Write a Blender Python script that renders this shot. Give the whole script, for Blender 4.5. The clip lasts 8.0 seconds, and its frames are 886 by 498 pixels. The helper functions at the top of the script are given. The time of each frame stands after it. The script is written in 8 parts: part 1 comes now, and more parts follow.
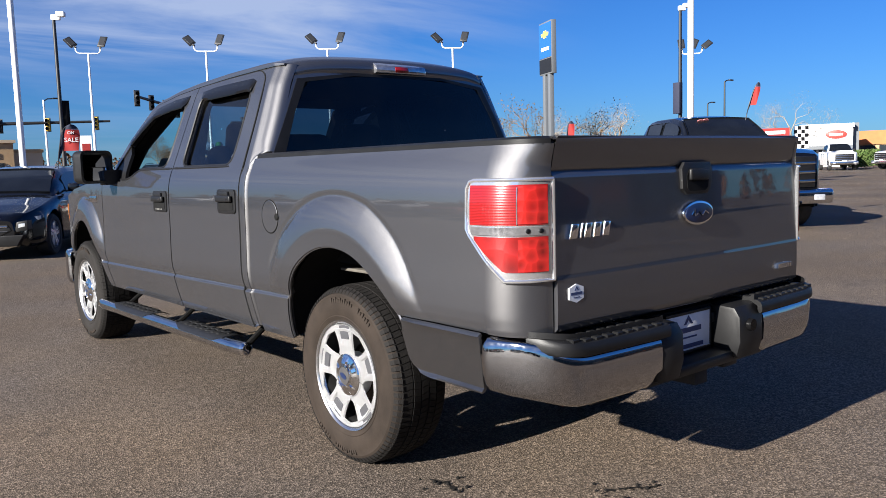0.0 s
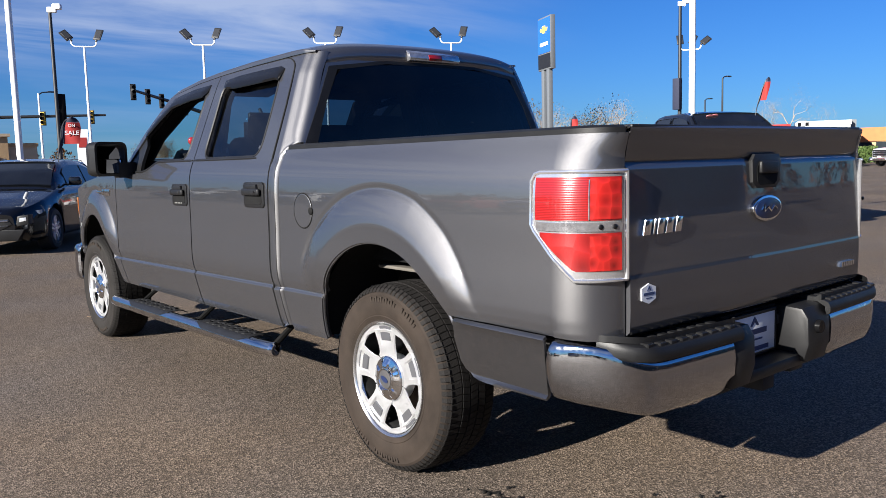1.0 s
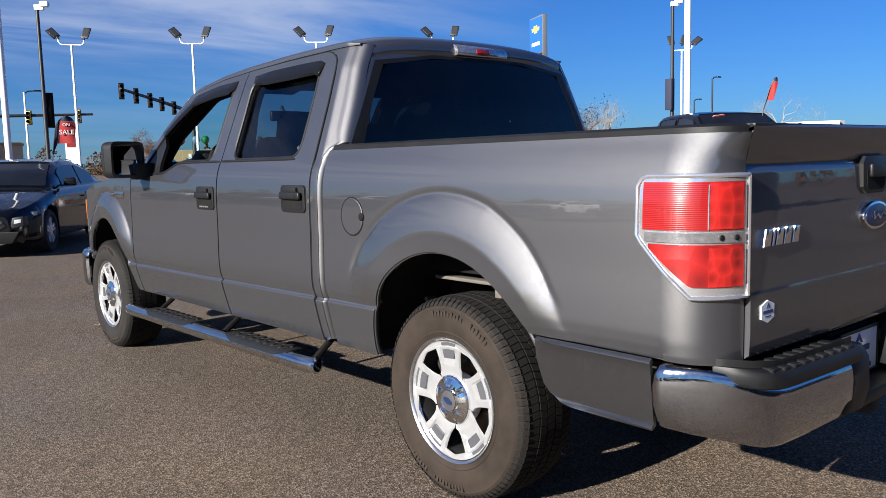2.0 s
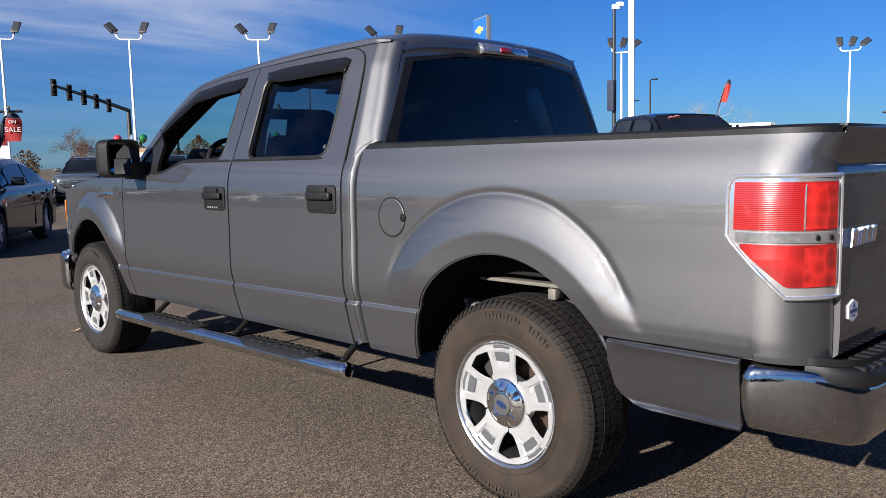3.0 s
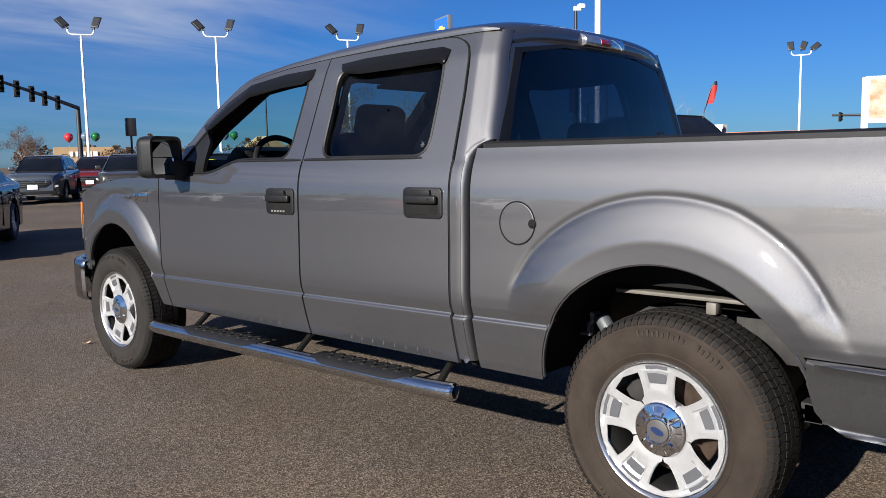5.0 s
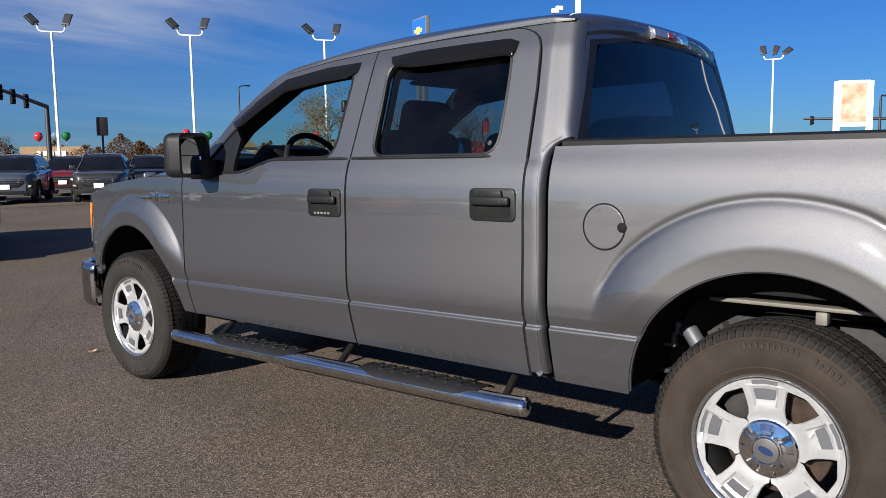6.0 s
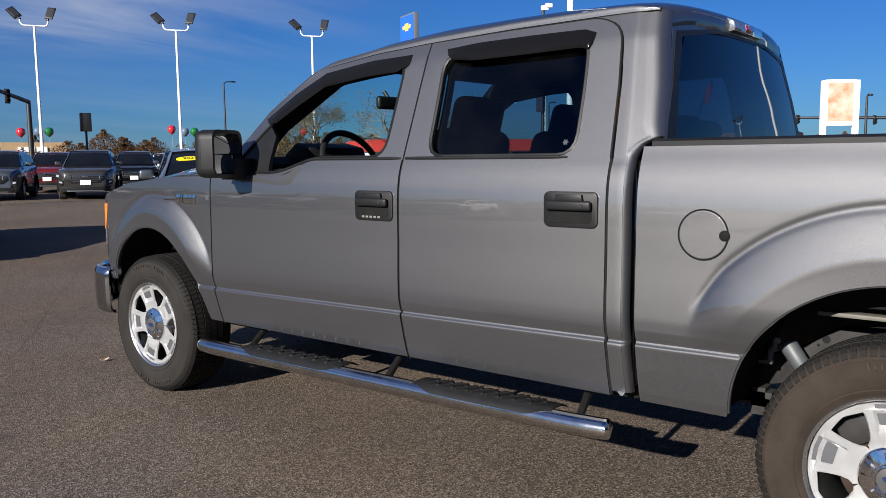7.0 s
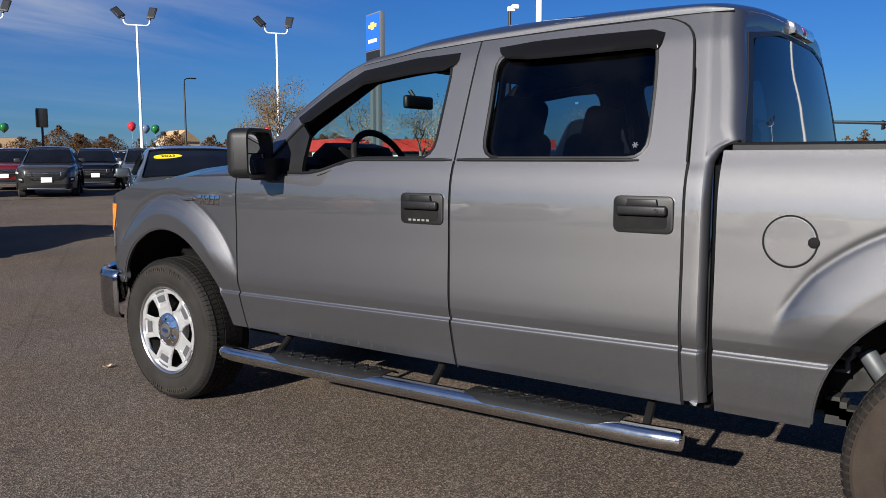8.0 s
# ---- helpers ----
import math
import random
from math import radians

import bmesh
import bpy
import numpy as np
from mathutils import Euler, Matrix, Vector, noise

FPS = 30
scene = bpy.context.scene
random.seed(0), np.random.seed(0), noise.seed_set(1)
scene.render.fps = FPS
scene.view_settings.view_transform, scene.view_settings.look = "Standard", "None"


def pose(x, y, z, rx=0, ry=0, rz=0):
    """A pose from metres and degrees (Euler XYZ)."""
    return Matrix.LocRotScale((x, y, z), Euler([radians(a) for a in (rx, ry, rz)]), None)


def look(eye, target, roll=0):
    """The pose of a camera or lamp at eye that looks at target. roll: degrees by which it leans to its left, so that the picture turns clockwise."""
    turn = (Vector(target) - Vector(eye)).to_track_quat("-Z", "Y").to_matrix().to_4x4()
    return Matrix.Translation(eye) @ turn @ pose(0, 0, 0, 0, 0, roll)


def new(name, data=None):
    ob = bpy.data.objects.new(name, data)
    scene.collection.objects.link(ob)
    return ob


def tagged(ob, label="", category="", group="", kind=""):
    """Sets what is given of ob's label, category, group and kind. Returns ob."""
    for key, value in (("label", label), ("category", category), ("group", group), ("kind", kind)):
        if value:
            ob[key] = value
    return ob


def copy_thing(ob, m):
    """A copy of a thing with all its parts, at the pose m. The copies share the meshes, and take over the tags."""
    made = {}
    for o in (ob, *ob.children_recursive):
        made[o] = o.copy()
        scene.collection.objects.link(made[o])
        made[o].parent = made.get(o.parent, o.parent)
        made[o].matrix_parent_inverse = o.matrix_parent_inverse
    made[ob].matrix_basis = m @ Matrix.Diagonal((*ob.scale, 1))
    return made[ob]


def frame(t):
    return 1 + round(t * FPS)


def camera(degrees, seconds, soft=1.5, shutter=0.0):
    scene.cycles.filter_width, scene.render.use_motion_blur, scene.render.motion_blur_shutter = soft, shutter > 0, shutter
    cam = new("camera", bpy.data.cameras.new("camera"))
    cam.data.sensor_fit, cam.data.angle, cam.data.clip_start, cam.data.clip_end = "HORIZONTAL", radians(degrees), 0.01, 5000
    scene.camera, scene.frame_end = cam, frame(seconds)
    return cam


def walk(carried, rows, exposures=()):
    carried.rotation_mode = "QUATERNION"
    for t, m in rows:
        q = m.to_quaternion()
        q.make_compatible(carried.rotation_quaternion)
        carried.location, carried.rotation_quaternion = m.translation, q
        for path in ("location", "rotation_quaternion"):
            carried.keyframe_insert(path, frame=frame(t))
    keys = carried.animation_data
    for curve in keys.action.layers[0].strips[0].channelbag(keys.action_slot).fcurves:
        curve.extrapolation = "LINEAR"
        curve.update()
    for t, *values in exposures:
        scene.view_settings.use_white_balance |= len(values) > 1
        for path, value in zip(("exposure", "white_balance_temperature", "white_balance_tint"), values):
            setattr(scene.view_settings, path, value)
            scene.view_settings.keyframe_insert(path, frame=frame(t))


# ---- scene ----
cam = camera(57.4, 8.0, soft=0.85)
PATH = [
    (0, (-2.73, -2.904, 1.264), (-1.467, -1.368, 1.059), -1.7),
    (0.5, (-2.752, -2.76, 1.255), (-1.484, -1.227, 1.045), -1.6),
    (1, (-2.775, -2.625, 1.254), (-1.503, -1.098, 1.038), -1.5),
    (1.5, (-2.776, -2.413, 1.259), (-1.499, -0.89, 1.039), -1.5),
    (1.7, (-2.785, -2.333, 1.263), (-1.507, -0.811, 1.045), -1.5),
    (3, (-3.094, -1.892, 1.277), (-1.687, -0.487, 1.056), -1.3),
    (3.5, (-3.175, -1.738, 1.271), (-1.757, -0.344, 1.054), -1.4),
    (4, (-3.213, -1.535, 1.277), (-1.77, -0.167, 1.058), -1.5),
    (4.5, (-3.244, -1.367, 1.284), (-1.784, -0.018, 1.065), -1.2),
    (5.8, (-3.394, -0.863, 1.291), (-1.864, 0.406, 1.068), -0.9),
    (6, (-3.392, -0.77, 1.284), (-1.858, 0.495, 1.064), -0.8),
    (6.5, (-3.371, -0.555, 1.296), (-1.831, 0.701, 1.073), -0.8),
    (7, (-3.395, -0.37, 1.299), (-1.836, 0.863, 1.072), -0.6),
    (7.5, (-3.482, -0.162, 1.311), (-1.886, 1.023, 1.085), -0.3),
    (8, (-3.527, -0.012, 1.308), (-1.909, 1.141, 1.08), -0.1),
]
EXPOSURES = [(0.0, 1.58), (1.5, 1.51), (3.5, 1.34), (4.5, 1.29), (6.5, 1.11), (8.0, 1.04)]
walk(cam, [(t, look(eye, target, roll)) for t, eye, target, roll in PATH], exposures=EXPOSURES)

# ---- light settings ----
SUN_STRENGTH, SKY_STRENGTH = 5.0, 0.0295
SKY_TINT, CLOUD_COL, CLOUD_AT = (0.208, 0.635, 1.35), (5.6, 6.7, 9.4), (0.3, 0.2, 0.0)
HORIZON_TINT = (0.315, 0.66, 1.30)

# ---- world and sun ----
SUN_TO = Vector((-0.905, -0.055, 0.36)).normalized()
world = bpy.data.worlds.new("sky_world")
scene.world = world
world.use_nodes = True
wn, wl = world.node_tree.nodes, world.node_tree.links
wn.clear()
w_out = wn.new("ShaderNodeOutputWorld")
w_bg = wn.new("ShaderNodeBackground")
w_sky = wn.new("ShaderNodeTexSky")
w_sky.sky_type = "NISHITA"
w_sky.sun_disc = False
w_sky.sun_elevation = math.asin(SUN_TO.z)
w_sky.sun_rotation = math.atan2(SUN_TO.x, SUN_TO.y)
w_sky.air_density, w_sky.dust_density, w_sky.ozone_density = 1.0, 0.15, 3.0
w_bg.inputs["Strength"].default_value = SKY_STRENGTH
# thin high cloud streaks, stretched along the horizon
w_geo = wn.new("ShaderNodeTexCoord")
w_sep = wn.new("ShaderNodeSeparateXYZ")
w_div = wn.new("ShaderNodeMath"); w_div.operation = "ADD"; w_div.inputs[1].default_value = 0.10
w_u = wn.new("ShaderNodeMath"); w_u.operation = "DIVIDE"
w_v = wn.new("ShaderNodeMath"); w_v.operation = "DIVIDE"
w_com = wn.new("ShaderNodeCombineXYZ")
w_map = wn.new("ShaderNodeMapping")
w_map.inputs["Rotation"].default_value = (0, 0, radians(42))
w_map.inputs["Scale"].default_value = (0.30, 0.85, 1.0)
w_map.inputs["Location"].default_value = CLOUD_AT
w_noise = wn.new("ShaderNodeTexNoise")
w_noise.inputs["Scale"].default_value = 1.5
w_noise.inputs["Detail"].default_value = 7.0
w_noise.inputs["Roughness"].default_value = 0.58
w_noise.inputs["Distortion"].default_value = 0.4
w_ramp = wn.new("ShaderNodeValToRGB")
w_ramp.color_ramp.elements[0].position = 0.39
w_ramp.color_ramp.elements[1].position = 0.62
w_mul = wn.new("ShaderNodeMath"); w_mul.operation = "MULTIPLY"; w_mul.inputs[1].default_value = 0.8
w_mix = wn.new("ShaderNodeMix"); w_mix.data_type = "RGBA"
w_mix.inputs["B"].default_value = (*CLOUD_COL, 1)
w_tint = wn.new("ShaderNodeMix"); w_tint.data_type = "RGBA"; w_tint.blend_type = "MULTIPLY"
w_tint.inputs["Factor"].default_value = 1.0
wl.new(w_geo.outputs["Generated"], w_sep.inputs[0])
wl.new(w_sep.outputs["Z"], w_div.inputs[0])
wl.new(w_sep.outputs["X"], w_u.inputs[0]); wl.new(w_div.outputs[0], w_u.inputs[1])
wl.new(w_sep.outputs["Y"], w_v.inputs[0]); wl.new(w_div.outputs[0], w_v.inputs[1])
wl.new(w_u.outputs[0], w_com.inputs[0]); wl.new(w_v.outputs[0], w_com.inputs[1])
wl.new(w_com.outputs[0], w_map.inputs[0])
wl.new(w_map.outputs[0], w_noise.inputs["Vector"])
wl.new(w_noise.outputs["Fac"], w_ramp.inputs[0])
# the cloud thins out towards the clear quarter of the sky
w_cov = wn.new("ShaderNodeMapRange"); w_cov.interpolation_type = "SMOOTHSTEP"
w_cov.inputs["From Min"].default_value, w_cov.inputs["From Max"].default_value = 0.45, 0.75
w_cov.inputs["To Min"].default_value = 0.0
wl.new(w_sep.outputs["Y"], w_cov.inputs["Value"])
w_west = wn.new("ShaderNodeMapRange"); w_west.interpolation_type = "SMOOTHSTEP"
w_west.inputs["From Min"].default_value, w_west.inputs["From Max"].default_value = -0.15, -0.45
wl.new(w_sep.outputs["X"], w_west.inputs["Value"])
w_all = wn.new("ShaderNodeMath"); w_all.operation = "MAXIMUM"
wl.new(w_cov.outputs["Result"], w_all.inputs[0]); wl.new(w_west.outputs["Result"], w_all.inputs[1])
w_cm = wn.new("ShaderNodeMath"); w_cm.operation = "MULTIPLY"
wl.new(w_ramp.outputs[0], w_cm.inputs[0]); wl.new(w_all.outputs[0], w_cm.inputs[1])
w_side = wn.new("ShaderNodeMapRange"); w_side.interpolation_type = "SMOOTHSTEP"
w_side.inputs["From Min"].default_value, w_side.inputs["From Max"].default_value = 0.78, 0.48
wl.new(w_sep.outputs["X"], w_side.inputs["Value"])
w_cm2 = wn.new("ShaderNodeMath"); w_cm2.operation = "MULTIPLY"
wl.new(w_cm.outputs[0], w_cm2.inputs[0]); wl.new(w_side.outputs["Result"], w_cm2.inputs[1])
w_bank = wn.new("ShaderNodeMapRange"); w_bank.interpolation_type = "SMOOTHSTEP"
w_bank.inputs["From Min"].default_value, w_bank.inputs["From Max"].default_value = 0.105, 0.150
w_bank.inputs["To Min"].default_value = 0.16
wl.new(w_sep.outputs["Z"], w_bank.inputs["Value"])
w_cm3 = wn.new("ShaderNodeMath"); w_cm3.operation = "MULTIPLY"
wl.new(w_cm2.outputs[0], w_cm3.inputs[0]); wl.new(w_bank.outputs["Result"], w_cm3.inputs[1])
wl.new(w_cm3.outputs[0], w_mul.inputs[0])
w_low = wn.new("ShaderNodeMapRange")
w_low.inputs["From Min"].default_value, w_low.inputs["From Max"].default_value = 0.0, 0.30
wl.new(w_sep.outputs["Z"], w_low.inputs["Value"])
w_tc = wn.new("ShaderNodeMix"); w_tc.data_type = "RGBA"
w_tc.inputs["A"].default_value, w_tc.inputs["B"].default_value = (*HORIZON_TINT, 1), (*SKY_TINT, 1)
wl.new(w_low.outputs["Result"], w_tc.inputs["Factor"])
wl.new(w_tc.outputs["Result"], w_tint.inputs["B"])
wl.new(w_sky.outputs[0], w_tint.inputs["A"])
wl.new(w_tint.outputs["Result"], w_mix.inputs["A"])
wl.new(w_mul.outputs[0], w_mix.inputs["Factor"])
wl.new(w_mix.outputs["Result"], w_bg.inputs["Color"])
wl.new(w_bg.outputs[0], w_out.inputs[0])

sun_data = bpy.data.lights.new("sun", "SUN")
sun_data.energy, sun_data.angle, sun_data.color = SUN_STRENGTH, radians(0.53), (1.0, 0.955, 0.89)
sun = new("sun", sun_data)
sun.matrix_world = look(SUN_TO * 50, (0, 0, 0))

# ---- materials ----
def mat(name, color, rough=0.5, metal=0.0, vary=0.0, vscale=8.0, bump=0.0, bscale=60.0, coat=0.0, spec=0.5, color2=None, detail=6.0, emit=0.0, coat_rough=0.03, rvary=0.0):
    m = bpy.data.materials.new(name)
    m.use_nodes = True
    n, l = m.node_tree.nodes, m.node_tree.links
    p = n["Principled BSDF"]
    p.inputs["Base Color"].default_value = (*color, 1)
    p.inputs["Roughness"].default_value = rough
    p.inputs["Metallic"].default_value = metal
    p.inputs["Specular IOR Level"].default_value = spec
    p.inputs["Coat Weight"].default_value = coat
    p.inputs["Coat Roughness"].default_value = coat_rough
    tc = n.new("ShaderNodeTexCoord")
    if vary > 0 or color2 or rvary > 0:
        t = n.new("ShaderNodeTexNoise")
        t.inputs["Scale"].default_value, t.inputs["Detail"].default_value, t.inputs["Roughness"].default_value = vscale, detail, 0.62
        l.new(tc.outputs["Object"], t.inputs["Vector"])
        r = n.new("ShaderNodeMapRange")
        r.inputs["From Min"].default_value, r.inputs["From Max"].default_value = 0.3, 0.7
        l.new(t.outputs["Fac"], r.inputs["Value"])
        mx = n.new("ShaderNodeMix"); mx.data_type = "RGBA"
        c2 = color2 or tuple(min(1, c * (1 + vary)) for c in color)
        c1 = color if color2 else tuple(c * (1 - vary) for c in color)
        mx.inputs["A"].default_value, mx.inputs["B"].default_value = (*c1, 1), (*c2, 1)
        l.new(r.outputs["Result"], mx.inputs["Factor"])
        l.new(mx.outputs["Result"], p.inputs["Base Color"])
        if rvary > 0:
            rr = n.new("ShaderNodeMapRange")
            rr.inputs["To Min"].default_value, rr.inputs["To Max"].default_value = max(0.02, rough - rvary), min(1, rough + rvary)
            rr.inputs["From Min"].default_value, rr.inputs["From Max"].default_value = 0.3, 0.7
            l.new(t.outputs["Fac"], rr.inputs["Value"])
            l.new(rr.outputs["Result"], p.inputs["Roughness"])
    if bump > 0:
        t2 = n.new("ShaderNodeTexNoise")
        t2.inputs["Scale"].default_value, t2.inputs["Detail"].default_value = bscale, 4.0
        l.new(tc.outputs["Object"], t2.inputs["Vector"])
        b = n.new("ShaderNodeBump")
        b.inputs["Strength"].default_value, b.inputs["Distance"].default_value = bump, 0.01
        l.new(t2.outputs["Fac"], b.inputs["Height"])
        l.new(b.outputs["Normal"], p.inputs["Normal"])
    if emit > 0:
        p.inputs["Emission Color"].default_value = (*color, 1)
        p.inputs["Emission Strength"].default_value = emit
    return m


def car_paint(name, color, flake=0.25, rough=0.38, metal=0.55, dust=0.0, coat_ior=1.5, grain=0.0, scatter=None):
    """Metallic paint: fine flake in the colour coat, dust film, clear coat with faint orange peel."""
    m = bpy.data.materials.new(name)
    m.use_nodes = True
    n, l = m.node_tree.nodes, m.node_tree.links
    p = n["Principled BSDF"]
    tc = n.new("ShaderNodeTexCoord")
    fl = n.new("ShaderNodeTexNoise")
    fl.inputs["Scale"].default_value, fl.inputs["Detail"].default_value = 430.0, 1.0
    l.new(tc.outputs["Object"], fl.inputs["Vector"])
    mr = n.new("ShaderNodeMapRange")
    mr.inputs["From Min"].default_value, mr.inputs["From Max"].default_value = 0.25, 0.75
    l.new(fl.outputs["Fac"], mr.inputs["Value"])
    mx = n.new("ShaderNodeMix"); mx.data_type = "RGBA"
    mx.inputs["A"].default_value = (*[c * (1 - flake) for c in color], 1)
    mx.inputs["B"].default_value = (*[c * (1 + flake) for c in color], 1)
    l.new(mr.outputs["Result"], mx.inputs["Factor"])
    ds = n.new("ShaderNodeTexNoise")
    ds.inputs["Scale"].default_value, ds.inputs["Detail"].default_value, ds.inputs["Roughness"].default_value = 2.3, 8.0, 0.65
    l.new(tc.outputs["Object"], ds.inputs["Vector"])
    dr = n.new("ShaderNodeMapRange")
    dr.inputs["From Min"].default_value, dr.inputs["From Max"].default_value = 0.42, 0.75
    dr.inputs["To Max"].default_value = dust
    l.new(ds.outputs["Fac"], dr.inputs["Value"])
    mx2 = n.new("ShaderNodeMix"); mx2.data_type = "RGBA"
    mx2.inputs["B"].default_value = (0.32, 0.29, 0.25, 1)
    l.new(mx.outputs["Result"], mx2.inputs["A"])
    l.new(dr.outputs["Result"], mx2.inputs["Factor"])
    l.new(mx2.outputs["Result"], p.inputs["Base Color"])
    p.inputs["Metallic"].default_value = metal
    p.inputs["Roughness"].default_value = rough
    p.inputs["Specular IOR Level"].default_value = 0.5 if metal > 0 else 0.05
    p.inputs["Coat Weight"].default_value = 1.0
    p.inputs["Coat IOR"].default_value = coat_ior
    if grain > 0:
        fb = n.new("ShaderNodeTexNoise")
        fb.inputs["Scale"].default_value, fb.inputs["Detail"].default_value, fb.inputs["Roughness"].default_value = 260.0, 3.0, 0.8
        l.new(tc.outputs["Object"], fb.inputs["Vector"])
        gb = n.new("ShaderNodeBump")
        gb.inputs["Strength"].default_value, gb.inputs["Distance"].default_value = grain, 0.002
        l.new(fb.outputs["Fac"], gb.inputs["Height"])
        l.new(gb.outputs["Normal"], p.inputs["Normal"])
    cr = n.new("ShaderNodeMapRange")
    cr.inputs["To Min"].default_value, cr.inputs["To Max"].default_value = 0.0, 0.045
    l.new(ds.outputs["Fac"], cr.inputs["Value"])
    l.new(cr.outputs["Result"], p.inputs["Coat Roughness"])
    op = n.new("ShaderNodeTexNoise")
    op.inputs["Scale"].default_value, op.inputs["Detail"].default_value = 45.0, 1.0
    l.new(tc.outputs["Object"], op.inputs["Vector"])
    bp = n.new("ShaderNodeBump")
    bp.inputs["Strength"].default_value, bp.inputs["Distance"].default_value = 0.02, 0.003
    l.new(op.outputs["Fac"], bp.inputs["Height"])
    l.new(bp.outputs["Normal"], p.inputs["Coat Normal"])
    if scatter is not None:
        # aligned flake lobe over a weak matt scatter, under a mirror-smooth clear coat
        flk = n.new("ShaderNodeBsdfAnisotropic"); flk.distribution = "BECKMANN"
        flk.inputs["Roughness"].default_value = rough
        l.new(mx2.outputs["Result"], flk.inputs["Color"])
        dif = n.new("ShaderNodeBsdfDiffuse"); dif.inputs["Color"].default_value = (*scatter, 1)
        both = n.new("ShaderNodeAddShader")
        l.new(flk.outputs[0], both.inputs[0]); l.new(dif.outputs[0], both.inputs[1])
        clear = n.new("ShaderNodeBsdfAnisotropic"); clear.distribution = "GGX"
        l.new(cr.outputs["Result"], clear.inputs["Roughness"])
        l.new(bp.outputs["Normal"], clear.inputs["Normal"])
        fre = n.new("ShaderNodeFresnel"); fre.inputs["IOR"].default_value = coat_ior
        l.new(bp.outputs["Normal"], fre.inputs["Normal"])
        top = n.new("ShaderNodeMixShader")
        l.new(fre.outputs[0], top.inputs[0]); l.new(both.outputs[0], top.inputs[1]); l.new(clear.outputs[0], top.inputs[2])
        if grain > 0:
            l.new(gb.outputs["Normal"], flk.inputs["Normal"])
        l.new(top.outputs[0], n["Material Output"].inputs["Surface"])
        n.remove(p)
    return m


def glass(name, tint, gloss=0.04, grime=0.06):
    """A pane: tinted see-through with a clear mirror sheen that grows at grazing angles."""
    m = bpy.data.materials.new(name)
    m.use_nodes = True
    n, l = m.node_tree.nodes, m.node_tree.links
    n.clear()
    out = n.new("ShaderNodeOutputMaterial")
    tr = n.new("ShaderNodeBsdfTransparent"); tr.inputs["Color"].default_value = (*tint, 1)
    gl = n.new("ShaderNodeBsdfGlossy"); gl.inputs["Roughness"].default_value = 0.02
    fr = n.new("ShaderNodeFresnel"); fr.inputs["IOR"].default_value = 1.5
    df = n.new("ShaderNodeBsdfDiffuse"); df.inputs["Color"].default_value = (0.5, 0.48, 0.44, 1)
    tc = n.new("ShaderNodeTexCoord")
    ns = n.new("ShaderNodeTexNoise"); ns.inputs["Scale"].default_value, ns.inputs["Detail"].default_value = 6.0, 8.0
    l.new(tc.outputs["Object"], ns.inputs["Vector"])
    mr = n.new("ShaderNodeMapRange")
    mr.inputs["From Min"].default_value, mr.inputs["From Max"].default_value, mr.inputs["To Max"].default_value = 0.45, 0.8, grime
    l.new(ns.outputs["Fac"], mr.inputs["Value"])
    m1 = n.new("ShaderNodeMixShader"); m2 = n.new("ShaderNodeMixShader")
    l.new(fr.outputs[0], m1.inputs[0]); l.new(tr.outputs[0], m1.inputs[1]); l.new(gl.outputs[0], m1.inputs[2])
    l.new(mr.outputs["Result"], m2.inputs[0]); l.new(m1.outputs[0], m2.inputs[1]); l.new(df.outputs[0], m2.inputs[2])
    l.new(m2.outputs[0], out.inputs["Surface"])
    return m


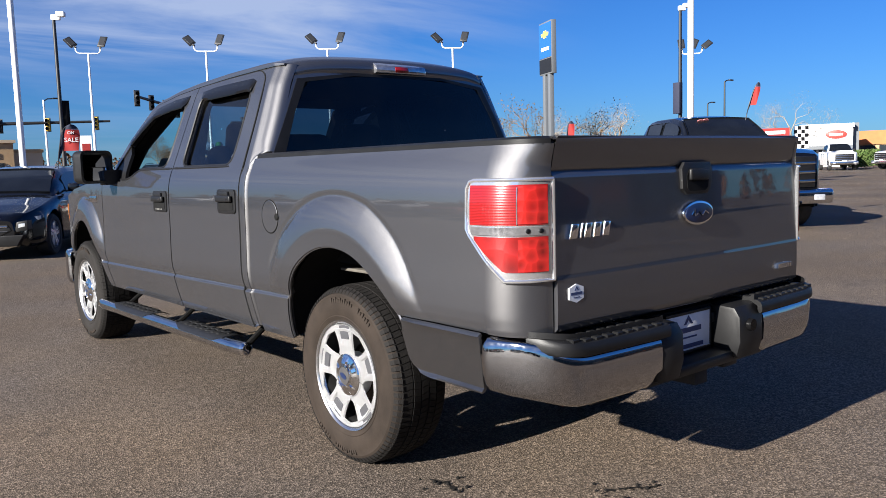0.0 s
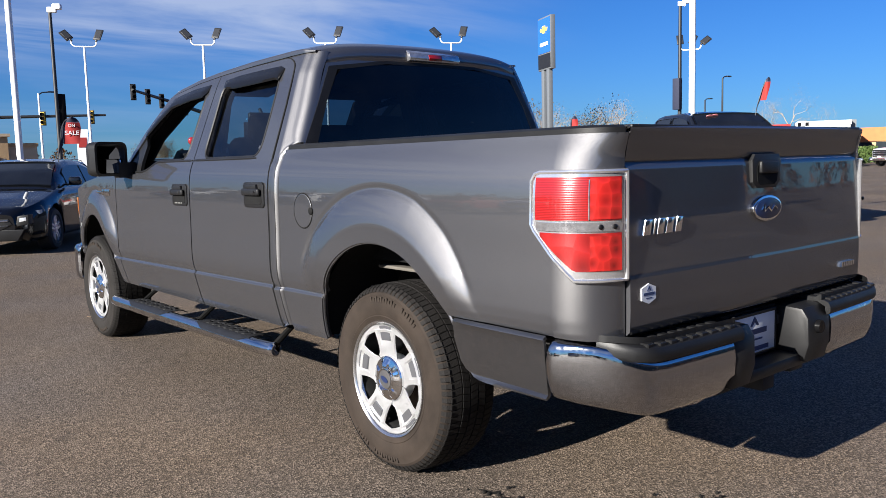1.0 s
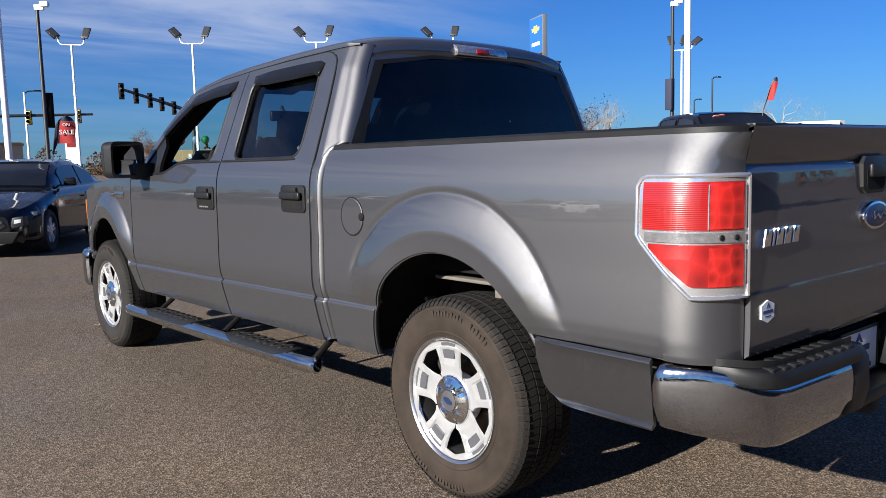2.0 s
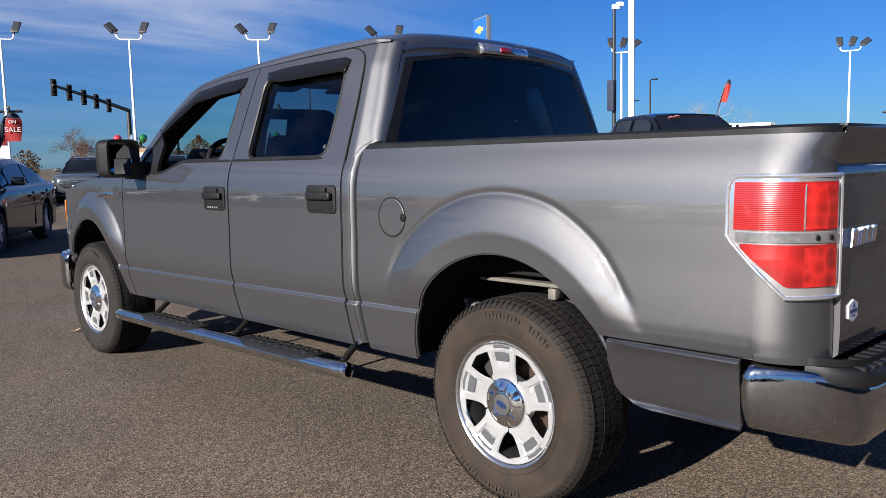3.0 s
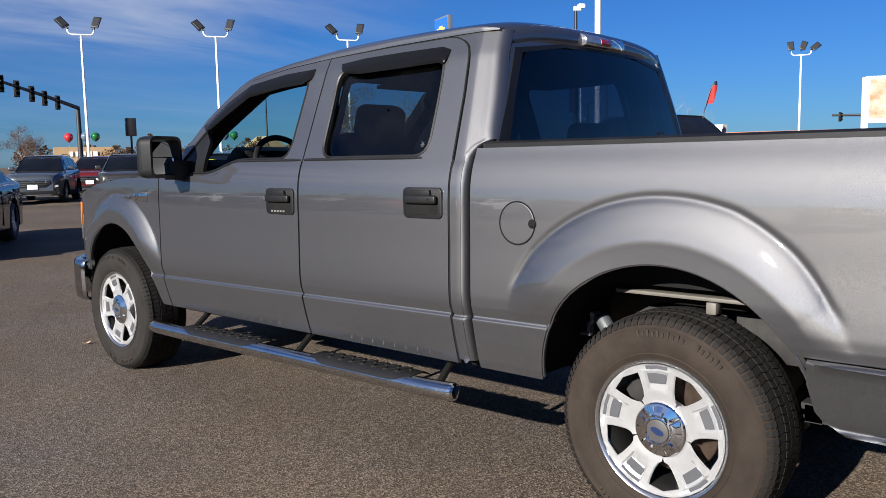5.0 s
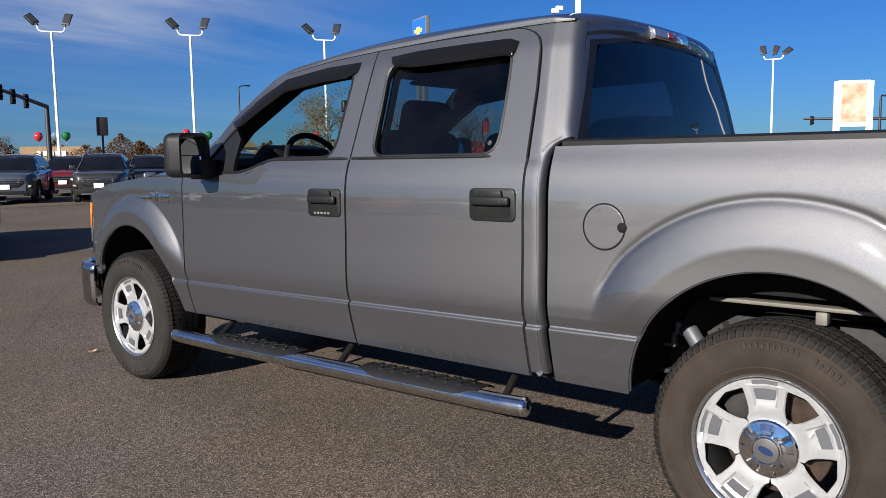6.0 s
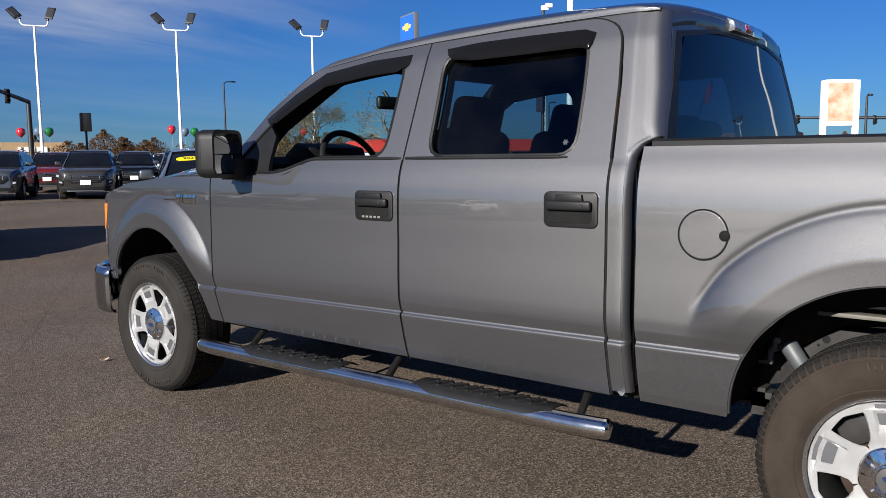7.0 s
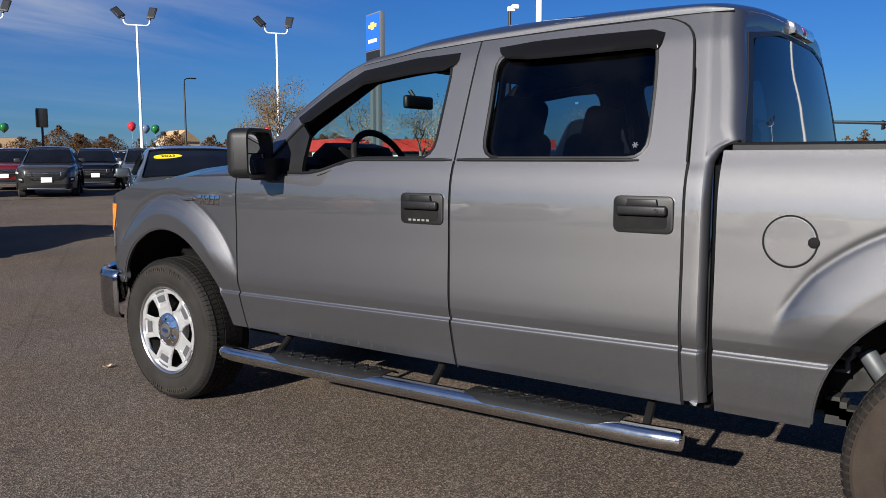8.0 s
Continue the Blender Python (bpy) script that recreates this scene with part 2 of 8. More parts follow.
def asphalt():
    m = bpy.data.materials.new("asphalt")
    m.use_nodes = True
    n, l = m.node_tree.nodes, m.node_tree.links
    p = n["Principled BSDF"]
    tc = n.new("ShaderNodeTexCoord")
    v = n.new("ShaderNodeTexVoronoi"); v.inputs["Scale"].default_value = 140.0
    l.new(tc.outputs["Object"], v.inputs["Vector"])
    v2 = n.new("ShaderNodeTexNoise"); v2.inputs["Scale"].default_value, v2.inputs["Detail"].default_value = 85.0, 4.0
    l.new(tc.outputs["Object"], v2.inputs["Vector"])
    ramp = n.new("ShaderNodeValToRGB")
    e = ramp.color_ramp.elements
    e[0].position, e[0].color = 0.0, (*ASPHALT_DARK, 1)
    e[1].position, e[1].color = 1.0, (*ASPHALT_LIGHT, 1)
    mid = ramp.color_ramp.elements.new(0.55); mid.color = (*ASPHALT_MID, 1)
    sep = n.new("ShaderNodeSeparateColor")
    l.new(v.outputs["Color"], sep.inputs[0])
    l.new(sep.outputs["Red"], ramp.inputs[0])
    big = n.new("ShaderNodeTexNoise"); big.inputs["Scale"].default_value, big.inputs["Detail"].default_value = 0.35, 7.0
    l.new(tc.outputs["Object"], big.inputs["Vector"])
    br = n.new("ShaderNodeMapRange")
    br.inputs["From Min"].default_value, br.inputs["From Max"].default_value = 0.3, 0.7
    br.inputs["To Min"].default_value, br.inputs["To Max"].default_value = 0.78, 1.18
    l.new(big.outputs["Fac"], br.inputs["Value"])
    mul = n.new("ShaderNodeMix"); mul.data_type = "RGBA"; mul.blend_type = "MULTIPLY"; mul.inputs["Factor"].default_value = 1.0
    cmb = n.new("ShaderNodeCombineColor")
    # brownish and greyer fields drift across the lot
    hue = n.new("ShaderNodeTexNoise"); hue.inputs["Scale"].default_value, hue.inputs["Detail"].default_value = 0.55, 4.0
    l.new(tc.outputs["Object"], hue.inputs["Vector"])
    for k, (lo_, hi_) in enumerate(((0.94, 1.10), (0.98, 1.01), (1.06, 0.88))):
        hr_ = n.new("ShaderNodeMapRange")
        hr_.inputs["From Min"].default_value, hr_.inputs["From Max"].default_value = 0.26, 0.74
        hr_.inputs["To Min"].default_value, hr_.inputs["To Max"].default_value = lo_, hi_
        l.new(hue.outputs["Fac"], hr_.inputs["Value"])
        hm_ = n.new("ShaderNodeMath"); hm_.operation = "MULTIPLY"
        l.new(hr_.outputs["Result"], hm_.inputs[0]); l.new(br.outputs["Result"], hm_.inputs[1])
        l.new(hm_.outputs[0], cmb.inputs[k])
    l.new(ramp.outputs["Color"], mul.inputs["A"]); l.new(cmb.outputs[0], mul.inputs["B"])
    # old oil drips and dark worn spots
    sp = n.new("ShaderNodeTexNoise"); sp.inputs["Scale"].default_value, sp.inputs["Detail"].default_value = 2.4, 5.0
    l.new(tc.outputs["Object"], sp.inputs["Vector"])
    sr = n.new("ShaderNodeMapRange")
    sr.inputs["From Min"].default_value, sr.inputs["From Max"].default_value, sr.inputs["To Max"].default_value = 0.64, 0.74, 0.45
    l.new(sp.outputs["Fac"], sr.inputs["Value"])
    mx = n.new("ShaderNodeMix"); mx.data_type = "RGBA"; mx.inputs["B"].default_value = (0.035, 0.032, 0.03, 1)
    l.new(mul.outputs["Result"], mx.inputs["A"]); l.new(sr.outputs["Result"], mx.inputs["Factor"])
    l.new(mx.outputs["Result"], p.inputs["Base Color"])
    p.inputs["Roughness"].default_value = 0.82
    p.inputs["Specular IOR Level"].default_value = 0.12
    b = n.new("ShaderNodeBump"); b.inputs["Strength"].default_value, b.inputs["Distance"].default_value = 0.65, 0.005
    l.new(v.outputs["Distance"], b.inputs["Height"])
    b2 = n.new("ShaderNodeBump"); b2.inputs["Strength"].default_value, b2.inputs["Distance"].default_value = 0.45, 0.008
    l.new(v2.outputs["Fac"], b2.inputs["Height"])
    l.new(b.outputs["Normal"], b2.inputs["Normal"])
    l.new(b2.outputs["Normal"], p.inputs["Normal"])
    return m


def lamp_red(name, color, lines, facets):
    """Red lamp plastic: moulded lines across it or a grid of facets under a smooth skin."""
    m = bpy.data.materials.new(name)
    m.use_nodes = True
    n, l = m.node_tree.nodes, m.node_tree.links
    p = n["Principled BSDF"]
    tc = n.new("ShaderNodeTexCoord")
    b = n.new("ShaderNodeBump")
    if lines:
        w = n.new("ShaderNodeTexWave"); w.bands_direction = "Z"
        w.inputs["Scale"].default_value, w.inputs["Distortion"].default_value = lines, 0.0
        l.new(tc.outputs["Object"], w.inputs["Vector"])
        fac = w.outputs["Fac"]
        b.inputs["Distance"].default_value = 0.00035
    else:
        v = n.new("ShaderNodeTexVoronoi"); v.inputs["Scale"].default_value = facets
        v.inputs["Randomness"].default_value = 0.45
        l.new(tc.outputs["Object"], v.inputs["Vector"])
        fac = v.outputs["Distance"]
        b.inputs["Distance"].default_value = 0.008
    b.inputs["Strength"].default_value = 0.6
    l.new(fac, b.inputs["Height"])
    l.new(b.outputs["Normal"], p.inputs["Normal"])
    # dark grooves and bright reflections of the lens are put into the colour too
    mr = n.new("ShaderNodeMapRange"); mr.inputs["To Min"].default_value, mr.inputs["To Max"].default_value = (0.62, 1.16) if lines else (0.38, 1.40)
    l.new(fac, mr.inputs["Value"])
    mx = n.new("ShaderNodeMix"); mx.data_type = "RGBA"; mx.blend_type = "MULTIPLY"; mx.inputs["Factor"].default_value = 1.0
    mx.inputs["A"].default_value = (*color, 1)
    cm = n.new("ShaderNodeCombineColor")
    for k in range(3):
        l.new(mr.outputs["Result"], cm.inputs[k])
    l.new(cm.outputs[0], mx.inputs["B"])
    l.new(mx.outputs["Result"], p.inputs["Base Color"])
    p.inputs["Roughness"].default_value, p.inputs["Metallic"].default_value = 0.3, 0.15
    p.inputs["Coat Weight"].default_value, p.inputs["Coat Roughness"].default_value = 1.0, 0.02
    return m


ASPHALT_DARK, ASPHALT_MID, ASPHALT_LIGHT = (0.043, 0.0350, 0.0284), (0.0955, 0.0775, 0.0625), (0.212, 0.172, 0.139)
M_ASPHALT = asphalt()
M_PAINT = car_paint("grey_metallic_paint", (0.066, 0.0645, 0.0645), flake=0.48, rough=0.53, dust=0.015, coat_ior=2.15, grain=0.08, scatter=(0.0262, 0.0268, 0.0298))
M_LOWPAINT = car_paint("dark_charcoal_paint", (0.052, 0.052, 0.056), flake=0.35, rough=0.45, metal=0.9, dust=0.02, coat_ior=1.9, grain=0.1)
M_CLAD = mat("satin_grey_plastic", (0.048, 0.046, 0.046), 0.45, vary=0.15, bump=0.15, bscale=400)
M_BLACK = mat("black_plastic", (0.0075, 0.0075, 0.008), 0.45, spec=0.3, vary=0.3, bump=0.05, bscale=350)
M_MATT = mat("matt_black", (0.007, 0.007, 0.007), 0.85, spec=0.15, vary=0.4)
M_GLOSSBLACK = mat("gloss_black_visor", (0.005, 0.005, 0.0055), 0.22, spec=0.12)
M_CHROME = mat("chrome", (0.72, 0.72, 0.73), 0.07, 1.0, vary=0.06, vscale=14, bump=0.03, bscale=18, rvary=0.05)
M_BUMPER = mat("dented_chrome", (0.42, 0.42, 0.435), 0.06, 1.0, vary=0.06, vscale=60, bump=0.05, bscale=16, rvary=0.05)
M_STEEL = mat("polished_steel_tube", (0.58, 0.575, 0.57), 0.13, 1.0, vary=0.08, vscale=9, rvary=0.05)
M_ALLOY = mat("machined_alloy", (0.70, 0.70, 0.705), 0.32, 0.50, vary=0.03, vscale=30, rvary=0.03)
M_RIM = mat("rim_lip", (0.50, 0.50, 0.51), 0.22, 0.95, vary=0.06, vscale=20)
M_BEZEL = mat("lamp_chrome", (0.74, 0.74, 0.75), 0.13, 0.85, vary=0.05, vscale=20)
M_ALLOYGREY = mat("grey_painted_alloy", (0.17, 0.175, 0.19), 0.3, 0.7, vary=0.08)
M_RUBBER = mat("tyre_rubber", (0.010, 0.009, 0.0085), 0.8, spec=0.2, vary=0.35, vscale=10, bump=0.2, bscale=200)
M_SIDEWALL = mat("dusty_sidewall", (0.0235, 0.0172, 0.0130), 0.8, spec=0.2, vary=0.35, vscale=6, bump=0.15, bscale=180)
M_FRONTWALL = mat("dull_sidewall", (0.0145, 0.0128, 0.0115), 0.8, spec=0.2, vary=0.35, vscale=6, bump=0.15, bscale=180)
M_RUST = mat("rusty_brake", (0.030, 0.019, 0.013), 0.7, 0.2, spec=0.2, vary=0.5, vscale=20)
M_LETTER = mat("worn_moulded_rubber", (0.028, 0.0215, 0.017), 0.8, spec=0.2, vary=0.35, vscale=30)
M_SHOCK = mat("grey_painted_steel", (0.050, 0.055, 0.060), 0.5, 0.0, vary=0.2, vscale=20)
M_CREAM = mat("pale_primer", (0.10, 0.091, 0.077), 0.6, 0.0, vary=0.2, vscale=15)
M_FRAME = mat("painted_frame_steel", (0.022, 0.021, 0.0205), 0.7, 0.0, spec=0.2, vary=0.4, vscale=12)
M_GALV = mat("grey_steel_bracket", (0.20, 0.195, 0.18), 0.5, 0.5, vary=0.2)
M_RED = lamp_red("red_lens", (0.29, 0.0085, 0.0085), 62.0, 0.0)
M_REDLOW = lamp_red("red_lower_lens", (0.31, 0.010, 0.0095), 0.0, 13.0)
M_REDDEEP = lamp_red("red_reflector", (0.40, 0.015, 0.012), 0.0, 26.0)
M_CLEARLENS = mat("clear_lens", (0.42, 0.42, 0.44), 0.1, 0.8, vary=0.3, vscale=40, coat=1.0)
M_AMBER = mat("amber_lens", (0.62, 0.17, 0.022), 0.15, 0.0, vary=0.2, vscale=30, coat=1.0)
M_BLUE = mat("blue_enamel", (0.008, 0.018, 0.060), 0.4, 0.0, coat=0.3, spec=0.3)
M_WHITE = mat("white_paint", (0.78, 0.78, 0.77), 0.45, vary=0.04, vscale=5)
M_STICKER = mat("white_sticker", (0.72, 0.74, 0.76), 0.4, vary=0.05)
M_NAVY = mat("navy_ink", (0.03, 0.05, 0.13), 0.5)
M_CLOTH = mat("dark_seat_cloth", (0.008, 0.008, 0.010), 0.9, spec=0.15, vary=0.25, vscale=40)
M_TRIM = mat("dark_cabin_trim", (0.008, 0.008, 0.0085), 0.65, spec=0.2, vary=0.2)
M_MIRROR = mat("mirror_glass", (0.85, 0.87, 0.9), 0.02, 1.0)
M_G_TINT = glass("dark_tinted_glass", (0.28, 0.33, 0.39), grime=0.004)
M_G_REAR = glass("rear_tinted_glass", (0.09, 0.11, 0.15), grime=0.004)
M_G_CLEAR = glass("clear_glass", (0.62, 0.80, 0.78), grime=0.008)
M_SEAM = mat("fine_crack", (0.038, 0.032, 0.027), 0.95, vary=0.4, vscale=30, spec=0.1)
M_CRACK = mat("dark_crack", (0.012, 0.011, 0.010), 0.95, vary=0.5, vscale=60, spec=0.1)
M_LEAFDRY = mat("dry_leaf", (0.42, 0.30, 0.20), 0.7, vary=0.2, vscale=40)

# ---- helpers for building ----
def part(name, bm, material, parent, label="", smooth=True, sharp=35):
    me = bpy.data.meshes.new(name)
    bm.normal_update()
    bm.to_mesh(me)
    bm.free()
    me.materials.append(material)
    if smooth:
        me.polygons.foreach_set("use_smooth", [True] * len(me.polygons))
        me.set_sharp_from_angle(angle=radians(sharp))
    ob = new(name, me)
    ob.parent = parent
    if label:
        tagged(ob, label)
    return ob


def thing(name, label, category, group="", at=None, kind=""):
    ob = new(name)
    if at is not None:
        ob.matrix_basis = at
    return tagged(ob, label, category, group, kind)


def solid(name, bm, material, label, category, group="", kind="", smooth=True, sharp=35):
    return tagged(part(name, bm, material, None, smooth=smooth, sharp=sharp), label, category, group, kind)


def box(bm, lo, hi, bevel=0.0, seg=2, m=None):
    r = bmesh.ops.create_cube(bm, size=1.0)
    s = [h - a for a, h in zip(lo, hi)]
    c = [(h + a) / 2 for a, h in zip(lo, hi)]
    for v in r["verts"]:
        v.co = Vector([c[k] + v.co[k] * s[k] for k in range(3)])
    vs = r["verts"]
    if bevel > 0:
        es = list({e for v in vs for e in v.link_edges})
        res = bmesh.ops.bevel(bm, geom=es, offset=min(bevel, min(abs(k) for k in s) * 0.48), segments=seg, affect="EDGES", profile=0.5)
        vs = list({v for f in res["faces"] for v in f.verts} | {v for v in vs if v.is_valid})
    if m is not None:
        bmesh.ops.transform(bm, matrix=m, verts=vs)
    return vs


def prism(bm, pts, axis, a, b, bevel=0.0, m=None, seg=2):
    """A flat outline pts (two coordinates) pushed from a to b along axis."""
    def at(p, h):
        return Vector((h, p[0], p[1])) if axis == "x" else Vector((p[0], h, p[1])) if axis == "y" else Vector((p[0], p[1], h))
    A = [bm.verts.new(at(p, a)) for p in pts]
    B = [bm.verts.new(at(p, b)) for p in pts]
    n = len(pts)
    fs = [bm.faces.new(A), bm.faces.new(B[::-1])]
    fs += [bm.faces.new((A[(i + 1) % n], A[i], B[i], B[(i + 1) % n])) for i in range(n)]
    bmesh.ops.recalc_face_normals(bm, faces=fs)
    vs = A + B
    if bevel > 0:
        es = list({e for f in fs[:2] for e in f.edges})
        res = bmesh.ops.bevel(bm, geom=es, offset=bevel, segments=seg, affect="EDGES", profile=0.5)
        vs = list({v for f in res["faces"] for v in f.verts} | {v for v in vs if v.is_valid})
    if m is not None:
        bmesh.ops.transform(bm, matrix=m, verts=vs)
    return vs


def tube(bm, pts, r, n=10, caps=True):
    """A round bar along points; r: one radius or one for each point."""
    pts = [Vector(p) for p in pts]
    rings = []
    for i, p in enumerate(pts):
        d = (pts[min(i + 1, len(pts) - 1)] - pts[max(i - 1, 0)]).normalized()
        a = d.orthogonal().normalized() if i == 0 else (a - d * a.dot(d)).normalized()
        b = d.cross(a)
        rr = r[i] if isinstance(r, (list, tuple)) else r
        rings.append([bm.verts.new(p + (a * math.cos(2 * math.pi * k / n) + b * math.sin(2 * math.pi * k / n)) * rr) for k in range(n)])
    for R, S in zip(rings, rings[1:]):
        for k in range(n):
            bm.faces.new((R[k], R[(k + 1) % n], S[(k + 1) % n], S[k]))
    if caps:
        bm.faces.new(rings[0][::-1])
        bm.faces.new(rings[-1])


def spin(bm, prof, n=48, m=None, closed=False):
    """Turn an outline of (radius, height) about the z axis."""
    rings = [[bm.verts.new((r * math.cos(2 * math.pi * k / n), r * math.sin(2 * math.pi * k / n), h)) for k in range(n)] for r, h in prof]
    pairs = list(zip(rings, rings[1:])) + ([(rings[-1], rings[0])] if closed else [])
    fs = []
    for R, S in pairs:
        for k in range(n):
            fs.append(bm.faces.new((R[k], R[(k + 1) % n], S[(k + 1) % n], S[k])))
    vs = [v for R in rings for v in R]
    if m is not None:
        bmesh.ops.transform(bm, matrix=m, verts=vs)
    return vs


def grid(bm, f, us, vs, rim=0.0, flip=False):
    """A sheet f(u, v), v either a list or a function of u that gives one; rim: depth of the turned-in edge."""
    rows = [[Vector(f(u, v)) for v in (vs(u) if callable(vs) else vs)] for u in us]
    V = [[bm.verts.new(p) for p in row] for row in rows]
    nu, nv = len(V), len(V[0])
    def face(a, b, c, d):
        bm.faces.new((a, d, c, b) if flip else (a, b, c, d))
    for i in range(nu - 1):
        for j in range(nv - 1):
            face(V[i][j], V[i + 1][j], V[i + 1][j + 1], V[i][j + 1])
    if rim > 0:
        bm.normal_update()
        ring = [(i, 0) for i in range(nu)] + [(nu - 1, j) for j in range(1, nv)] + [(i, nv - 1) for i in range(nu - 2, -1, -1)] + [(0, j) for j in range(nv - 2, 0, -1)]
        outer = [V[i][j] for i, j in ring]
        inner = [bm.verts.new(v.co - v.normal * rim) for v in outer]
        k = len(ring)
        for a in range(k):
            b = (a + 1) % k
            q = (outer[b], outer[a], inner[a], inner[b])
            bm.faces.new(q[::-1] if flip else q)
    return V


def frame_ring(bm, f, outer, inner, sub=6, rows=3, rim=0.02, flip=False):
    """A band between two closed outlines with as many corners each, laid on the surface f(a, b)."""
    def dense(pts):
        out = []
        for p, q in zip(pts, pts[1:] + pts[:1]):
            out += [(p[0] + (q[0] - p[0]) * k / sub, p[1] + (q[1] - p[1]) * k / sub) for k in range(sub)]
        return out
    o, i = dense(outer), dense(inner)
    n = len(o)
    loops = []
    for r in range(rows + 1):
        w = r / rows
        loops.append([bm.verts.new(f(a[0] + (b[0] - a[0]) * w, a[1] + (b[1] - a[1]) * w)) for a, b in zip(o, i)])
    for A, B in zip(loops, loops[1:]):
        for k in range(n):
            q = (A[k], A[(k + 1) % n], B[(k + 1) % n], B[k])
            bm.faces.new(q[::-1] if flip else q)
    bm.normal_update()
    for L, s in ((loops[0], 1), (loops[-1], -1)):
        D = [bm.verts.new(v.co - v.normal * rim) for v in L]
        for k in range(n):
            q = (L[(k + 1) % n], L[k], D[k], D[(k + 1) % n])
            q = q if s > 0 else q[::-1]
            bm.faces.new(q[::-1] if flip else q)


def lin(a, b, n):
    return [a + (b - a) * k / (n - 1) for k in range(n)]


def smooth01(x):
    x = min(1.0, max(0.0, x))
    return x * x * (3 - 2 * x)


def text_mesh(words, size, depth=0.002):
    """The words as flat raised letters, centred, in the xy plane, from Blender's own font."""
    cu = bpy.data.curves.new("letters", "FONT")
    cu.body, cu.size, cu.extrude, cu.align_x, cu.align_y, cu.resolution_u = words, size, depth, "CENTER", "CENTER", 3
    ob = bpy.data.objects.new("letters", cu)
    scene.collection.objects.link(ob)
    bpy.context.view_layer.update()
    me = bpy.data.meshes.new_from_object(ob)
    bpy.data.objects.remove(ob)
    bm = bmesh.new()
    bm.from_mesh(me)
    bpy.data.meshes.remove(me)
    return bm

# ---- ground ----
bm = bmesh.new()
S = 900
for ring in ((-S, -S, S, S),):
    vs = [bm.verts.new((ring[0], ring[1], 0)), bm.verts.new((ring[2], ring[1], 0)), bm.verts.new((ring[2], ring[3], 0)), bm.verts.new((ring[0], ring[3], 0))]
    bm.faces.new(vs)
ground = solid("ground", bm, M_ASPHALT, "grey-brown worn asphalt of a car sales lot", "ground", kind="structure", smooth=False)


def crack(pts, width, seed, m=M_CRACK, crumbs=True):
    """An open crack: a ragged dark strip along pts, with crumbs of loose filler beside it."""
    rng = random.Random(seed)
    bm = bmesh.new()
    L = []
    for p, q in zip(pts, pts[1:]):
        n = max(3, int(math.hypot(q[0] - p[0], q[1] - p[1]) / 0.012))
        L += [(p[0] + (q[0] - p[0]) * k / n + rng.uniform(-0.006, 0.006), p[1] + (q[1] - p[1]) * k / n + rng.uniform(-0.006, 0.006)) for k in range(n)]
    rows = []
    for k, (x, y) in enumerate(L):
        w = width * rng.uniform(0.1, 1.0) ** 1.5 * min(1, 0.2 + min(k, len(L) - 1 - k) / 4)
        dx, dy = pts[-1][0] - pts[0][0], pts[-1][1] - pts[0][1]
        d = math.hypot(dx, dy)
        rows.append((bm.verts.new((x - dy / d * w, y + dx / d * w, 0.003)), bm.verts.new((x + dy / d * w, y - dx / d * w, 0.003))))
    for A, B in zip(rows, rows[1:]):
        bm.faces.new((A[0], A[1], B[1], B[0]))
    for k in range(len(L) if crumbs else 0):
        x, y = L[k][0] + rng.gauss(0, width * 2.2), L[k][1] + rng.gauss(0, width * 2.2)
        r = rng.uniform(0.002, 0.009)
        bmesh.ops.create_icosphere(bm, subdivisions=1, radius=r, matrix=Matrix.Translation((x, y, r * 0.5)))
    return part("crack", bm, m, ground, smooth=False)


crack([(-0.78, -0.41), (-0.77, -0.45), (-0.76, -0.48), (-0.775, -0.55), (-0.79, -0.60)], 0.020, 3)
crack([(-0.40, -0.97), (-0.33, -0.985), (-0.27, -1.02), (-0.21, -1.07), (-0.15, -1.09)], 0.018, 4)
crack([(5.44, 15.23), (3.4, 12.1), (1.73, 9.46), (0.95, 8.24), (0.1, 6.95), (-0.6, 5.81), (-0.99, 5.23)], 0.0035, 7, M_SEAM, False)

# a dry leaf
bm = bmesh.new()
grid(bm, lambda u, v: (-0.73 + u * 0.030 + 0.004 * v, 4.55 + v * 0.018 * math.sqrt(max(0.0, 1 - u * u)), 0.006 + 0.010 * u * u + 0.006 * v * v), lin(-1, 1, 9), lin(-1, 1, 5), 0.001)
solid("fallen_leaf", bm, M_LEAFDRY, "small dry pale leaf lying on the asphalt", "leaf")

# ---- the pickup truck: rear axle over the origin, nose towards +y ----
truck = thing("pickup_truck", "dark grey metallic crew cab pickup truck parked on asphalt", "pickup truck")

PROF_Z = [0.40, 0.455, 0.50, 0.58, 0.640, 0.655, 0.661, 0.664, 0.670, 0.675, 0.682, 0.690, 0.715, 0.76, 0.85, 0.95, 1.05, 1.13, 1.19, 1.24, 1.285, 1.34]
PROF_X = [0.845, 0.881, 0.8975, 0.918, 0.9312, 0.9345, 0.9350, 0.9335, 0.9270, 0.9255, 0.9290, 0.9320, 0.939, 0.944, 0.943, 0.940, 0.940, 0.939, 0.935, 0.925, 0.908, 0.880]
CREASE = [0.645, 0.653, 0.658, 0.661, 0.6625, 0.664, 0.667, 0.670, 0.6725, 0.675, 0.682, 0.690, 0.70, 0.715]


def side_x(z):
    """Half width at height z; the panel above the crease is a smooth curve."""
    w = min(0.055, max(0.0, (z - 0.725) * 0.8))
    if w < 0.004:
        return float(np.interp(z, PROF_Z, PROF_X))
    return sum(float(np.interp(z + w * k / 4, PROF_Z, PROF_X)) * (5 - abs(k)) for k in range(-4, 5)) / 25


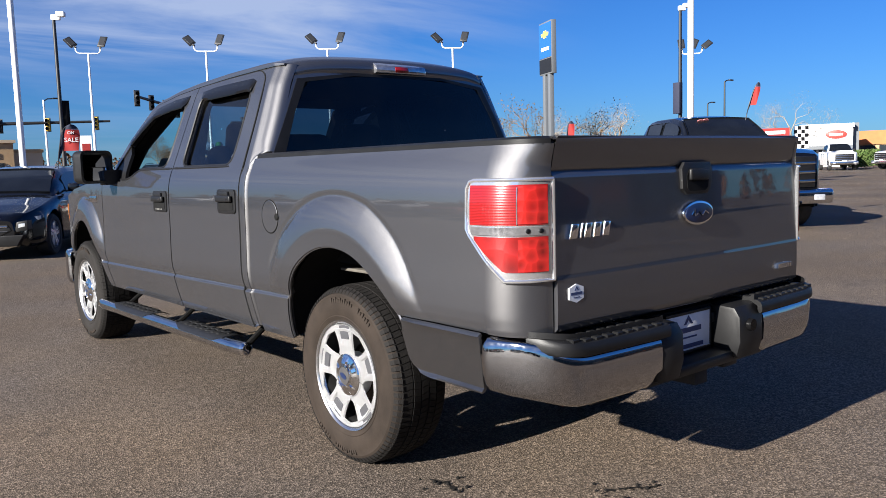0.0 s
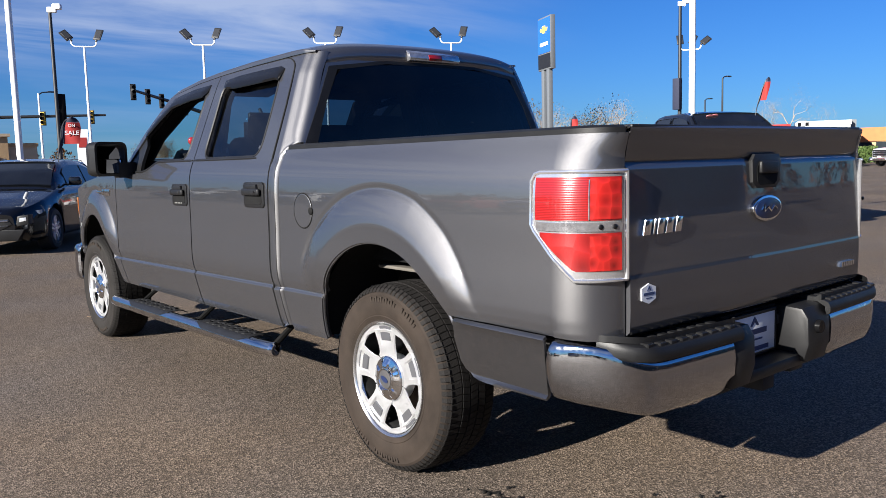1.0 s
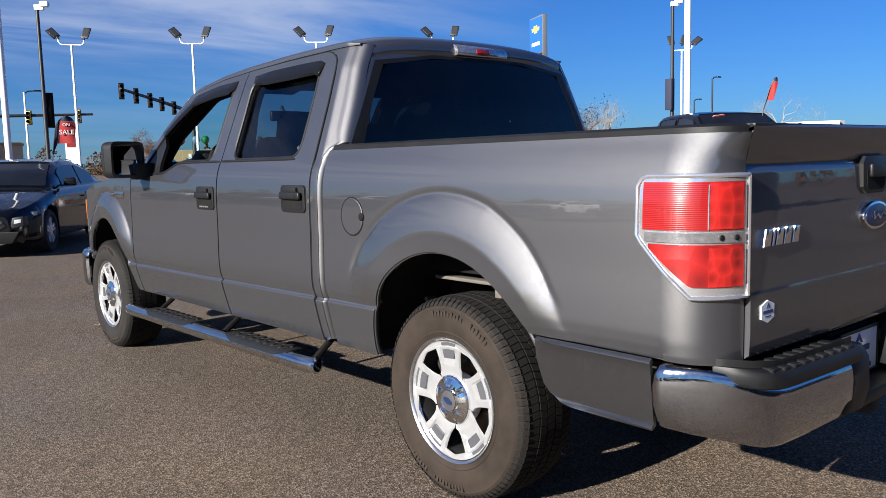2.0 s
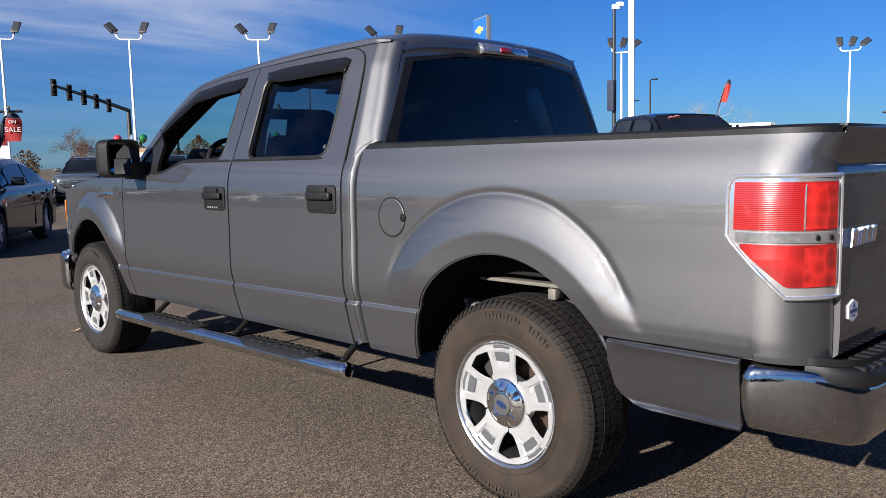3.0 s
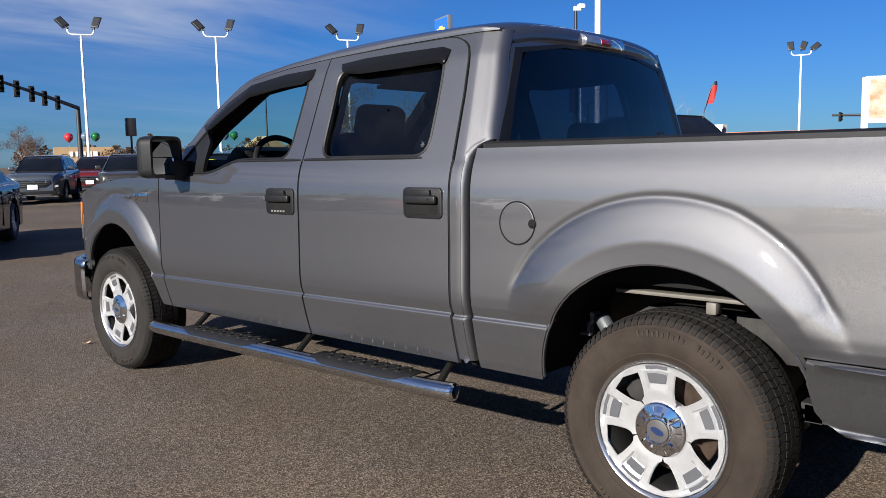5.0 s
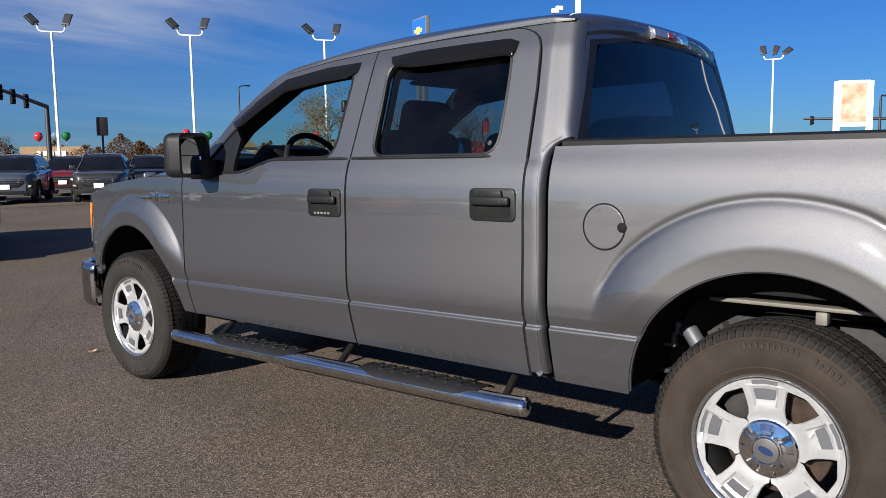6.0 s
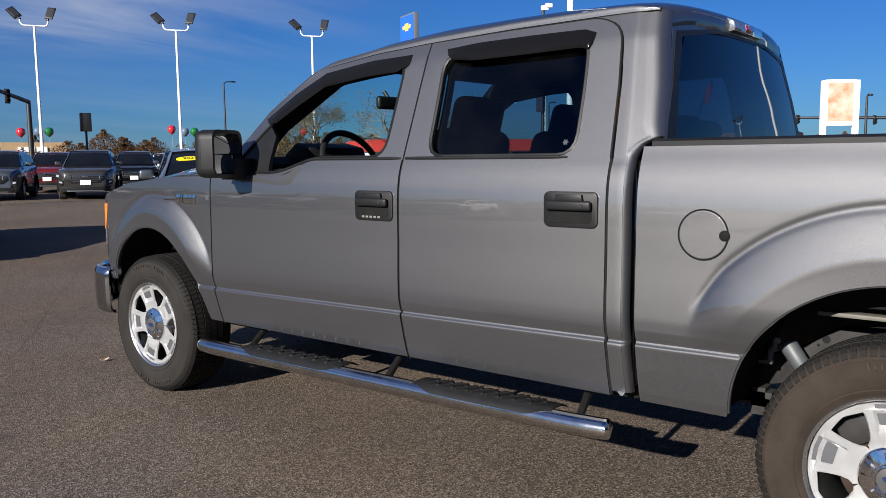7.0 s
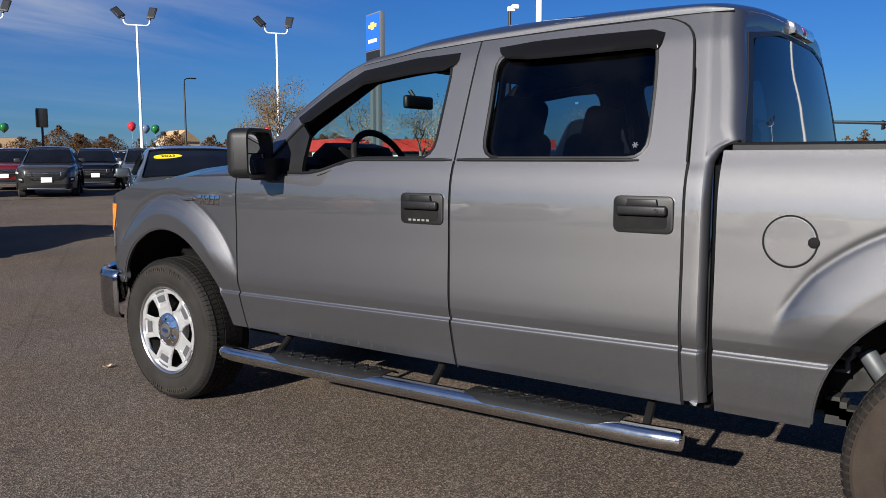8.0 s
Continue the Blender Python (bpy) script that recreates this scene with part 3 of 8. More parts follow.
def crease_up(y):
    """How far the body's lower crease lies above its mean height; it rises towards the rear."""
    return 0.0125 * (0.95 - y) + 0.004


def levels(lo, hi, n, y):
    """Heights from lo to hi with extra rows at the crease, as many for every y."""
    up = crease_up(y)
    base = sorted([0.468 + (hi - 0.468) * k / n for k in range(n + 1)] + [c + up for c in CREASE])
    return [max(lo + 2e-4 * k, b) for k, b in enumerate(base)]


def taper(y):
    """How far the nose draws in towards the front."""
    return 0.055 * smooth01((y - 3.0) / 1.2) + (0.42 * max(0.0, (y - 4.08) / 0.45) ** 2 if y > 4.08 else 0.0)


REAR_C, REAR_R = (-0.015, 0.455), 0.487
FRONT_C, FRONT_R = (3.645, 0.455), 0.480
FL_ANG = [0, 20, 45, 90, 110, 127, 142, 153, 163, 172, 180]
FL_REAR = [0.60, 0.66, 0.69, 0.69, 0.69, 0.67, 0.64, 0.64, 0.68, 0.77, 0.90]
FL_FRONT = [0.56, 0.56, 0.585, 0.645, 0.66, 0.66, 0.655, 0.66, 0.68, 0.72, 0.78]


def flare(y, z):
    out = 0.0
    for (cy, cz), table, r0 in ((REAR_C, FL_REAR, REAR_R), (FRONT_C, FL_FRONT, FRONT_R)):
        dy, dz = y - cy, z - cz
        r = math.hypot(dy, dz)
        if r > 1.0:
            continue
        ang = math.degrees(math.atan2(dz, dy))
        ro = float(np.interp(max(ang, 0), FL_ANG, table))
        x = (ro - r) / max(0.085, ro - r0 - 0.072)
        x = (x + math.sqrt(x * x + 0.004)) / 2
        w = smooth01((x - 0.86) / 0.28)
        k = x * (1.6 - 0.6 * x) * (1 - w) + (1 - 0.35 * (x - 1)) * w
        fade = smooth01((z - 0.65) / 0.20)
        out += (0.034 if cy < 1 else 0.033) * min(1.0, (ro - r0 - 0.02) / 0.17) * k * fade
        out -= (0.0062 if cy < 1 else 0.0080) * math.exp(-((r - ro - 0.010) / 0.0125) ** 2) * fade * smooth01((z - 0.78) / 0.10)
    return out


def body(y, z, off=0.0):
    zz = z - crease_up(y) * math.exp(-((z - 0.67) / 0.12) ** 2)
    return side_x(zz) - taper(y) + flare(y, z) + off


def arch(y, c, r):
    """Height of the wheel opening's edge above y, or 0 outside it."""
    d = (y - c[0]) / r
    return c[1] + r * math.sqrt(1 - d * d) if abs(d) < 1 else 0.0


# plan of the bed's side and rear corner: straight along the side, then round to the tailgate
CORNER = 0.155
S_END = 0.767 + 0.945 + CORNER * math.pi / 2


def bed_at(s, z, off=0.0):
    """s runs from the bed's front edge back along the side and round the rear corner."""
    y = 0.767 - s
    if y > -0.945:
        return Vector((body(y, z, off), y, z))
    a = (s - 1.712) / CORNER
    drop = side_x(z) - 0.94
    lip = 0.016 * smooth01((z - 1.25) / 0.08)
    return Vector((0.94 - CORNER + (CORNER + off + drop) * math.cos(a), -0.945 - (CORNER + off + lip) * math.sin(a), z))


def s_of(y):
    return 0.767 - y


def rounded(pts, cuts):
    """Five points for every corner of a closed outline, rounded off where a cut is given (one for all, or one for each)."""
    out = []
    n = len(pts)
    for i, v in enumerate(pts):
        cut = cuts[i] if isinstance(cuts, list) else cuts
        ends = []
        for w in (pts[i - 1], pts[(i + 1) % n]):
            d = math.hypot(w[0] - v[0], w[1] - v[1])
            f = min((cut or 0.055) / d, 0.45)
            ends.append((v[0] + (w[0] - v[0]) * f, v[1] + (w[1] - v[1]) * f))
        A, B = ends
        for w in (0.0, 0.25, 0.5, 0.75, 1.0):
            if cut:
                p, q, r = (1 - w) ** 2, 2 * w * (1 - w), w * w
                out.append((A[0] * p + v[0] * q + B[0] * r, A[1] * p + v[1] * q + B[1] * r))
            else:
                e, k = (A, 1 - 2 * w) if w < 0.5 else (B, 2 * w - 1)
                out.append((v[0] + (e[0] - v[0]) * k, v[1] + (e[1] - v[1]) * k))
    return out


def cab_rear(z):
    """How far back the cab reaches at height z: above the bed rail it overhangs the bed."""
    return float(np.interp(z, [0.46, 1.285, 1.312, 1.337, 1.358, 1.54, 1.70, 1.80, 1.86], [0.80, 0.80, 0.79, 0.772, 0.726, 0.748, 0.776, 0.790, 0.795]))


def cab_fold(z):
    """Where the cab's rear quarter turns in behind the rear door."""
    return float(np.interp(z, [0.46, 1.264, 1.45, 1.635, 1.80], [0.823, 0.823, 0.842, 0.866, 0.885]))


def edge_round(z):
    """Radius of the cab's rear corner."""
    return float(np.interp(z, [1.34, 1.40], [0.034, 0.058]))


def door_edge(z):
    """Rear edge of the rear door, rounded over at its top."""
    return float(np.interp(z, [0.46, 1.285, 1.54, 1.60, 1.66, 1.70, 1.745, 1.775, 1.79], [0.880, 0.881, 0.902, 0.910, 0.918, 0.926, 0.948, 0.990, 1.10]))


for sg in (-1, 1):
    fl = sg < 0

    def P(h, y, z):
        return Vector((sg * h, y, z))

    # front wing
    bm = bmesh.new()
    ys = sorted(set([round(v, 4) for v in lin(3.058, 4.32, 160)] + [round(FRONT_C[0] + FRONT_R * math.cos(radians(a)), 4) for a in (3, 8, 172, 177)]))

    def wing_vs(y):
        lo = arch(y, FRONT_C, FRONT_R)
        lo = max(lo, 0.46) if y < FRONT_C[0] else max(lo, 0.60)
        hi = float(np.interp(y, [3.05, 3.5, 3.9, 4.15, 4.32], [1.215, 1.205, 1.165, 1.10, 1.03]))
        return levels(lo, hi, 96, y)

    grid(bm, lambda y, z: P(body(y, z), y, z), ys, wing_vs, 0.03, flip=fl)
    wing = part("front_wing", bm, M_PAINT, truck)
    bm = bmesh.new()   # rolled lip of the wheel opening
    tube(bm, [P(body(y, z) - 0.012, y, z) for y, z in [(FRONT_C[0] + FRONT_R * math.cos(radians(a)), FRONT_C[1] + FRONT_R * math.sin(radians(a))) for a in lin(18, 178, 34)]], 0.010, 6)
    part("arch_lip", bm, M_PAINT, wing)

    # doors below the glass
    for nm, y0, y1 in (("front_door", 1.808, 3.0485), ("rear_door", 0.880, 1.7965)):
        bm = bmesh.new()

        def door_top(y):
            return 1.288 if y < 2.32 else 1.288 - 0.068 * smooth01((y - 2.32) / 0.22)

        grid(bm, lambda y, z: P(body(y, z), y, z), lin(y0, y1, 34), lambda y: levels(0.455, door_top(y), 40, y), 0.035, flip=fl)
        door = part(nm, bm, M_PAINT, truck)
        # upper frame round the glass
        if nm == "front_door":
            outer = [(3.045, 1.215), (2.74, 1.500), (2.43, 1.705), (2.10, 1.748), (1.806, 1.768), (1.806, 1.54), (1.806, 1.288), (2.32, 1.288), (2.56, 1.215)]
            inner = [(2.94, 1.235), (2.69, 1.465), (2.39, 1.655), (2.10, 1.690), (1.912, 1.700), (1.912, 1.54), (1.912, 1.300), (2.33, 1.300), (2.56, 1.232)]
        else:
            outer = [(1.798, 1.288), (1.798, 1.54), (1.798, 1.768), (1.40, 1.782), (1.02, 1.788), (0.930, 1.738), (0.903, 1.54), (0.882, 1.288), (1.30, 1.288)]
            inner = [(1.680, 1.300), (1.692, 1.54), (1.708, 1.705), (1.40, 1.718), (1.09, 1.722), (1.050, 1.700), (1.032, 1.54), (1.020, 1.300), (1.30, 1.300)]
        outer, inner = rounded(outer, [0, 0, 0, 0, 0.05, 0.06, 0, 0, 0] if nm == "rear_door" else 0), rounded(inner, 0.075)
        bm = bmesh.new()

        def glassy(y, z, off=0.0):
            h = float(np.interp(z, [1.20, 1.285, 1.70, 1.80], [0.922, 0.905, 0.742, 0.690])) + off
            h -= 0.02 * smooth01((y - 2.5) / 0.6)
            return P(h, y, z)

        frame_ring(bm, glassy, outer, inner, 1, 4, 0.03, flip=fl)
        part("window_frame", bm, M_PAINT, door)
        # black tubes round the door: its rubber line, and shade put into the gaps
        bm = bmesh.new()
        if nm == "front_door":
            tube(bm, [glassy(a, b, -0.006) for a, b in outer[:25]], 0.0045, 6)
            tube(bm, [P(body(3.054, z) - 0.008, 3.054, z) for z in lin(0.46, 1.21, 24)], 0.0055, 6)
        else:
            tube(bm, [glassy(a, b, -0.005) for a, b in outer[12:38]], 0.0055, 6)
            tube(bm, [P(body(0.877, z) - 0.008, door_edge(z) - 0.004, z) for z in lin(0.47, 1.285, 26)], 0.0058, 6)
            tube(bm, [P(body(1.802, z) - 0.009, 1.802, z) for z in lin(0.46, 1.285, 26)] + [glassy(1.802, z, -0.009) for z in lin(1.30, 1.765, 10)], 0.006, 6)
        part("door_seal", bm, M_MATT, door)
        # black seal along the glass
        bm = bmesh.new()
        tube(bm, [glassy(a, b, -0.004) for a, b in inner + inner[:1]], 0.008, 6)
        part("window_seal", bm, M_BLACK, door)
        # dark inner frame of the door
        cy_, cz_ = sum(a for a, b in inner) / len(inner), sum(b for a, b in inner) / len(inner)
        shr = [(cy_ + (a - cy_) * 0.955, cz_ + (b - cz_) * (0.90 if b > cz_ else 1.0)) for a, b in inner]
        bm = bmesh.new()
        frame_ring(bm, lambda a, b: glassy(a, b, -0.040), inner, shr, 1, 1, 0.03, flip=fl)
        part("inner_frame", bm, M_MATT, door)
        bm = bmesh.new()
        strip = lin(1.815, 2.60, 18) if nm == "front_door" else lin(1.045, 1.79, 14)
        tube(bm, [P(0.9015, y, 1.293 if y < 2.32 else 1.293 - 0.068 * smooth01((y - 2.32) / 0.22)) for y in strip], [0.004] + [0.0075] * (len(strip) - 2) + [0.006], 8)
        part("waist_strip", bm, M_BLACK, door)
        if nm == "rear_door":
            bm = bmesh.new()
            frame_ring(bm, lambda a, b: glassy(a, b, -0.022), inner, [(1.33 + (a - 1.33) * 0.02, 1.50 + (b - 1.50) * 0.02) for a, b in inner], 1, 3, 0.0, flip=fl)
            pane = part("window_pane", bm, M_G_TINT, door, "dark tinted window glass")
            if sg < 0:
                bm = bmesh.new()   # small star-shaped sticker in the lower corner
                for q in range(3):
                    box(bm, (-0.001, -0.011, -0.0018), (0.001, 0.011, 0.0018), 0, 1, Matrix.Translation(glassy(1.075, 1.345, -0.018)) @ Matrix.Rotation(radians(20), 4, "Y") @ Matrix.Rotation(radians(60 * q), 4, "X"))
                part("window_sticker", bm, M_ALLOYGREY, pane)
            vpts = ([(1.685, 1.690), (1.55, 1.675), (1.30, 1.678), (1.08, 1.683), (1.035, 1.672)], [(1.705, 1.735), (1.55, 1.748), (1.30, 1.752), (1.08, 1.752), (1.030, 1.735)])
        else:
            if sg > 0:
                bm = bmesh.new()
                frame_ring(bm, lambda a, b: glassy(a, b, -0.022), inner, [(2.33 + (a - 2.33) * 0.02, 1.45 + (b - 1.45) * 0.02) for a, b in inner], 1, 3, 0.0, flip=fl)
                part("window_pane", bm, M_G_CLEAR, door, "clear window glass")
            vpts = ([(2.69, 1.440), (2.53, 1.535), (2.37, 1.620), (2.12, 1.650), (1.885, 1.660)], [(2.735, 1.485), (2.56, 1.600), (2.39, 1.685), (2.12, 1.720), (1.890, 1.728)])
        bm = bmesh.new()   # wind deflector: a bulged dark strip over the top of the window, rounded at its ends

        def visor(u, w):
            end = math.sqrt(min(1.0, min(u, 1 - u) / 0.07))
            w = 1 - (1 - w) * (0.45 + 0.55 * end)
            lo_, hi_ = [tuple(float(np.interp(u * 4, range(5), [q[c] for q in row])) for c in (0, 1)) for row in vpts]
            off = 0.003 + end * float(np.interp(w, [0, 0.10, 0.5, 1.0], [0.006, 0.013, 0.012, 0.0]))
            return glassy(lo_[0] + (hi_[0] - lo_[0]) * w, lo_[1] + (hi_[1] - lo_[1]) * w, off)

        grid(bm, visor, [0, 0.01, 0.025, 0.045, 0.07] + lin(0.10, 0.90, 19) + [0.93, 0.955, 0.975, 0.99, 1], lin(0, 1, 7), 0.006, flip=not fl)
        bmesh.ops.recalc_face_normals(bm, faces=bm.faces[:])
        part("wind_deflector", bm, M_GLOSSBLACK, door, "smoked plastic wind deflector")
        # handle: dished black plate with a bar
        hy, hz = (1.934, 1.100) if nm == "front_door" else (1.010, 1.113)
        bm = bmesh.new()
        r, w2, h2 = 0.022, 0.105, 0.062
        ol = []
        for cx, cz, a0 in ((w2 - r, h2 - r, 0), (-w2 + r, h2 - r, 90), (-w2 + r, -h2 + r, 180), (w2 - r, -h2 + r, 270)):
            ol += [(hy + cx + r * math.cos(radians(a0 + k * 22.5)), hz + cz + r * math.sin(radians(a0 + k * 22.5))) for k in range(5)]
        hx = body(hy, hz)
        prism(bm, ol, "x", sg * (hx - 0.01), sg * (hx + 0.008), 0.004)
        plate = part("handle_plate", bm, M_BLACK, door)
        # shade of the handle's hollow, laid on as a matt black patch
        bm = bmesh.new()
        prism(bm, [(hy + (a - hy) * 0.80, hz - 0.008 + (b - hz) * 0.60) for a, b in ol], "x", sg * (hx + 0.001), sg * (hx + 0.0095), 0.0)
        part("handle_recess", bm, M_MATT, plate)
        bm = bmesh.new()   # raised brow over the grip
        prism(bm, [(hy - 0.055, hz + 0.030), (hy + 0.055, hz + 0.030), (hy + 0.050, hz + 0.052), (hy - 0.050, hz + 0.052)], "x", sg * (hx + 0.004), sg * (hx + 0.022), 0.004)
        part("handle_brow", bm, M_BLACK, plate)
        bm = bmesh.new()
        box(bm, (min(sg * (hx + 0.012), sg * (hx + 0.030)), hy - 0.088, hz - 0.002), (max(sg * (hx + 0.012), sg * (hx + 0.030)), hy + 0.088, hz + 0.032), 0.010, 3)
        part("door_handle", bm, M_BLACK, plate)
        bm = bmesh.new()
        lk = Matrix.Translation((sg * (hx + 0.031), hy - 0.055, hz + 0.016)) @ Matrix.Rotation(radians(90), 4, "Y")
        bmesh.ops.create_cone(bm, cap_ends=True, segments=16, radius1=0.007, radius2=0.007, depth=0.004, matrix=lk)
        part("lock", bm, M_STEEL, plate)
        if nm == "front_door":
            bm = bmesh.new()
            for k in range(5):
                box(bm, (sg * hx + sg * 0.009 - 0.001, hy + 0.055 - k * 0.022 - 0.007, hz - 0.050), (sg * hx + sg * 0.009 + 0.002, hy + 0.055 - k * 0.022 + 0.007, hz - 0.042), 0)
            part("keypad", bm, M_GALV, plate)
        # inner trim
        bm = bmesh.new()
        box(bm, (min(sg * 0.80, sg * 0.86), y0 + 0.02, 0.50), (max(sg * 0.80, sg * 0.86), y1 - 0.02, 1.25), 0.02)
        part("door_trim", bm, M_TRIM, door)

    # sill under the doors and the cab's rear corner
    bm = bmesh.new()
    box(bm, (min(sg * 0.70, sg * 0.815), 0.80, 0.442), (max(sg * 0.70, sg * 0.815), 3.05, 0.50), 0.02)
    part("sill", bm, M_MATT, truck)
    bm = bmesh.new()

    def corner_row(z):
        # plan of the quarter panel at one height: tucked edge behind the door, flat, fold, turned-in flank, rounded edge
        e, yf, yb, rr = door_edge(z), cab_fold(z), cab_rear(z), edge_round(z)
        h = float(np.interp(z, PROF_Z[:-2] + [1.285, 1.70, 1.80, 1.84], PROF_X[:-2] + [0.903, 0.742, 0.690, 0.645])) - 0.003
        ext = 0.12 * smooth01((z - 1.60) / 0.04)
        ya = yb + rr
        turn = 0.38 * max(0.0, yf - ya)
        pts = [(h - 0.014, e - 0.003 + ext), (h - 0.011, e - 0.006), (h, e - 0.010), (h, (e - 0.010 + yf) / 2), (h, yf + 0.004), (h - 0.001, yf - 0.004)]
        pts += [(h - 0.001 - (turn - 0.001) * w, yf - 0.004 + (ya - yf + 0.004) * w) for w in (0.25, 0.5, 0.75, 1.0)]
        pts += [(h - turn - rr + rr * math.cos(radians(a)), ya - rr * math.sin(radians(a))) for a in (15, 30, 45, 60, 75, 90)]
        return pts

    def corner_pt(k, z):
        h, y = corner_row(z)[k]
        return P(h, y, z)

    zs_c = [c + 0.004 for c in CREASE] + lin(0.486, 0.63, 6) + lin(0.74, 1.27, 22) + lin(1.285, 1.365, 14) + lin(1.39, 1.798, 28)
    grid(bm, corner_pt, list(range(16)), sorted(zs_c), 0.02, flip=not fl)
    part("cab_corner", bm, M_PAINT, truck)
    # bed side with the wheel opening
    bm = bmesh.new()
    ss = sorted(set([round(v, 4) for v in lin(0.0, 1.712, 230)] + [round(v, 4) for v in lin(1.712, S_END, 12)] + [round(s_of(REAR_C[0] + REAR_R * math.cos(radians(a))), 4) for a in (2, 6, 174, 178)]))

    def bed_vs(s):
        y = 0.767 - s
        lo = arch(y, REAR_C, REAR_R)
        base = 0.468 if y > REAR_C[0] else float(np.interp(s, [1.2, 1.712, S_END], [0.703, 0.700, 0.692]))
        lo = max(lo, base)
        return levels(lo, 1.325, 130, y)

    grid(bm, lambda s, z: Vector((sg * bed_at(s, z).x, *bed_at(s, z).yz)), ss, bed_vs, 0.03, flip=not fl)
    bed_side = part("bed_side", bm, M_PAINT, truck)
    bm = bmesh.new()
    tube(bm, [P(body(y, z) - 0.012, y, z) for y, z in [(REAR_C[0] + REAR_R * math.cos(radians(a)), REAR_C[1] + REAR_R * math.sin(radians(a))) for a in lin(3, 170, 38)]], 0.0065, 6)
    part("arch_lip", bm, M_PAINT, bed_side)
    # grey lower panel behind the wheel
    bm = bmesh.new()
    lo_s, hi_s = s_of(REAR_C[0] - 0.455), s_of(-0.915)

    def low_vs(s):
        y = 0.767 - s
        top = 0.699
        lo = max(arch(y, REAR_C, REAR_R), float(np.interp(y, [-0.93, -0.62, -0.56, -0.50, -0.46], [0.488, 0.492, 0.500, 0.530, 0.60])))
        lo = min(lo, top - 0.01)
        return [lo + (top - lo) * k for k in (0, 0.03, 0.055, 0.08, 0.11, 0.2, 0.4, 0.6, 0.8, 0.9, 0.94, 0.97, 1)]

    def low_pt(s, z):
        y = 0.767 - s
        h = float(np.interp(z, [0.484, 0.490, 0.496, 0.506, 0.520, 0.675, 0.690, 0.701], [0.926, 0.934, 0.935, 0.924, 0.927, 0.943, 0.948, 0.930]))
        return P(h, y, z)

    grid(bm, low_pt, lin(lo_s, hi_s - 0.008, 20), low_vs, 0.012, flip=not fl)
    part("lower_panel", bm, M_LOWPAINT, bed_side)
    # rail cap along the top of the bed
    bm = bmesh.new()
    cap = [(0.0, -0.004), (0.0, 0.016), (-0.012, 0.024), (-0.075, 0.026), (-0.085, 0.0)]
    Rg = []
    for s in lin(0.028, S_END - 0.02, 50):
        p = bed_at(s, 1.325)
        q = bed_at(s, 1.325, -0.08)
        d = (q - p).normalized()
        Rg.append([bm.verts.new((sg * (p.x - d.x * a), p.y - d.y * a, 1.325 + b)) for a, b in cap])
    for A, B in zip(Rg, Rg[1:]):
        for k in range(4):
            q = (A[k], B[k], B[k + 1], A[k + 1])
            bm.faces.new(q if sg > 0 else q[::-1])
    bmesh.ops.recalc_face_normals(bm, faces=bm.faces[:])
    part("rail_cap", bm, M_BLACK, bed_side)
    # inner wall of the bed and the wheel housing
    bm = bmesh.new()
    box(bm, (min(sg * 0.70, sg * 0.74), -1.06, 0.835), (max(sg * 0.70, sg * 0.74), 0.76, 1.325), 0.0)
    part("bed_inner_wall", bm, M_MATT, bed_side)
    for nm, (cy, cz), rr in (("rear_wheel_liner", REAR_C, 0.50), ("front_wheel_liner", FRONT_C, 0.50)):
        bm = bmesh.new()
        grid(bm, lambda a, x: (sg * min(x, body(cy + rr * math.cos(radians(a)), cz + rr * math.sin(radians(a))) - 0.03), cy + rr * math.cos(radians(a)), cz + rr * math.sin(radians(a))), lin(3, 177, 30), [0.915, 0.80, 0.66, 0.52], 0.0)
        part(nm, bm, M_MATT, truck)
    if sg < 0:
        # fuel door
        bm = bmesh.new()
        fy, fz = 0.545, 1.050
        fm = Matrix.Translation((-(body(fy, fz) + 0.002), fy, fz)) @ Matrix.Rotation(radians(-90), 4, "Y") @ Matrix.Rotation(math.atan2(body(fy, fz - 0.06) - body(fy, fz + 0.06), 0.12), 4, "Y") @ Matrix.Diagonal((0.93, 0.93, 1, 1))
        spin(bm, [(0.0, 0.0012), (0.060, 0.0012), (0.0775, 0.0012), (0.0788, 0.0012), (0.0803, 0.0010), (0.0814, 0.0002), (0.0818, -0.004)], 40, fm)
        bmesh.ops.reverse_faces(bm, faces=bm.faces[:])
        flap = part("fuel_flap", bm, M_PAINT, bed_side)
        bm = bmesh.new()
        spin(bm, [(0.0819, -0.004), (0.0822, 0.0006), (0.0864, 0.0006), (0.0870, -0.004)], 40, fm)
        part("flap_gap", bm, M_MATT, flap)
        # flat black dome draws the shade of the flap's finger notch
        bm = bmesh.new()
        bmesh.ops.create_uvsphere(bm, u_segments=14, v_segments=8, radius=0.017, matrix=Matrix.Translation((-(body(fy, fz) + 0.004), fy - 0.068, fz)) @ Matrix.Diagonal((0.35, 1, 1, 1)))
        part("finger_notch", bm, M_MATT, flap)

    # tail lamp: chrome surround wrapped round the corner, red lenses, clear strip
    def lamp_surf(s, z, off):
        p = bed_at(s, z)
        q = bed_at(s, z, off)
        return Vector((sg * q.x, q.y, q.z))

    s0, s1 = s_of(-0.862), S_END + (0.002 if fl else -0.020)

    def lamp_lo(s, inset=0.0):
        return max(0.878 + inset, float(np.interp(s, [s0, s0 + 0.16], [1.045, 0.878 + inset])) + inset * 0.6)

    def lens(nm, m, sa, sb, za, zb, off, deep, label=""):
        bm = bmesh.new()
        def vs(s):
            lo = max(za, lamp_lo(s, 0.022 if za > 0.88 else 0.0))
            lo = min(lo, zb - 0.004)
            return [lo + (zb - lo) * k / 8 for k in range(9)]
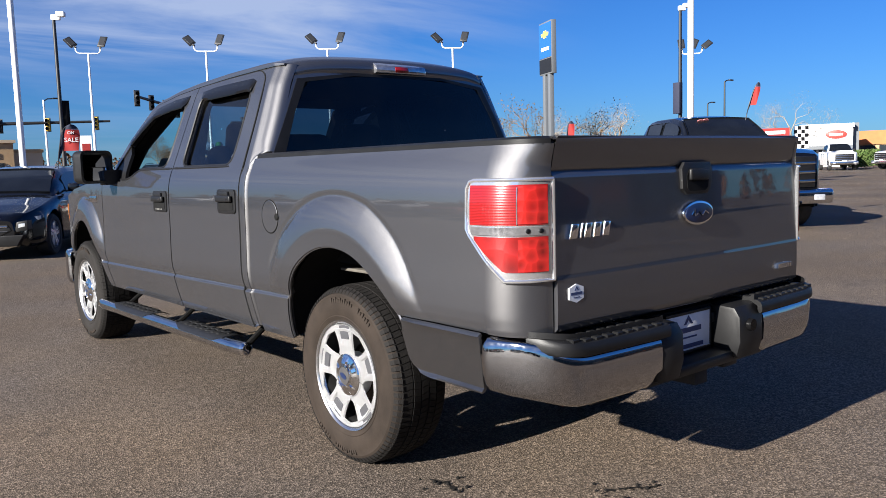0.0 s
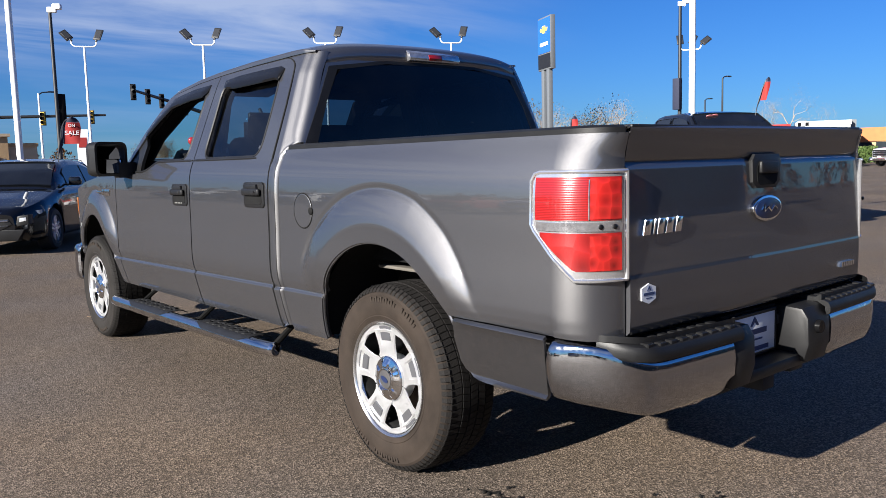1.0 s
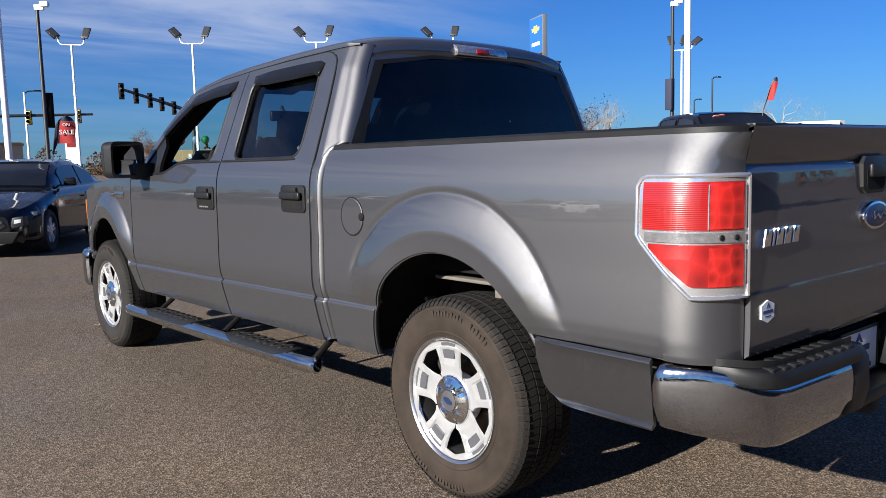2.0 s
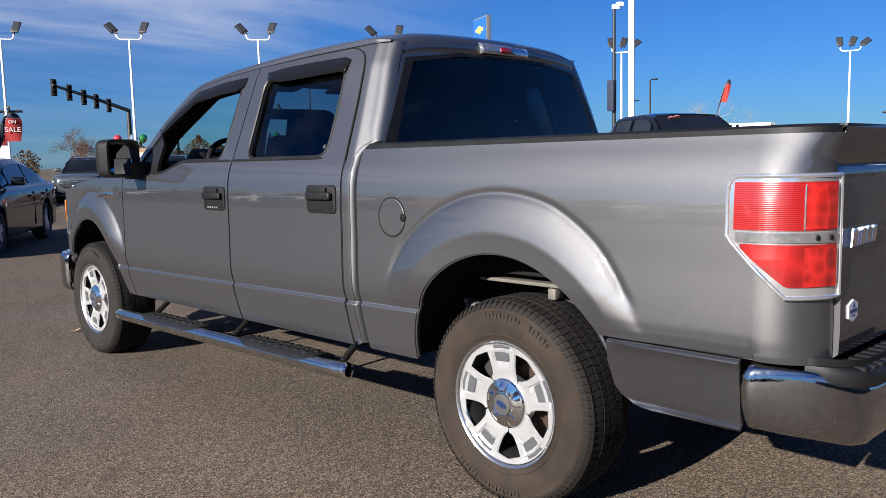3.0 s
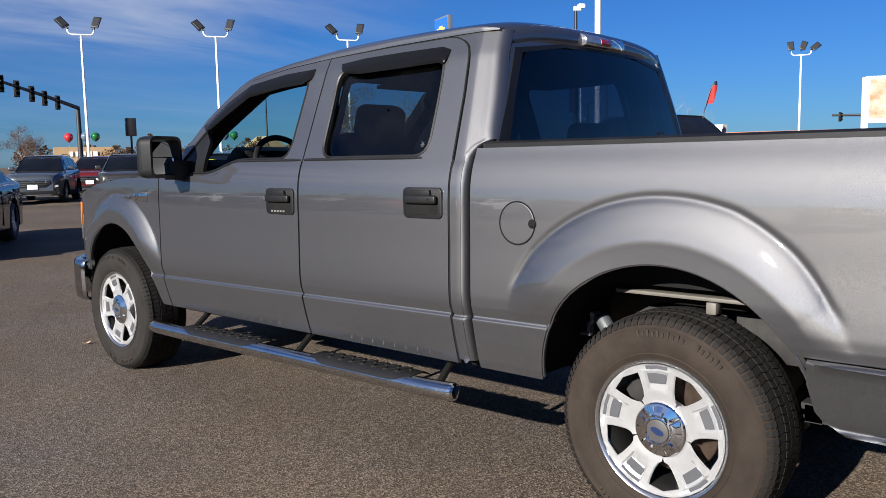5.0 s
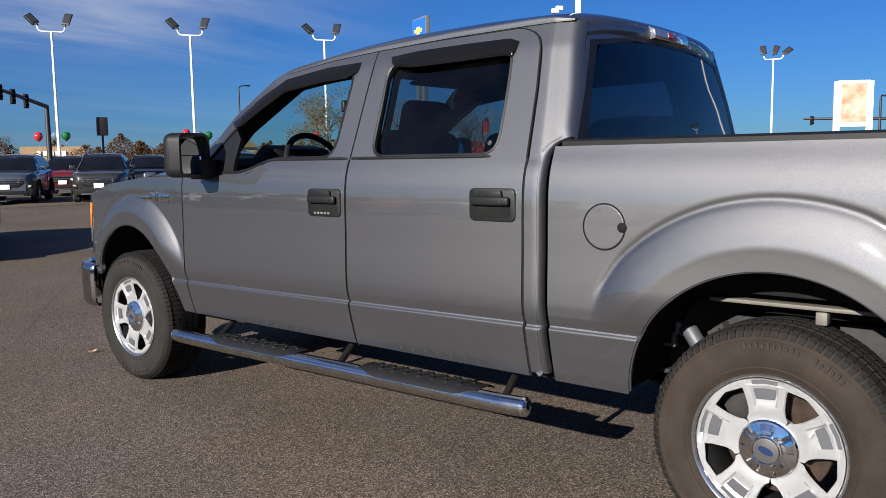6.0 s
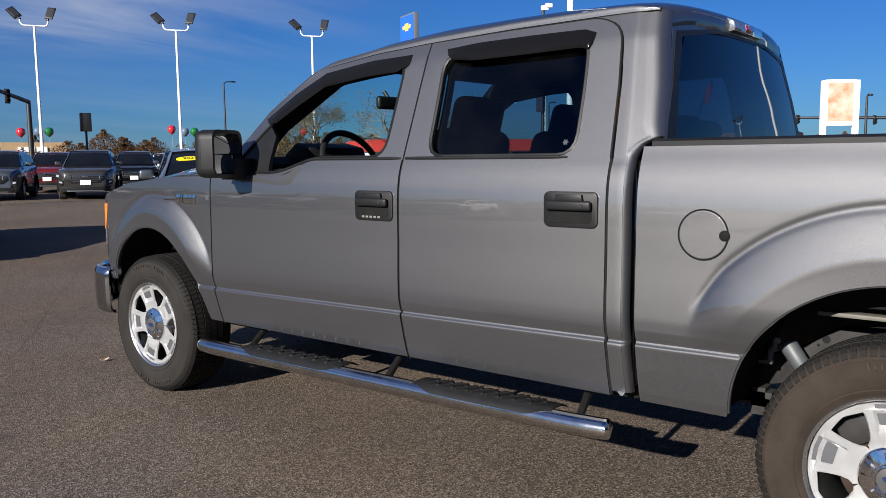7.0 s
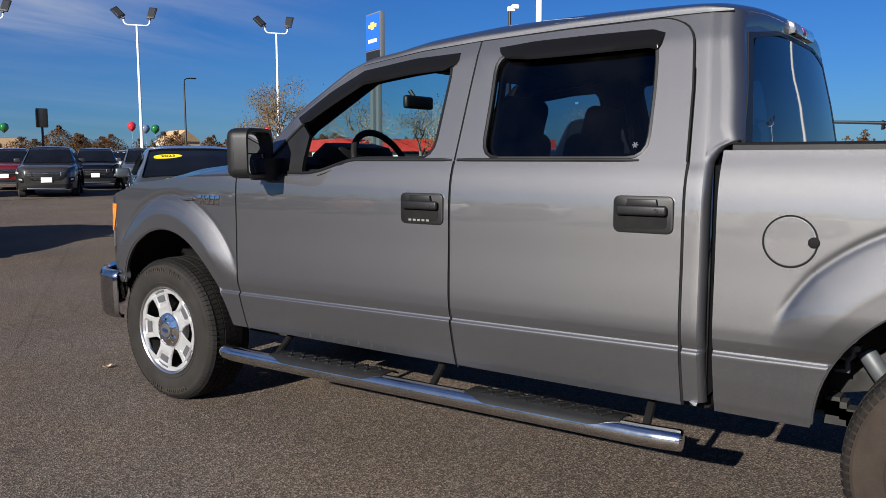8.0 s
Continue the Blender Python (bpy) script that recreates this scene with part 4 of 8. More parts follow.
        grid(bm, lambda s, z: lamp_surf(s, z, off), lin(sa, sb, 22), vs, deep, flip=not fl)
        return part(nm, bm, m, lamp, label)

    bm = bmesh.new()

    def bez_vs(s):
        lo = lamp_lo(s)
        q = min(1.0, (s - s0) / 0.04)
        hi = 1.218 - 0.04 * (1 - math.sqrt(1 - (1 - q) ** 2))
        return [lo + (hi - lo) * k / 10 for k in range(11)]

    grid(bm, lambda s, z: lamp_surf(s, z, 0.012), [s0 + 0.04 * q for q in (0, 0.02, 0.08, 0.2, 0.4, 0.7)] + lin(s0 + 0.04, s1, 24), bez_vs, 0.03, flip=not fl)
    lamp = part("tail_lamp", bm, M_BEZEL, truck, "red tail lamp in a chrome surround")
    e0 = 0.030 if fl else 0.085
    outl = [(s, bez_vs(s)[-1] - 0.006) for s in lin(s1 - 0.007, s0 + 0.02, 16)] + [(s0 + 0.007, 1.185), (s0 + 0.007, 1.05)] + [(s, lamp_lo(s) + 0.006) for s in lin(s0 + 0.02, s1 - 0.007, 16)]
    bm = bmesh.new()
    tube(bm, [lamp_surf(s, z, 0.013) for s, z in outl + outl[:1]], 0.0065, 8)
    part("chrome_border", bm, M_BEZEL, lamp)
    lens("upper_lens", M_RED, s0 + 0.027, s1 - e0, 1.066, 1.196, 0.016, 0.012)
    lens("upper_reflector", M_REDDEEP, s1 - 0.125, s1 - e0 - 0.002, 1.070, 1.192, 0.019, 0.006)
    lens("lower_lens", M_REDLOW, s0 + 0.046, s1 - e0, 0.896, 1.028, 0.016, 0.012)
    lens("lower_reflector", M_REDDEEP, s1 - 0.125, s1 - e0 - 0.002, 0.915, 1.020, 0.019, 0.006)
    lens("clear_strip", M_CLEARLENS, s0 + 0.035, s1 - e0, 1.034, 1.060, 0.019, 0.01, "clear reversing lamp strip")
    bm = bmesh.new()   # highlight at the fold between the lens halves, put in as a bright bar
    tube(bm, [lamp_surf(s1 - 0.127, z, 0.018) for z in lin(1.068, 1.188, 6)], 0.0022, 6)
    part("lens_edge", bm, M_CLEARLENS, lamp)
    for ds in (0.055, 0.095):
        bm = bmesh.new()
        p = lamp_surf(s1 - ds, 1.047, 0.021)
        bmesh.ops.create_uvsphere(bm, u_segments=12, v_segments=8, radius=0.009, matrix=Matrix.Translation(p) @ Matrix.Diagonal((1.2, 0.5, 0.9, 1)))
        part("bulb", bm, M_BLACK, lamp)

    # door mirror
    bm = bmesh.new()
    box(bm, (-1.172 if sg < 0 else 0.955, 2.755, 1.212), (-0.955 if sg < 0 else 1.172, 2.862, 1.432), 0.04, 4)
    for v in bm.verts:
        if v.co.y < 2.80:
            v.co.y = 2.812
    hinge = Matrix.Translation((sg * 1.064, 2.80, 0)) @ Matrix.Rotation(radians(-20) * sg, 4, "Z") @ Matrix.Diagonal((1.13, 1, 1, 1)) @ Matrix.Translation((-sg * 1.064, -2.80, 0))   # turned in towards the driver
    bm.transform(hinge)
    mirror = part("door_mirror", bm, M_BLACK, truck, "large black door mirror")
    bm = bmesh.new()   # rim round the two glasses
    ring_o = rounded([(sg * 1.172, 1.212), (sg * 0.955, 1.212), (sg * 0.955, 1.432), (sg * 1.172, 1.432)], 0.045)
    ring_i = rounded([(sg * 1.158, 1.228), (sg * 0.971, 1.228), (sg * 0.971, 1.416), (sg * 1.158, 1.416)], 0.035)
    frame_ring(bm, lambda a, b: Vector((a, 2.750, b)), ring_o, ring_i, 1, 2, 0.066, flip=not fl)
    bmesh.ops.recalc_face_normals(bm, faces=bm.faces[:])
    bm.transform(hinge)
    part("mirror_bezel", bm, M_BLACK, mirror)
    bm = bmesh.new()
    box(bm, (-0.094, -0.003, -0.046), (0.094, 0.003, 0.046), 0.0, 1, Matrix.Translation((sg * 1.067, 2.790, 1.368)) @ Matrix.Rotation(radians(3) * sg, 4, "Z") @ Matrix.Rotation(radians(-7), 4, "X"))
    bm.transform(hinge)
    part("mirror_glass", bm, M_MIRROR, mirror, smooth=False)
    bm = bmesh.new()
    grid(bm, lambda x, z: (sg * (1.067 + x), 2.788 + 0.05 * x + 0.25 * x * x + 0.12 * z, 1.275 + z), lin(-0.088, 0.088, 13), lin(-0.043, 0.043, 6), 0.004, flip=sg > 0)
    bm.transform(hinge)
    part("wide_mirror_glass", bm, M_MIRROR, mirror)
    bm = bmesh.new()
    prism(bm, [(2.775, 1.20), (2.775, 1.30), (2.86, 1.30), (2.88, 1.20)], "x", sg * 0.86, sg * 1.0, 0.01)
    part("mirror_arm", bm, M_BLACK, mirror)
    bm = bmesh.new()
    def sail(y, w):
        z = 1.226 + (float(np.interp(y, [2.64, 2.70, 2.95], [1.40, 1.452, 1.234])) - 1.226) * w
        return P(float(np.interp(z, [1.20, 1.285, 1.70, 1.80], [0.922, 0.905, 0.742, 0.690])) - 0.006 - 0.02 * smooth01((y - 2.5) / 0.6), y, z)

    grid(bm, sail, [2.64, 2.66, 2.68, 2.70] + lin(2.74, 2.95, 7), lin(0, 1, 6), 0.02, flip=fl)
    part("mirror_sail", bm, M_BLACK, mirror)

    # side step: bent tube with two treads and brackets
    bm = bmesh.new()
    xs = 0.965

    def step_z(y):
        return float(np.interp(y, [0.85, 3.15], [0.367, 0.349]))

    tube(bm, [(sg * (xs - d), y, step_z(y)) for y, d in ((3.168, 0.020), (3.150, 0.014), (3.12, 0.006), (3.05, 0.0), (2.5, 0.0), (1.9, 0.0), (1.4, 0.0), (0.99, 0.0), (0.90, 0.008), (0.862, 0.014))], [0.026, 0.034] + [0.038] * 7 + [0.037], 22)
    step = part("side_step", bm, M_STEEL, truck, "polished steel step tube with black treads")
    bm = bmesh.new()
    tube(bm, [(sg * (xs - 0.014), 0.864, step_z(0.86)), (sg * (xs - 0.015), 0.852, step_z(0.86)), (sg * (xs - 0.016), 0.846, step_z(0.86))], [0.038, 0.036, 0.028], 22)
    part("end_cap", bm, M_CHROME, step)
    for ya, yb in ((2.12, 2.80), (1.06, 1.70)):
        bm = bmesh.new()

        def tread(y, k):
            # k runs from the outer lower edge over the top to the inner edge; the outer edge climbs at both ends
            e = smooth01(min(y - ya, yb - y) / 0.11)
            a = radians(18 + 42 * (1 - e))
            if k < 4:
                b = a + (radians(78) - a) * k / 3
                return (sg * (xs + 0.041 * math.cos(b)), y, step_z(y) + 0.041 * math.sin(b))
            return (sg * (xs - 0.035 * (k - 3)), y, step_z(y) + 0.0405 - (0.018 if k == 6 else 0.0))

        grid(bm, tread, [ya + (yb - ya) * k / 30 for k in range(31)], list(range(7)), 0.004, flip=fl)
        for k in range(15):
            y = ya + 0.07 + (yb - ya - 0.14) * k / 14
            zt = step_z(y) + 0.042
            for row in (0, 1):
                x = xs - 0.012 - 0.045 * row
                box(bm, (-0.020, -0.009, -0.005), (0.020, 0.009, 0.0035), 0.002, 1, Matrix.Translation((sg * x, y, zt)) @ Matrix.Rotation(radians(32 if (k + row) % 2 else -32), 4, "Z"))
        bmesh.ops.recalc_face_normals(bm, faces=bm.faces[:])
        part("step_tread", bm, M_BLACK, step)
    for y in (2.86, 1.93, 1.0):
        bm = bmesh.new()
        tube(bm, [(sg * (xs - 0.02), y, 0.33), (sg * 0.86, y + 0.01, 0.36), (sg * 0.74, y + 0.03, 0.44)], 0.016, 8)
        box(bm, (min(sg * 0.70, sg * 0.80), y - 0.03, 0.45), (max(sg * 0.70, sg * 0.80), y + 0.07, 0.50), 0.006)
        part("step_bracket", bm, M_MATT, step)

# bed floor, front wall and tailgate
bm = bmesh.new()
box(bm, (-0.70, -1.06, 0.825), (0.70, 0.735, 0.845), 0.0)
bed_floor = part("bed_floor", bm, M_MATT, truck)
for k in range(12):
    x = -0.62 + k * 0.113
    bm = bmesh.new()
    box(bm, (x - 0.025, -1.05, 0.846), (x + 0.025, 0.73, 0.858), 0.004, 1)
    part("floor_rib", bm, M_MATT, bed_floor)
bm = bmesh.new()
box(bm, (-0.86, 0.680, 0.55), (0.86, 0.710, 1.325), 0.01)
part("bed_front_wall", bm, M_PAINT, truck)
bm = bmesh.new()
box(bm, (-0.82, 0.640, 1.323), (0.82, 0.705, 1.348), 0.008)
part("front_rail_cap", bm, M_BLACK, truck)

GATE_Z = [0.700, 0.715, 0.78, 0.868, 0.880, 0.886, 0.894, 1.05, 1.15, 1.222, 1.230, 1.236, 1.242, 1.250, 1.30, 1.328, 1.340, 1.347]
GATE_Y = [1.080, 1.098, 1.103, 1.105, 1.105, 1.1035, 1.103, 1.102, 1.101, 1.101, 1.096, 1.091, 1.096, 1.100, 1.110, 1.119, 1.120, 1.110]


def gate_pt(x, z, off=0.0):
    bow = 0.014 * (x / 0.785) ** 2 - (0.035 * (1.05 - z) if z < 1.235 else -0.0065)
    return Vector((x, -float(np.interp(z, GATE_Z, GATE_Y)) + bow - off, z))


bm = bmesh.new()
zs = sorted(set(GATE_Z + [round(v, 3) for v in lin(0.73, 1.21, 14)]))
grid(bm, gate_pt, [-0.783, -0.7815, -0.779, -0.775] + lin(-0.765, 0.785, 28) + [0.795, 0.799, 0.8015, 0.803], zs, 0.045)
tailgate = part("tailgate", bm, M_PAINT, truck, "closed tailgate with a top spoiler lip", sharp=50)
bm = bmesh.new()
box(bm, (-0.775, -1.10, 1.338), (0.775, -1.03, 1.350), 0.005)
part("tailgate_cap", bm, M_BLACK, tailgate)
bm = bmesh.new()
box(bm, (-0.775, -1.060, 0.71), (0.775, -1.035, 1.335), 0.0)
part("tailgate_inner", bm, M_MATT, tailgate)
bm = bmesh.new()   # handle bezel
ol = [(-0.098 + 0.03, 1.128), (0.098 - 0.03, 1.128), (0.096, 1.150), (0.102, 1.226), (0.085, 1.250), (-0.085, 1.250), (-0.102, 1.226), (-0.096, 1.150)]
prism(bm, ol, "y", -1.110, -1.08, 0.006)
gate_handle = part("gate_handle", bm, M_BLACK, tailgate, "black plastic tailgate handle")
# shade inside the grip, laid on as a matt black plate
bm = bmesh.new()
prism(bm, [(a * 0.72, 1.178 + (b - 1.19) * 0.62) for a, b in ol], "y", -1.1115, -1.10, 0.0)
part("handle_recess", bm, M_MATT, gate_handle)
bm = bmesh.new()
box(bm, (-0.060, -1.124, 1.180), (0.060, -1.106, 1.226), 0.008, 3)
part("pull", bm, M_BLACK, gate_handle)


def ellipse(a, b, n=32):
    return [(a * math.cos(2 * math.pi * k / n), b * math.sin(2 * math.pi * k / n)) for k in range(n)]


bm = bmesh.new()   # oval emblem
prism(bm, [(x, 1.055 + z) for x, z in ellipse(0.100, 0.047)], "y", -1.116, -1.095, 0.004)
emblem = part("oval_emblem", bm, M_CHROME, tailgate, "blue oval emblem with a chrome rim")
bm = bmesh.new()
prism(bm, [(x, 1.055 + z) for x, z in ellipse(0.090, 0.038)], "y", -1.1185, -1.110, 0.002)
part("emblem_field", bm, M_BLUE, emblem)
bm = bmesh.new()
tube(bm, [(-0.055, -1.1195, 1.05), (-0.035, -1.1195, 1.072), (-0.03, -1.1195, 1.045), (-0.005, -1.1195, 1.06), (0.015, -1.1195, 1.045), (0.035, -1.1195, 1.062), (0.058, -1.1195, 1.050)], 0.0035, 6)
part("emblem_swirl", bm, M_CHROME, emblem)
bm = bmesh.new()   # model badge as a row of plain slanted bars
for x0, wd in ((-0.728, 0.038), (-0.678, 0.010), (-0.656, 0.034), (-0.610, 0.036), (-0.560, 0.034)):
    prism(bm, [(x0, 1.010), (x0 + wd, 1.010), (x0 + wd + 0.012, 1.058), (x0 + 0.012, 1.058)], "y", -1.1045, -1.088, 0.002)
model_badge = part("model_badge", bm, M_CHROME, tailgate, "chrome badge bars")
bm = bmesh.new()
for k in range(7):
    prism(bm, [(0.610 + k * 0.017, 0.775), (0.622 + k * 0.017, 0.775), (0.625 + k * 0.017, 0.795), (0.613 + k * 0.017, 0.795)], "y", -1.1130, -1.085, 0.0)
part("trim_badge", bm, M_CHROME, tailgate)
bm = bmesh.new()   # six-sided dealer sticker
prism(bm, [(-0.733, 0.808), (-0.697, 0.795), (-0.661, 0.808), (-0.661, 0.846), (-0.697, 0.859), (-0.733, 0.846)], "y", -1.1038, -1.088, 0.0)
sticker = part("dealer_sticker", bm, M_STICKER, tailgate, "white six-sided sticker with a dark peak")
bm = bmesh.new()
prism(bm, [(-0.708, 0.836), (-0.697, 0.853), (-0.686, 0.836), (-0.691, 0.836), (-0.697, 0.845), (-0.703, 0.836)], "y", -1.1045, -1.094, 0.0)
box(bm, (-0.725, -1.1045, 0.822), (-0.669, -1.094, 0.831), 0)
box(bm, (-0.713, -1.1045, 0.812), (-0.681, -1.094, 0.815), 0)
part("sticker_print", bm, M_NAVY, sticker)

# the gate stands a little proud of the bed's corners
for ob in [tailgate] + list(tailgate.children_recursive):
    ob.data.transform(Matrix.Translation((0.004, -0.018, 0)))

# rear bumper


def bump_plan(x):
    """How far back the bumper's face lies at x."""
    a = abs(x)
    return 1.215 - 0.030 * (a / 0.9) ** 2 - (0.0 if a < 0.74 else 0.27 * ((a - 0.74) / 0.208) ** 2.4)


bm = bmesh.new()
box(bm, (-0.40, -1.180, 0.445), (0.40, -1.02, 0.495), 0.015)
for x0, x1 in ((-0.78, -0.28), (0.22, 0.78)):
    box(bm, (x0, -1.13, 0.47), (x1, -0.98, 0.62), 0.02)
box(bm, (-0.84, -0.99, 0.49), (0.84, -0.94, 0.66), 0.02)
box(bm, (-0.60, -1.10, 0.41), (0.60, -0.93, 0.48), 0.02)
rear_bumper = part("rear_bumper", bm, M_BLACK, truck, "chrome rear bumper with black step pads")
for sg in (-1, 1):
    bm = bmesh.new()
    us = lin(0.345, 0.935, 44) + [0.939, 0.942, 0.944, 0.9455, 0.9467, 0.9475, 0.948]
    vz = [0.452, 0.460, 0.475, 0.52, 0.58, 0.612, 0.628, 0.640, 0.644]
    vo = [-0.040, -0.020, -0.009, 0.003, 0.006, 0.002, -0.004, -0.014, -0.035]

    def chrome_pt(u, k):
        d = bump_plan(u) - bump_plan(0.948)
        w = min(1.0, d / 0.14)
        y = -bump_plan(u) - vo[k] * w
        inn = vo[k] * (1 - w)
        e = smooth01((u - 0.345) / 0.05)
        end = smooth01((u - 0.70) / 0.24)
        zz = vz[k] + (0.030 * (1 - e) if k < 3 else 0) + 0.046 * end
        if d < 0.028:   # the end's corners are rounded and turn in
            mid = 0.548 + 0.046 * end
            cut = 0.028 - math.sqrt(max(0.0, 0.028 ** 2 - (0.028 - d) ** 2))
            zz = mid + (zz - mid) * (1 - cut / 0.096)
            return (sg * (u + inn - 0.014 * (1 - d / 0.028) ** 2), y, zz)
        return (sg * (u + inn), y, zz)

    grid(bm, chrome_pt, us, list(range(9)), 0.02, flip=sg < 0)
    part("bumper_face", bm, M_BUMPER, rear_bumper, "dented chrome bumper face", sharp=60)
    bm = bmesh.new()   # ribbed black step pad
    pad_prof = [(0.002, 0.630), (0.012, 0.634), (0.016, 0.644), (0.015, 0.662), (0.008, 0.676), (-0.006, 0.683), (-0.03, 0.685)]

    def pad_pt(u, k):
        up = 0.012 * smooth01((u - 0.70) / 0.20)
        fade = math.sqrt(max(0.0, 1 - max(0.0, (u - 0.80) / 0.075) ** 2)) if u > 0.80 else 1.0
        yo = -bump_plan(u)
        if k < 7:
            o, z = pad_prof[k]
            return (sg * u, yo - o * fade + 0.03 * (1 - fade), z + up)
        w = (k - 6) / 4
        yi = min(-1.045, yo + 0.02)
        return (sg * u, yo + 0.03 + (yi - yo - 0.03) * w, 0.685 + up)

    grid(bm, pad_pt, lin(0.31, 0.875, 38), list(range(11)), 0.02, flip=sg < 0)
    pad = part("step_pad", bm, M_BLACK, rear_bumper)
    for k in range(9):
        x = 0.36 + k * 0.052
        bm = bmesh.new()
        up = 0.012 * smooth01((x - 0.70) / 0.20)
        box(bm, (min(sg * (x - 0.017), sg * (x + 0.017)), -bump_plan(x) - 0.003, 0.668 + up), (max(sg * (x - 0.017), sg * (x + 0.017)), -1.05, 0.6895 + up), 0.003, 1)
        part("pad_rib", bm, M_BLACK, pad)
    bm = bmesh.new()   # dark shoulder between step pad and plate recess
    prism(bm, [(-1.195, 0.462), (-1.214, 0.53), (-1.210, 0.63), (-1.185, 0.668), (-1.05, 0.678), (-1.05, 0.462)], "x", sg * 0.205 if sg < 0 else 0.172, sg * 0.350, 0.014)
    part("bumper_shoulder", bm, M_BLACK, rear_bumper)
    if sg > 0:
        bm = bmesh.new()
        bmesh.ops.create_cone(bm, cap_ends=True, segments=20, radius1=0.027, radius2=0.024, depth=0.022, matrix=Matrix.Translation((0.244, -1.217, 0.594)) @ Matrix.Rotation(radians(90), 4, "X"))
        part("hole_plug", bm, M_GLOSSBLACK, rear_bumper)
bm = bmesh.new()
box(bm, (-0.27, -1.075, 0.475), (0.21, -1.03, 0.675), 0.0)
part("plate_recess", bm, M_MATT, rear_bumper)
bm = bmesh.new()
box(bm, (-0.152, -1.090, 0.507), (0.152, -1.078, 0.661), 0.004)
plate = part("licence_plate", bm, M_STICKER, rear_bumper, "white paper dealer plate in a dark frame")
bm = bmesh.new()
for a, b in (((-0.157, 0.500), (0.157, 0.512)), ((-0.157, 0.655), (0.157, 0.668)), ((-0.157, 0.500), (-0.148, 0.668)), ((0.148, 0.500), (0.157, 0.668))):
    box(bm, (a[0], -1.094, a[1]), (b[0], -1.082, b[1]), 0.002, 1)
part("plate_frame", bm, M_BLACK, plate)
bm = bmesh.new()
prism(bm, [(-0.030, 0.615), (0.0, 0.650), (0.030, 0.615), (0.016, 0.615), (0.0, 0.633), (-0.016, 0.615)], "y", -1.0925, -1.087, 0)
box(bm, (-0.085, -1.0925, 0.583), (0.085, -1.087, 0.603), 0)
box(bm, (-0.055, -1.0925, 0.560), (0.055, -1.087, 0.566), 0)
box(bm, (-0.100, -1.0925, 0.520), (0.100, -1.087, 0.536), 0)
part("plate_print", bm, M_NAVY, plate)
for x in (-0.168, 0.168):   # plate lamps beside the recess
    bm = bmesh.new()
    box(bm, (x - 0.012, -1.10, 0.60), (x + 0.012, -1.06, 0.64), 0.006)
    part("plate_lamp", bm, M_BLACK, rear_bumper)
bm = bmesh.new()   # hitch receiver
box(bm, (-0.042, -1.15, 0.385), (0.042, -0.85, 0.462), 0.006)
box(bm, (-0.45, -1.02, 0.385), (0.45, -0.95, 0.455), 0.01)
for x in (-0.46, 0.40):
    box(bm, (x, -1.02, 0.385), (x + 0.06, -0.70, 0.56), 0.006)
hitch = part("hitch_receiver", bm, M_FRAME, truck)
bm = bmesh.new()
box(bm, (0.14, -1.16, 0.425), (0.24, -1.08, 0.465), 0.006)
part("trailer_plug", bm, M_BLACK, hitch)

# roof and glass
def turn_in(y):
    """How far the roof's edge draws in towards the rear corner."""
    return 0.23 * max(0.0, 0.885 - y) + 0.012 * smooth01((0.815 - y) / 0.04)


ROOF = [(0.792, 1.76, 1.718), (0.787, 1.783, 1.744), (0.786, 1.8, 1.764), (0.791, 1.817, 1.78), (0.804, 1.832, 1.793), (0.83, 1.846, 1.803), (0.87, 1.859, 1.81), (0.91, 1.87, 1.815), (0.98, 1.878, 1.819), (1.05, 1.882, 1.819), (1.15, 1.886, 1.817), (1.3, 1.89, 1.8145), (1.5, 1.889, 1.81), (1.8, 1.884, 1.798), (2.0, 1.869, 1.784), (2.15, 1.855, 1.77), (2.25, 1.834, 1.757), (2.32, 1.814, 1.747), (2.36, 1.805, 1.742)]


def roof_pt(u, k):
    """u from -1 to 1 across, k the station from the rear edge forwards."""
    y, zc, ze = ROOF[k]
    a = abs(u)
    h = 0.668 * u * (1.0 if y < 2.1 else 1 + 0.02 * (y - 2.1)) - math.copysign(turn_in(y), u) * a ** 3
    z = zc - (zc - ze) * (0.35 * a ** 2 + 0.65 * a ** 6)
    yy = y - 0.040 * (1 - a ** 2.2) * min(1.0, max(0.0, (1.2 - y) / 0.3))
    if y > 2.1:
        yy += 0.05 * (1 - a ** 2) * (y - 2.1) / 0.26
    return (h, yy, z)


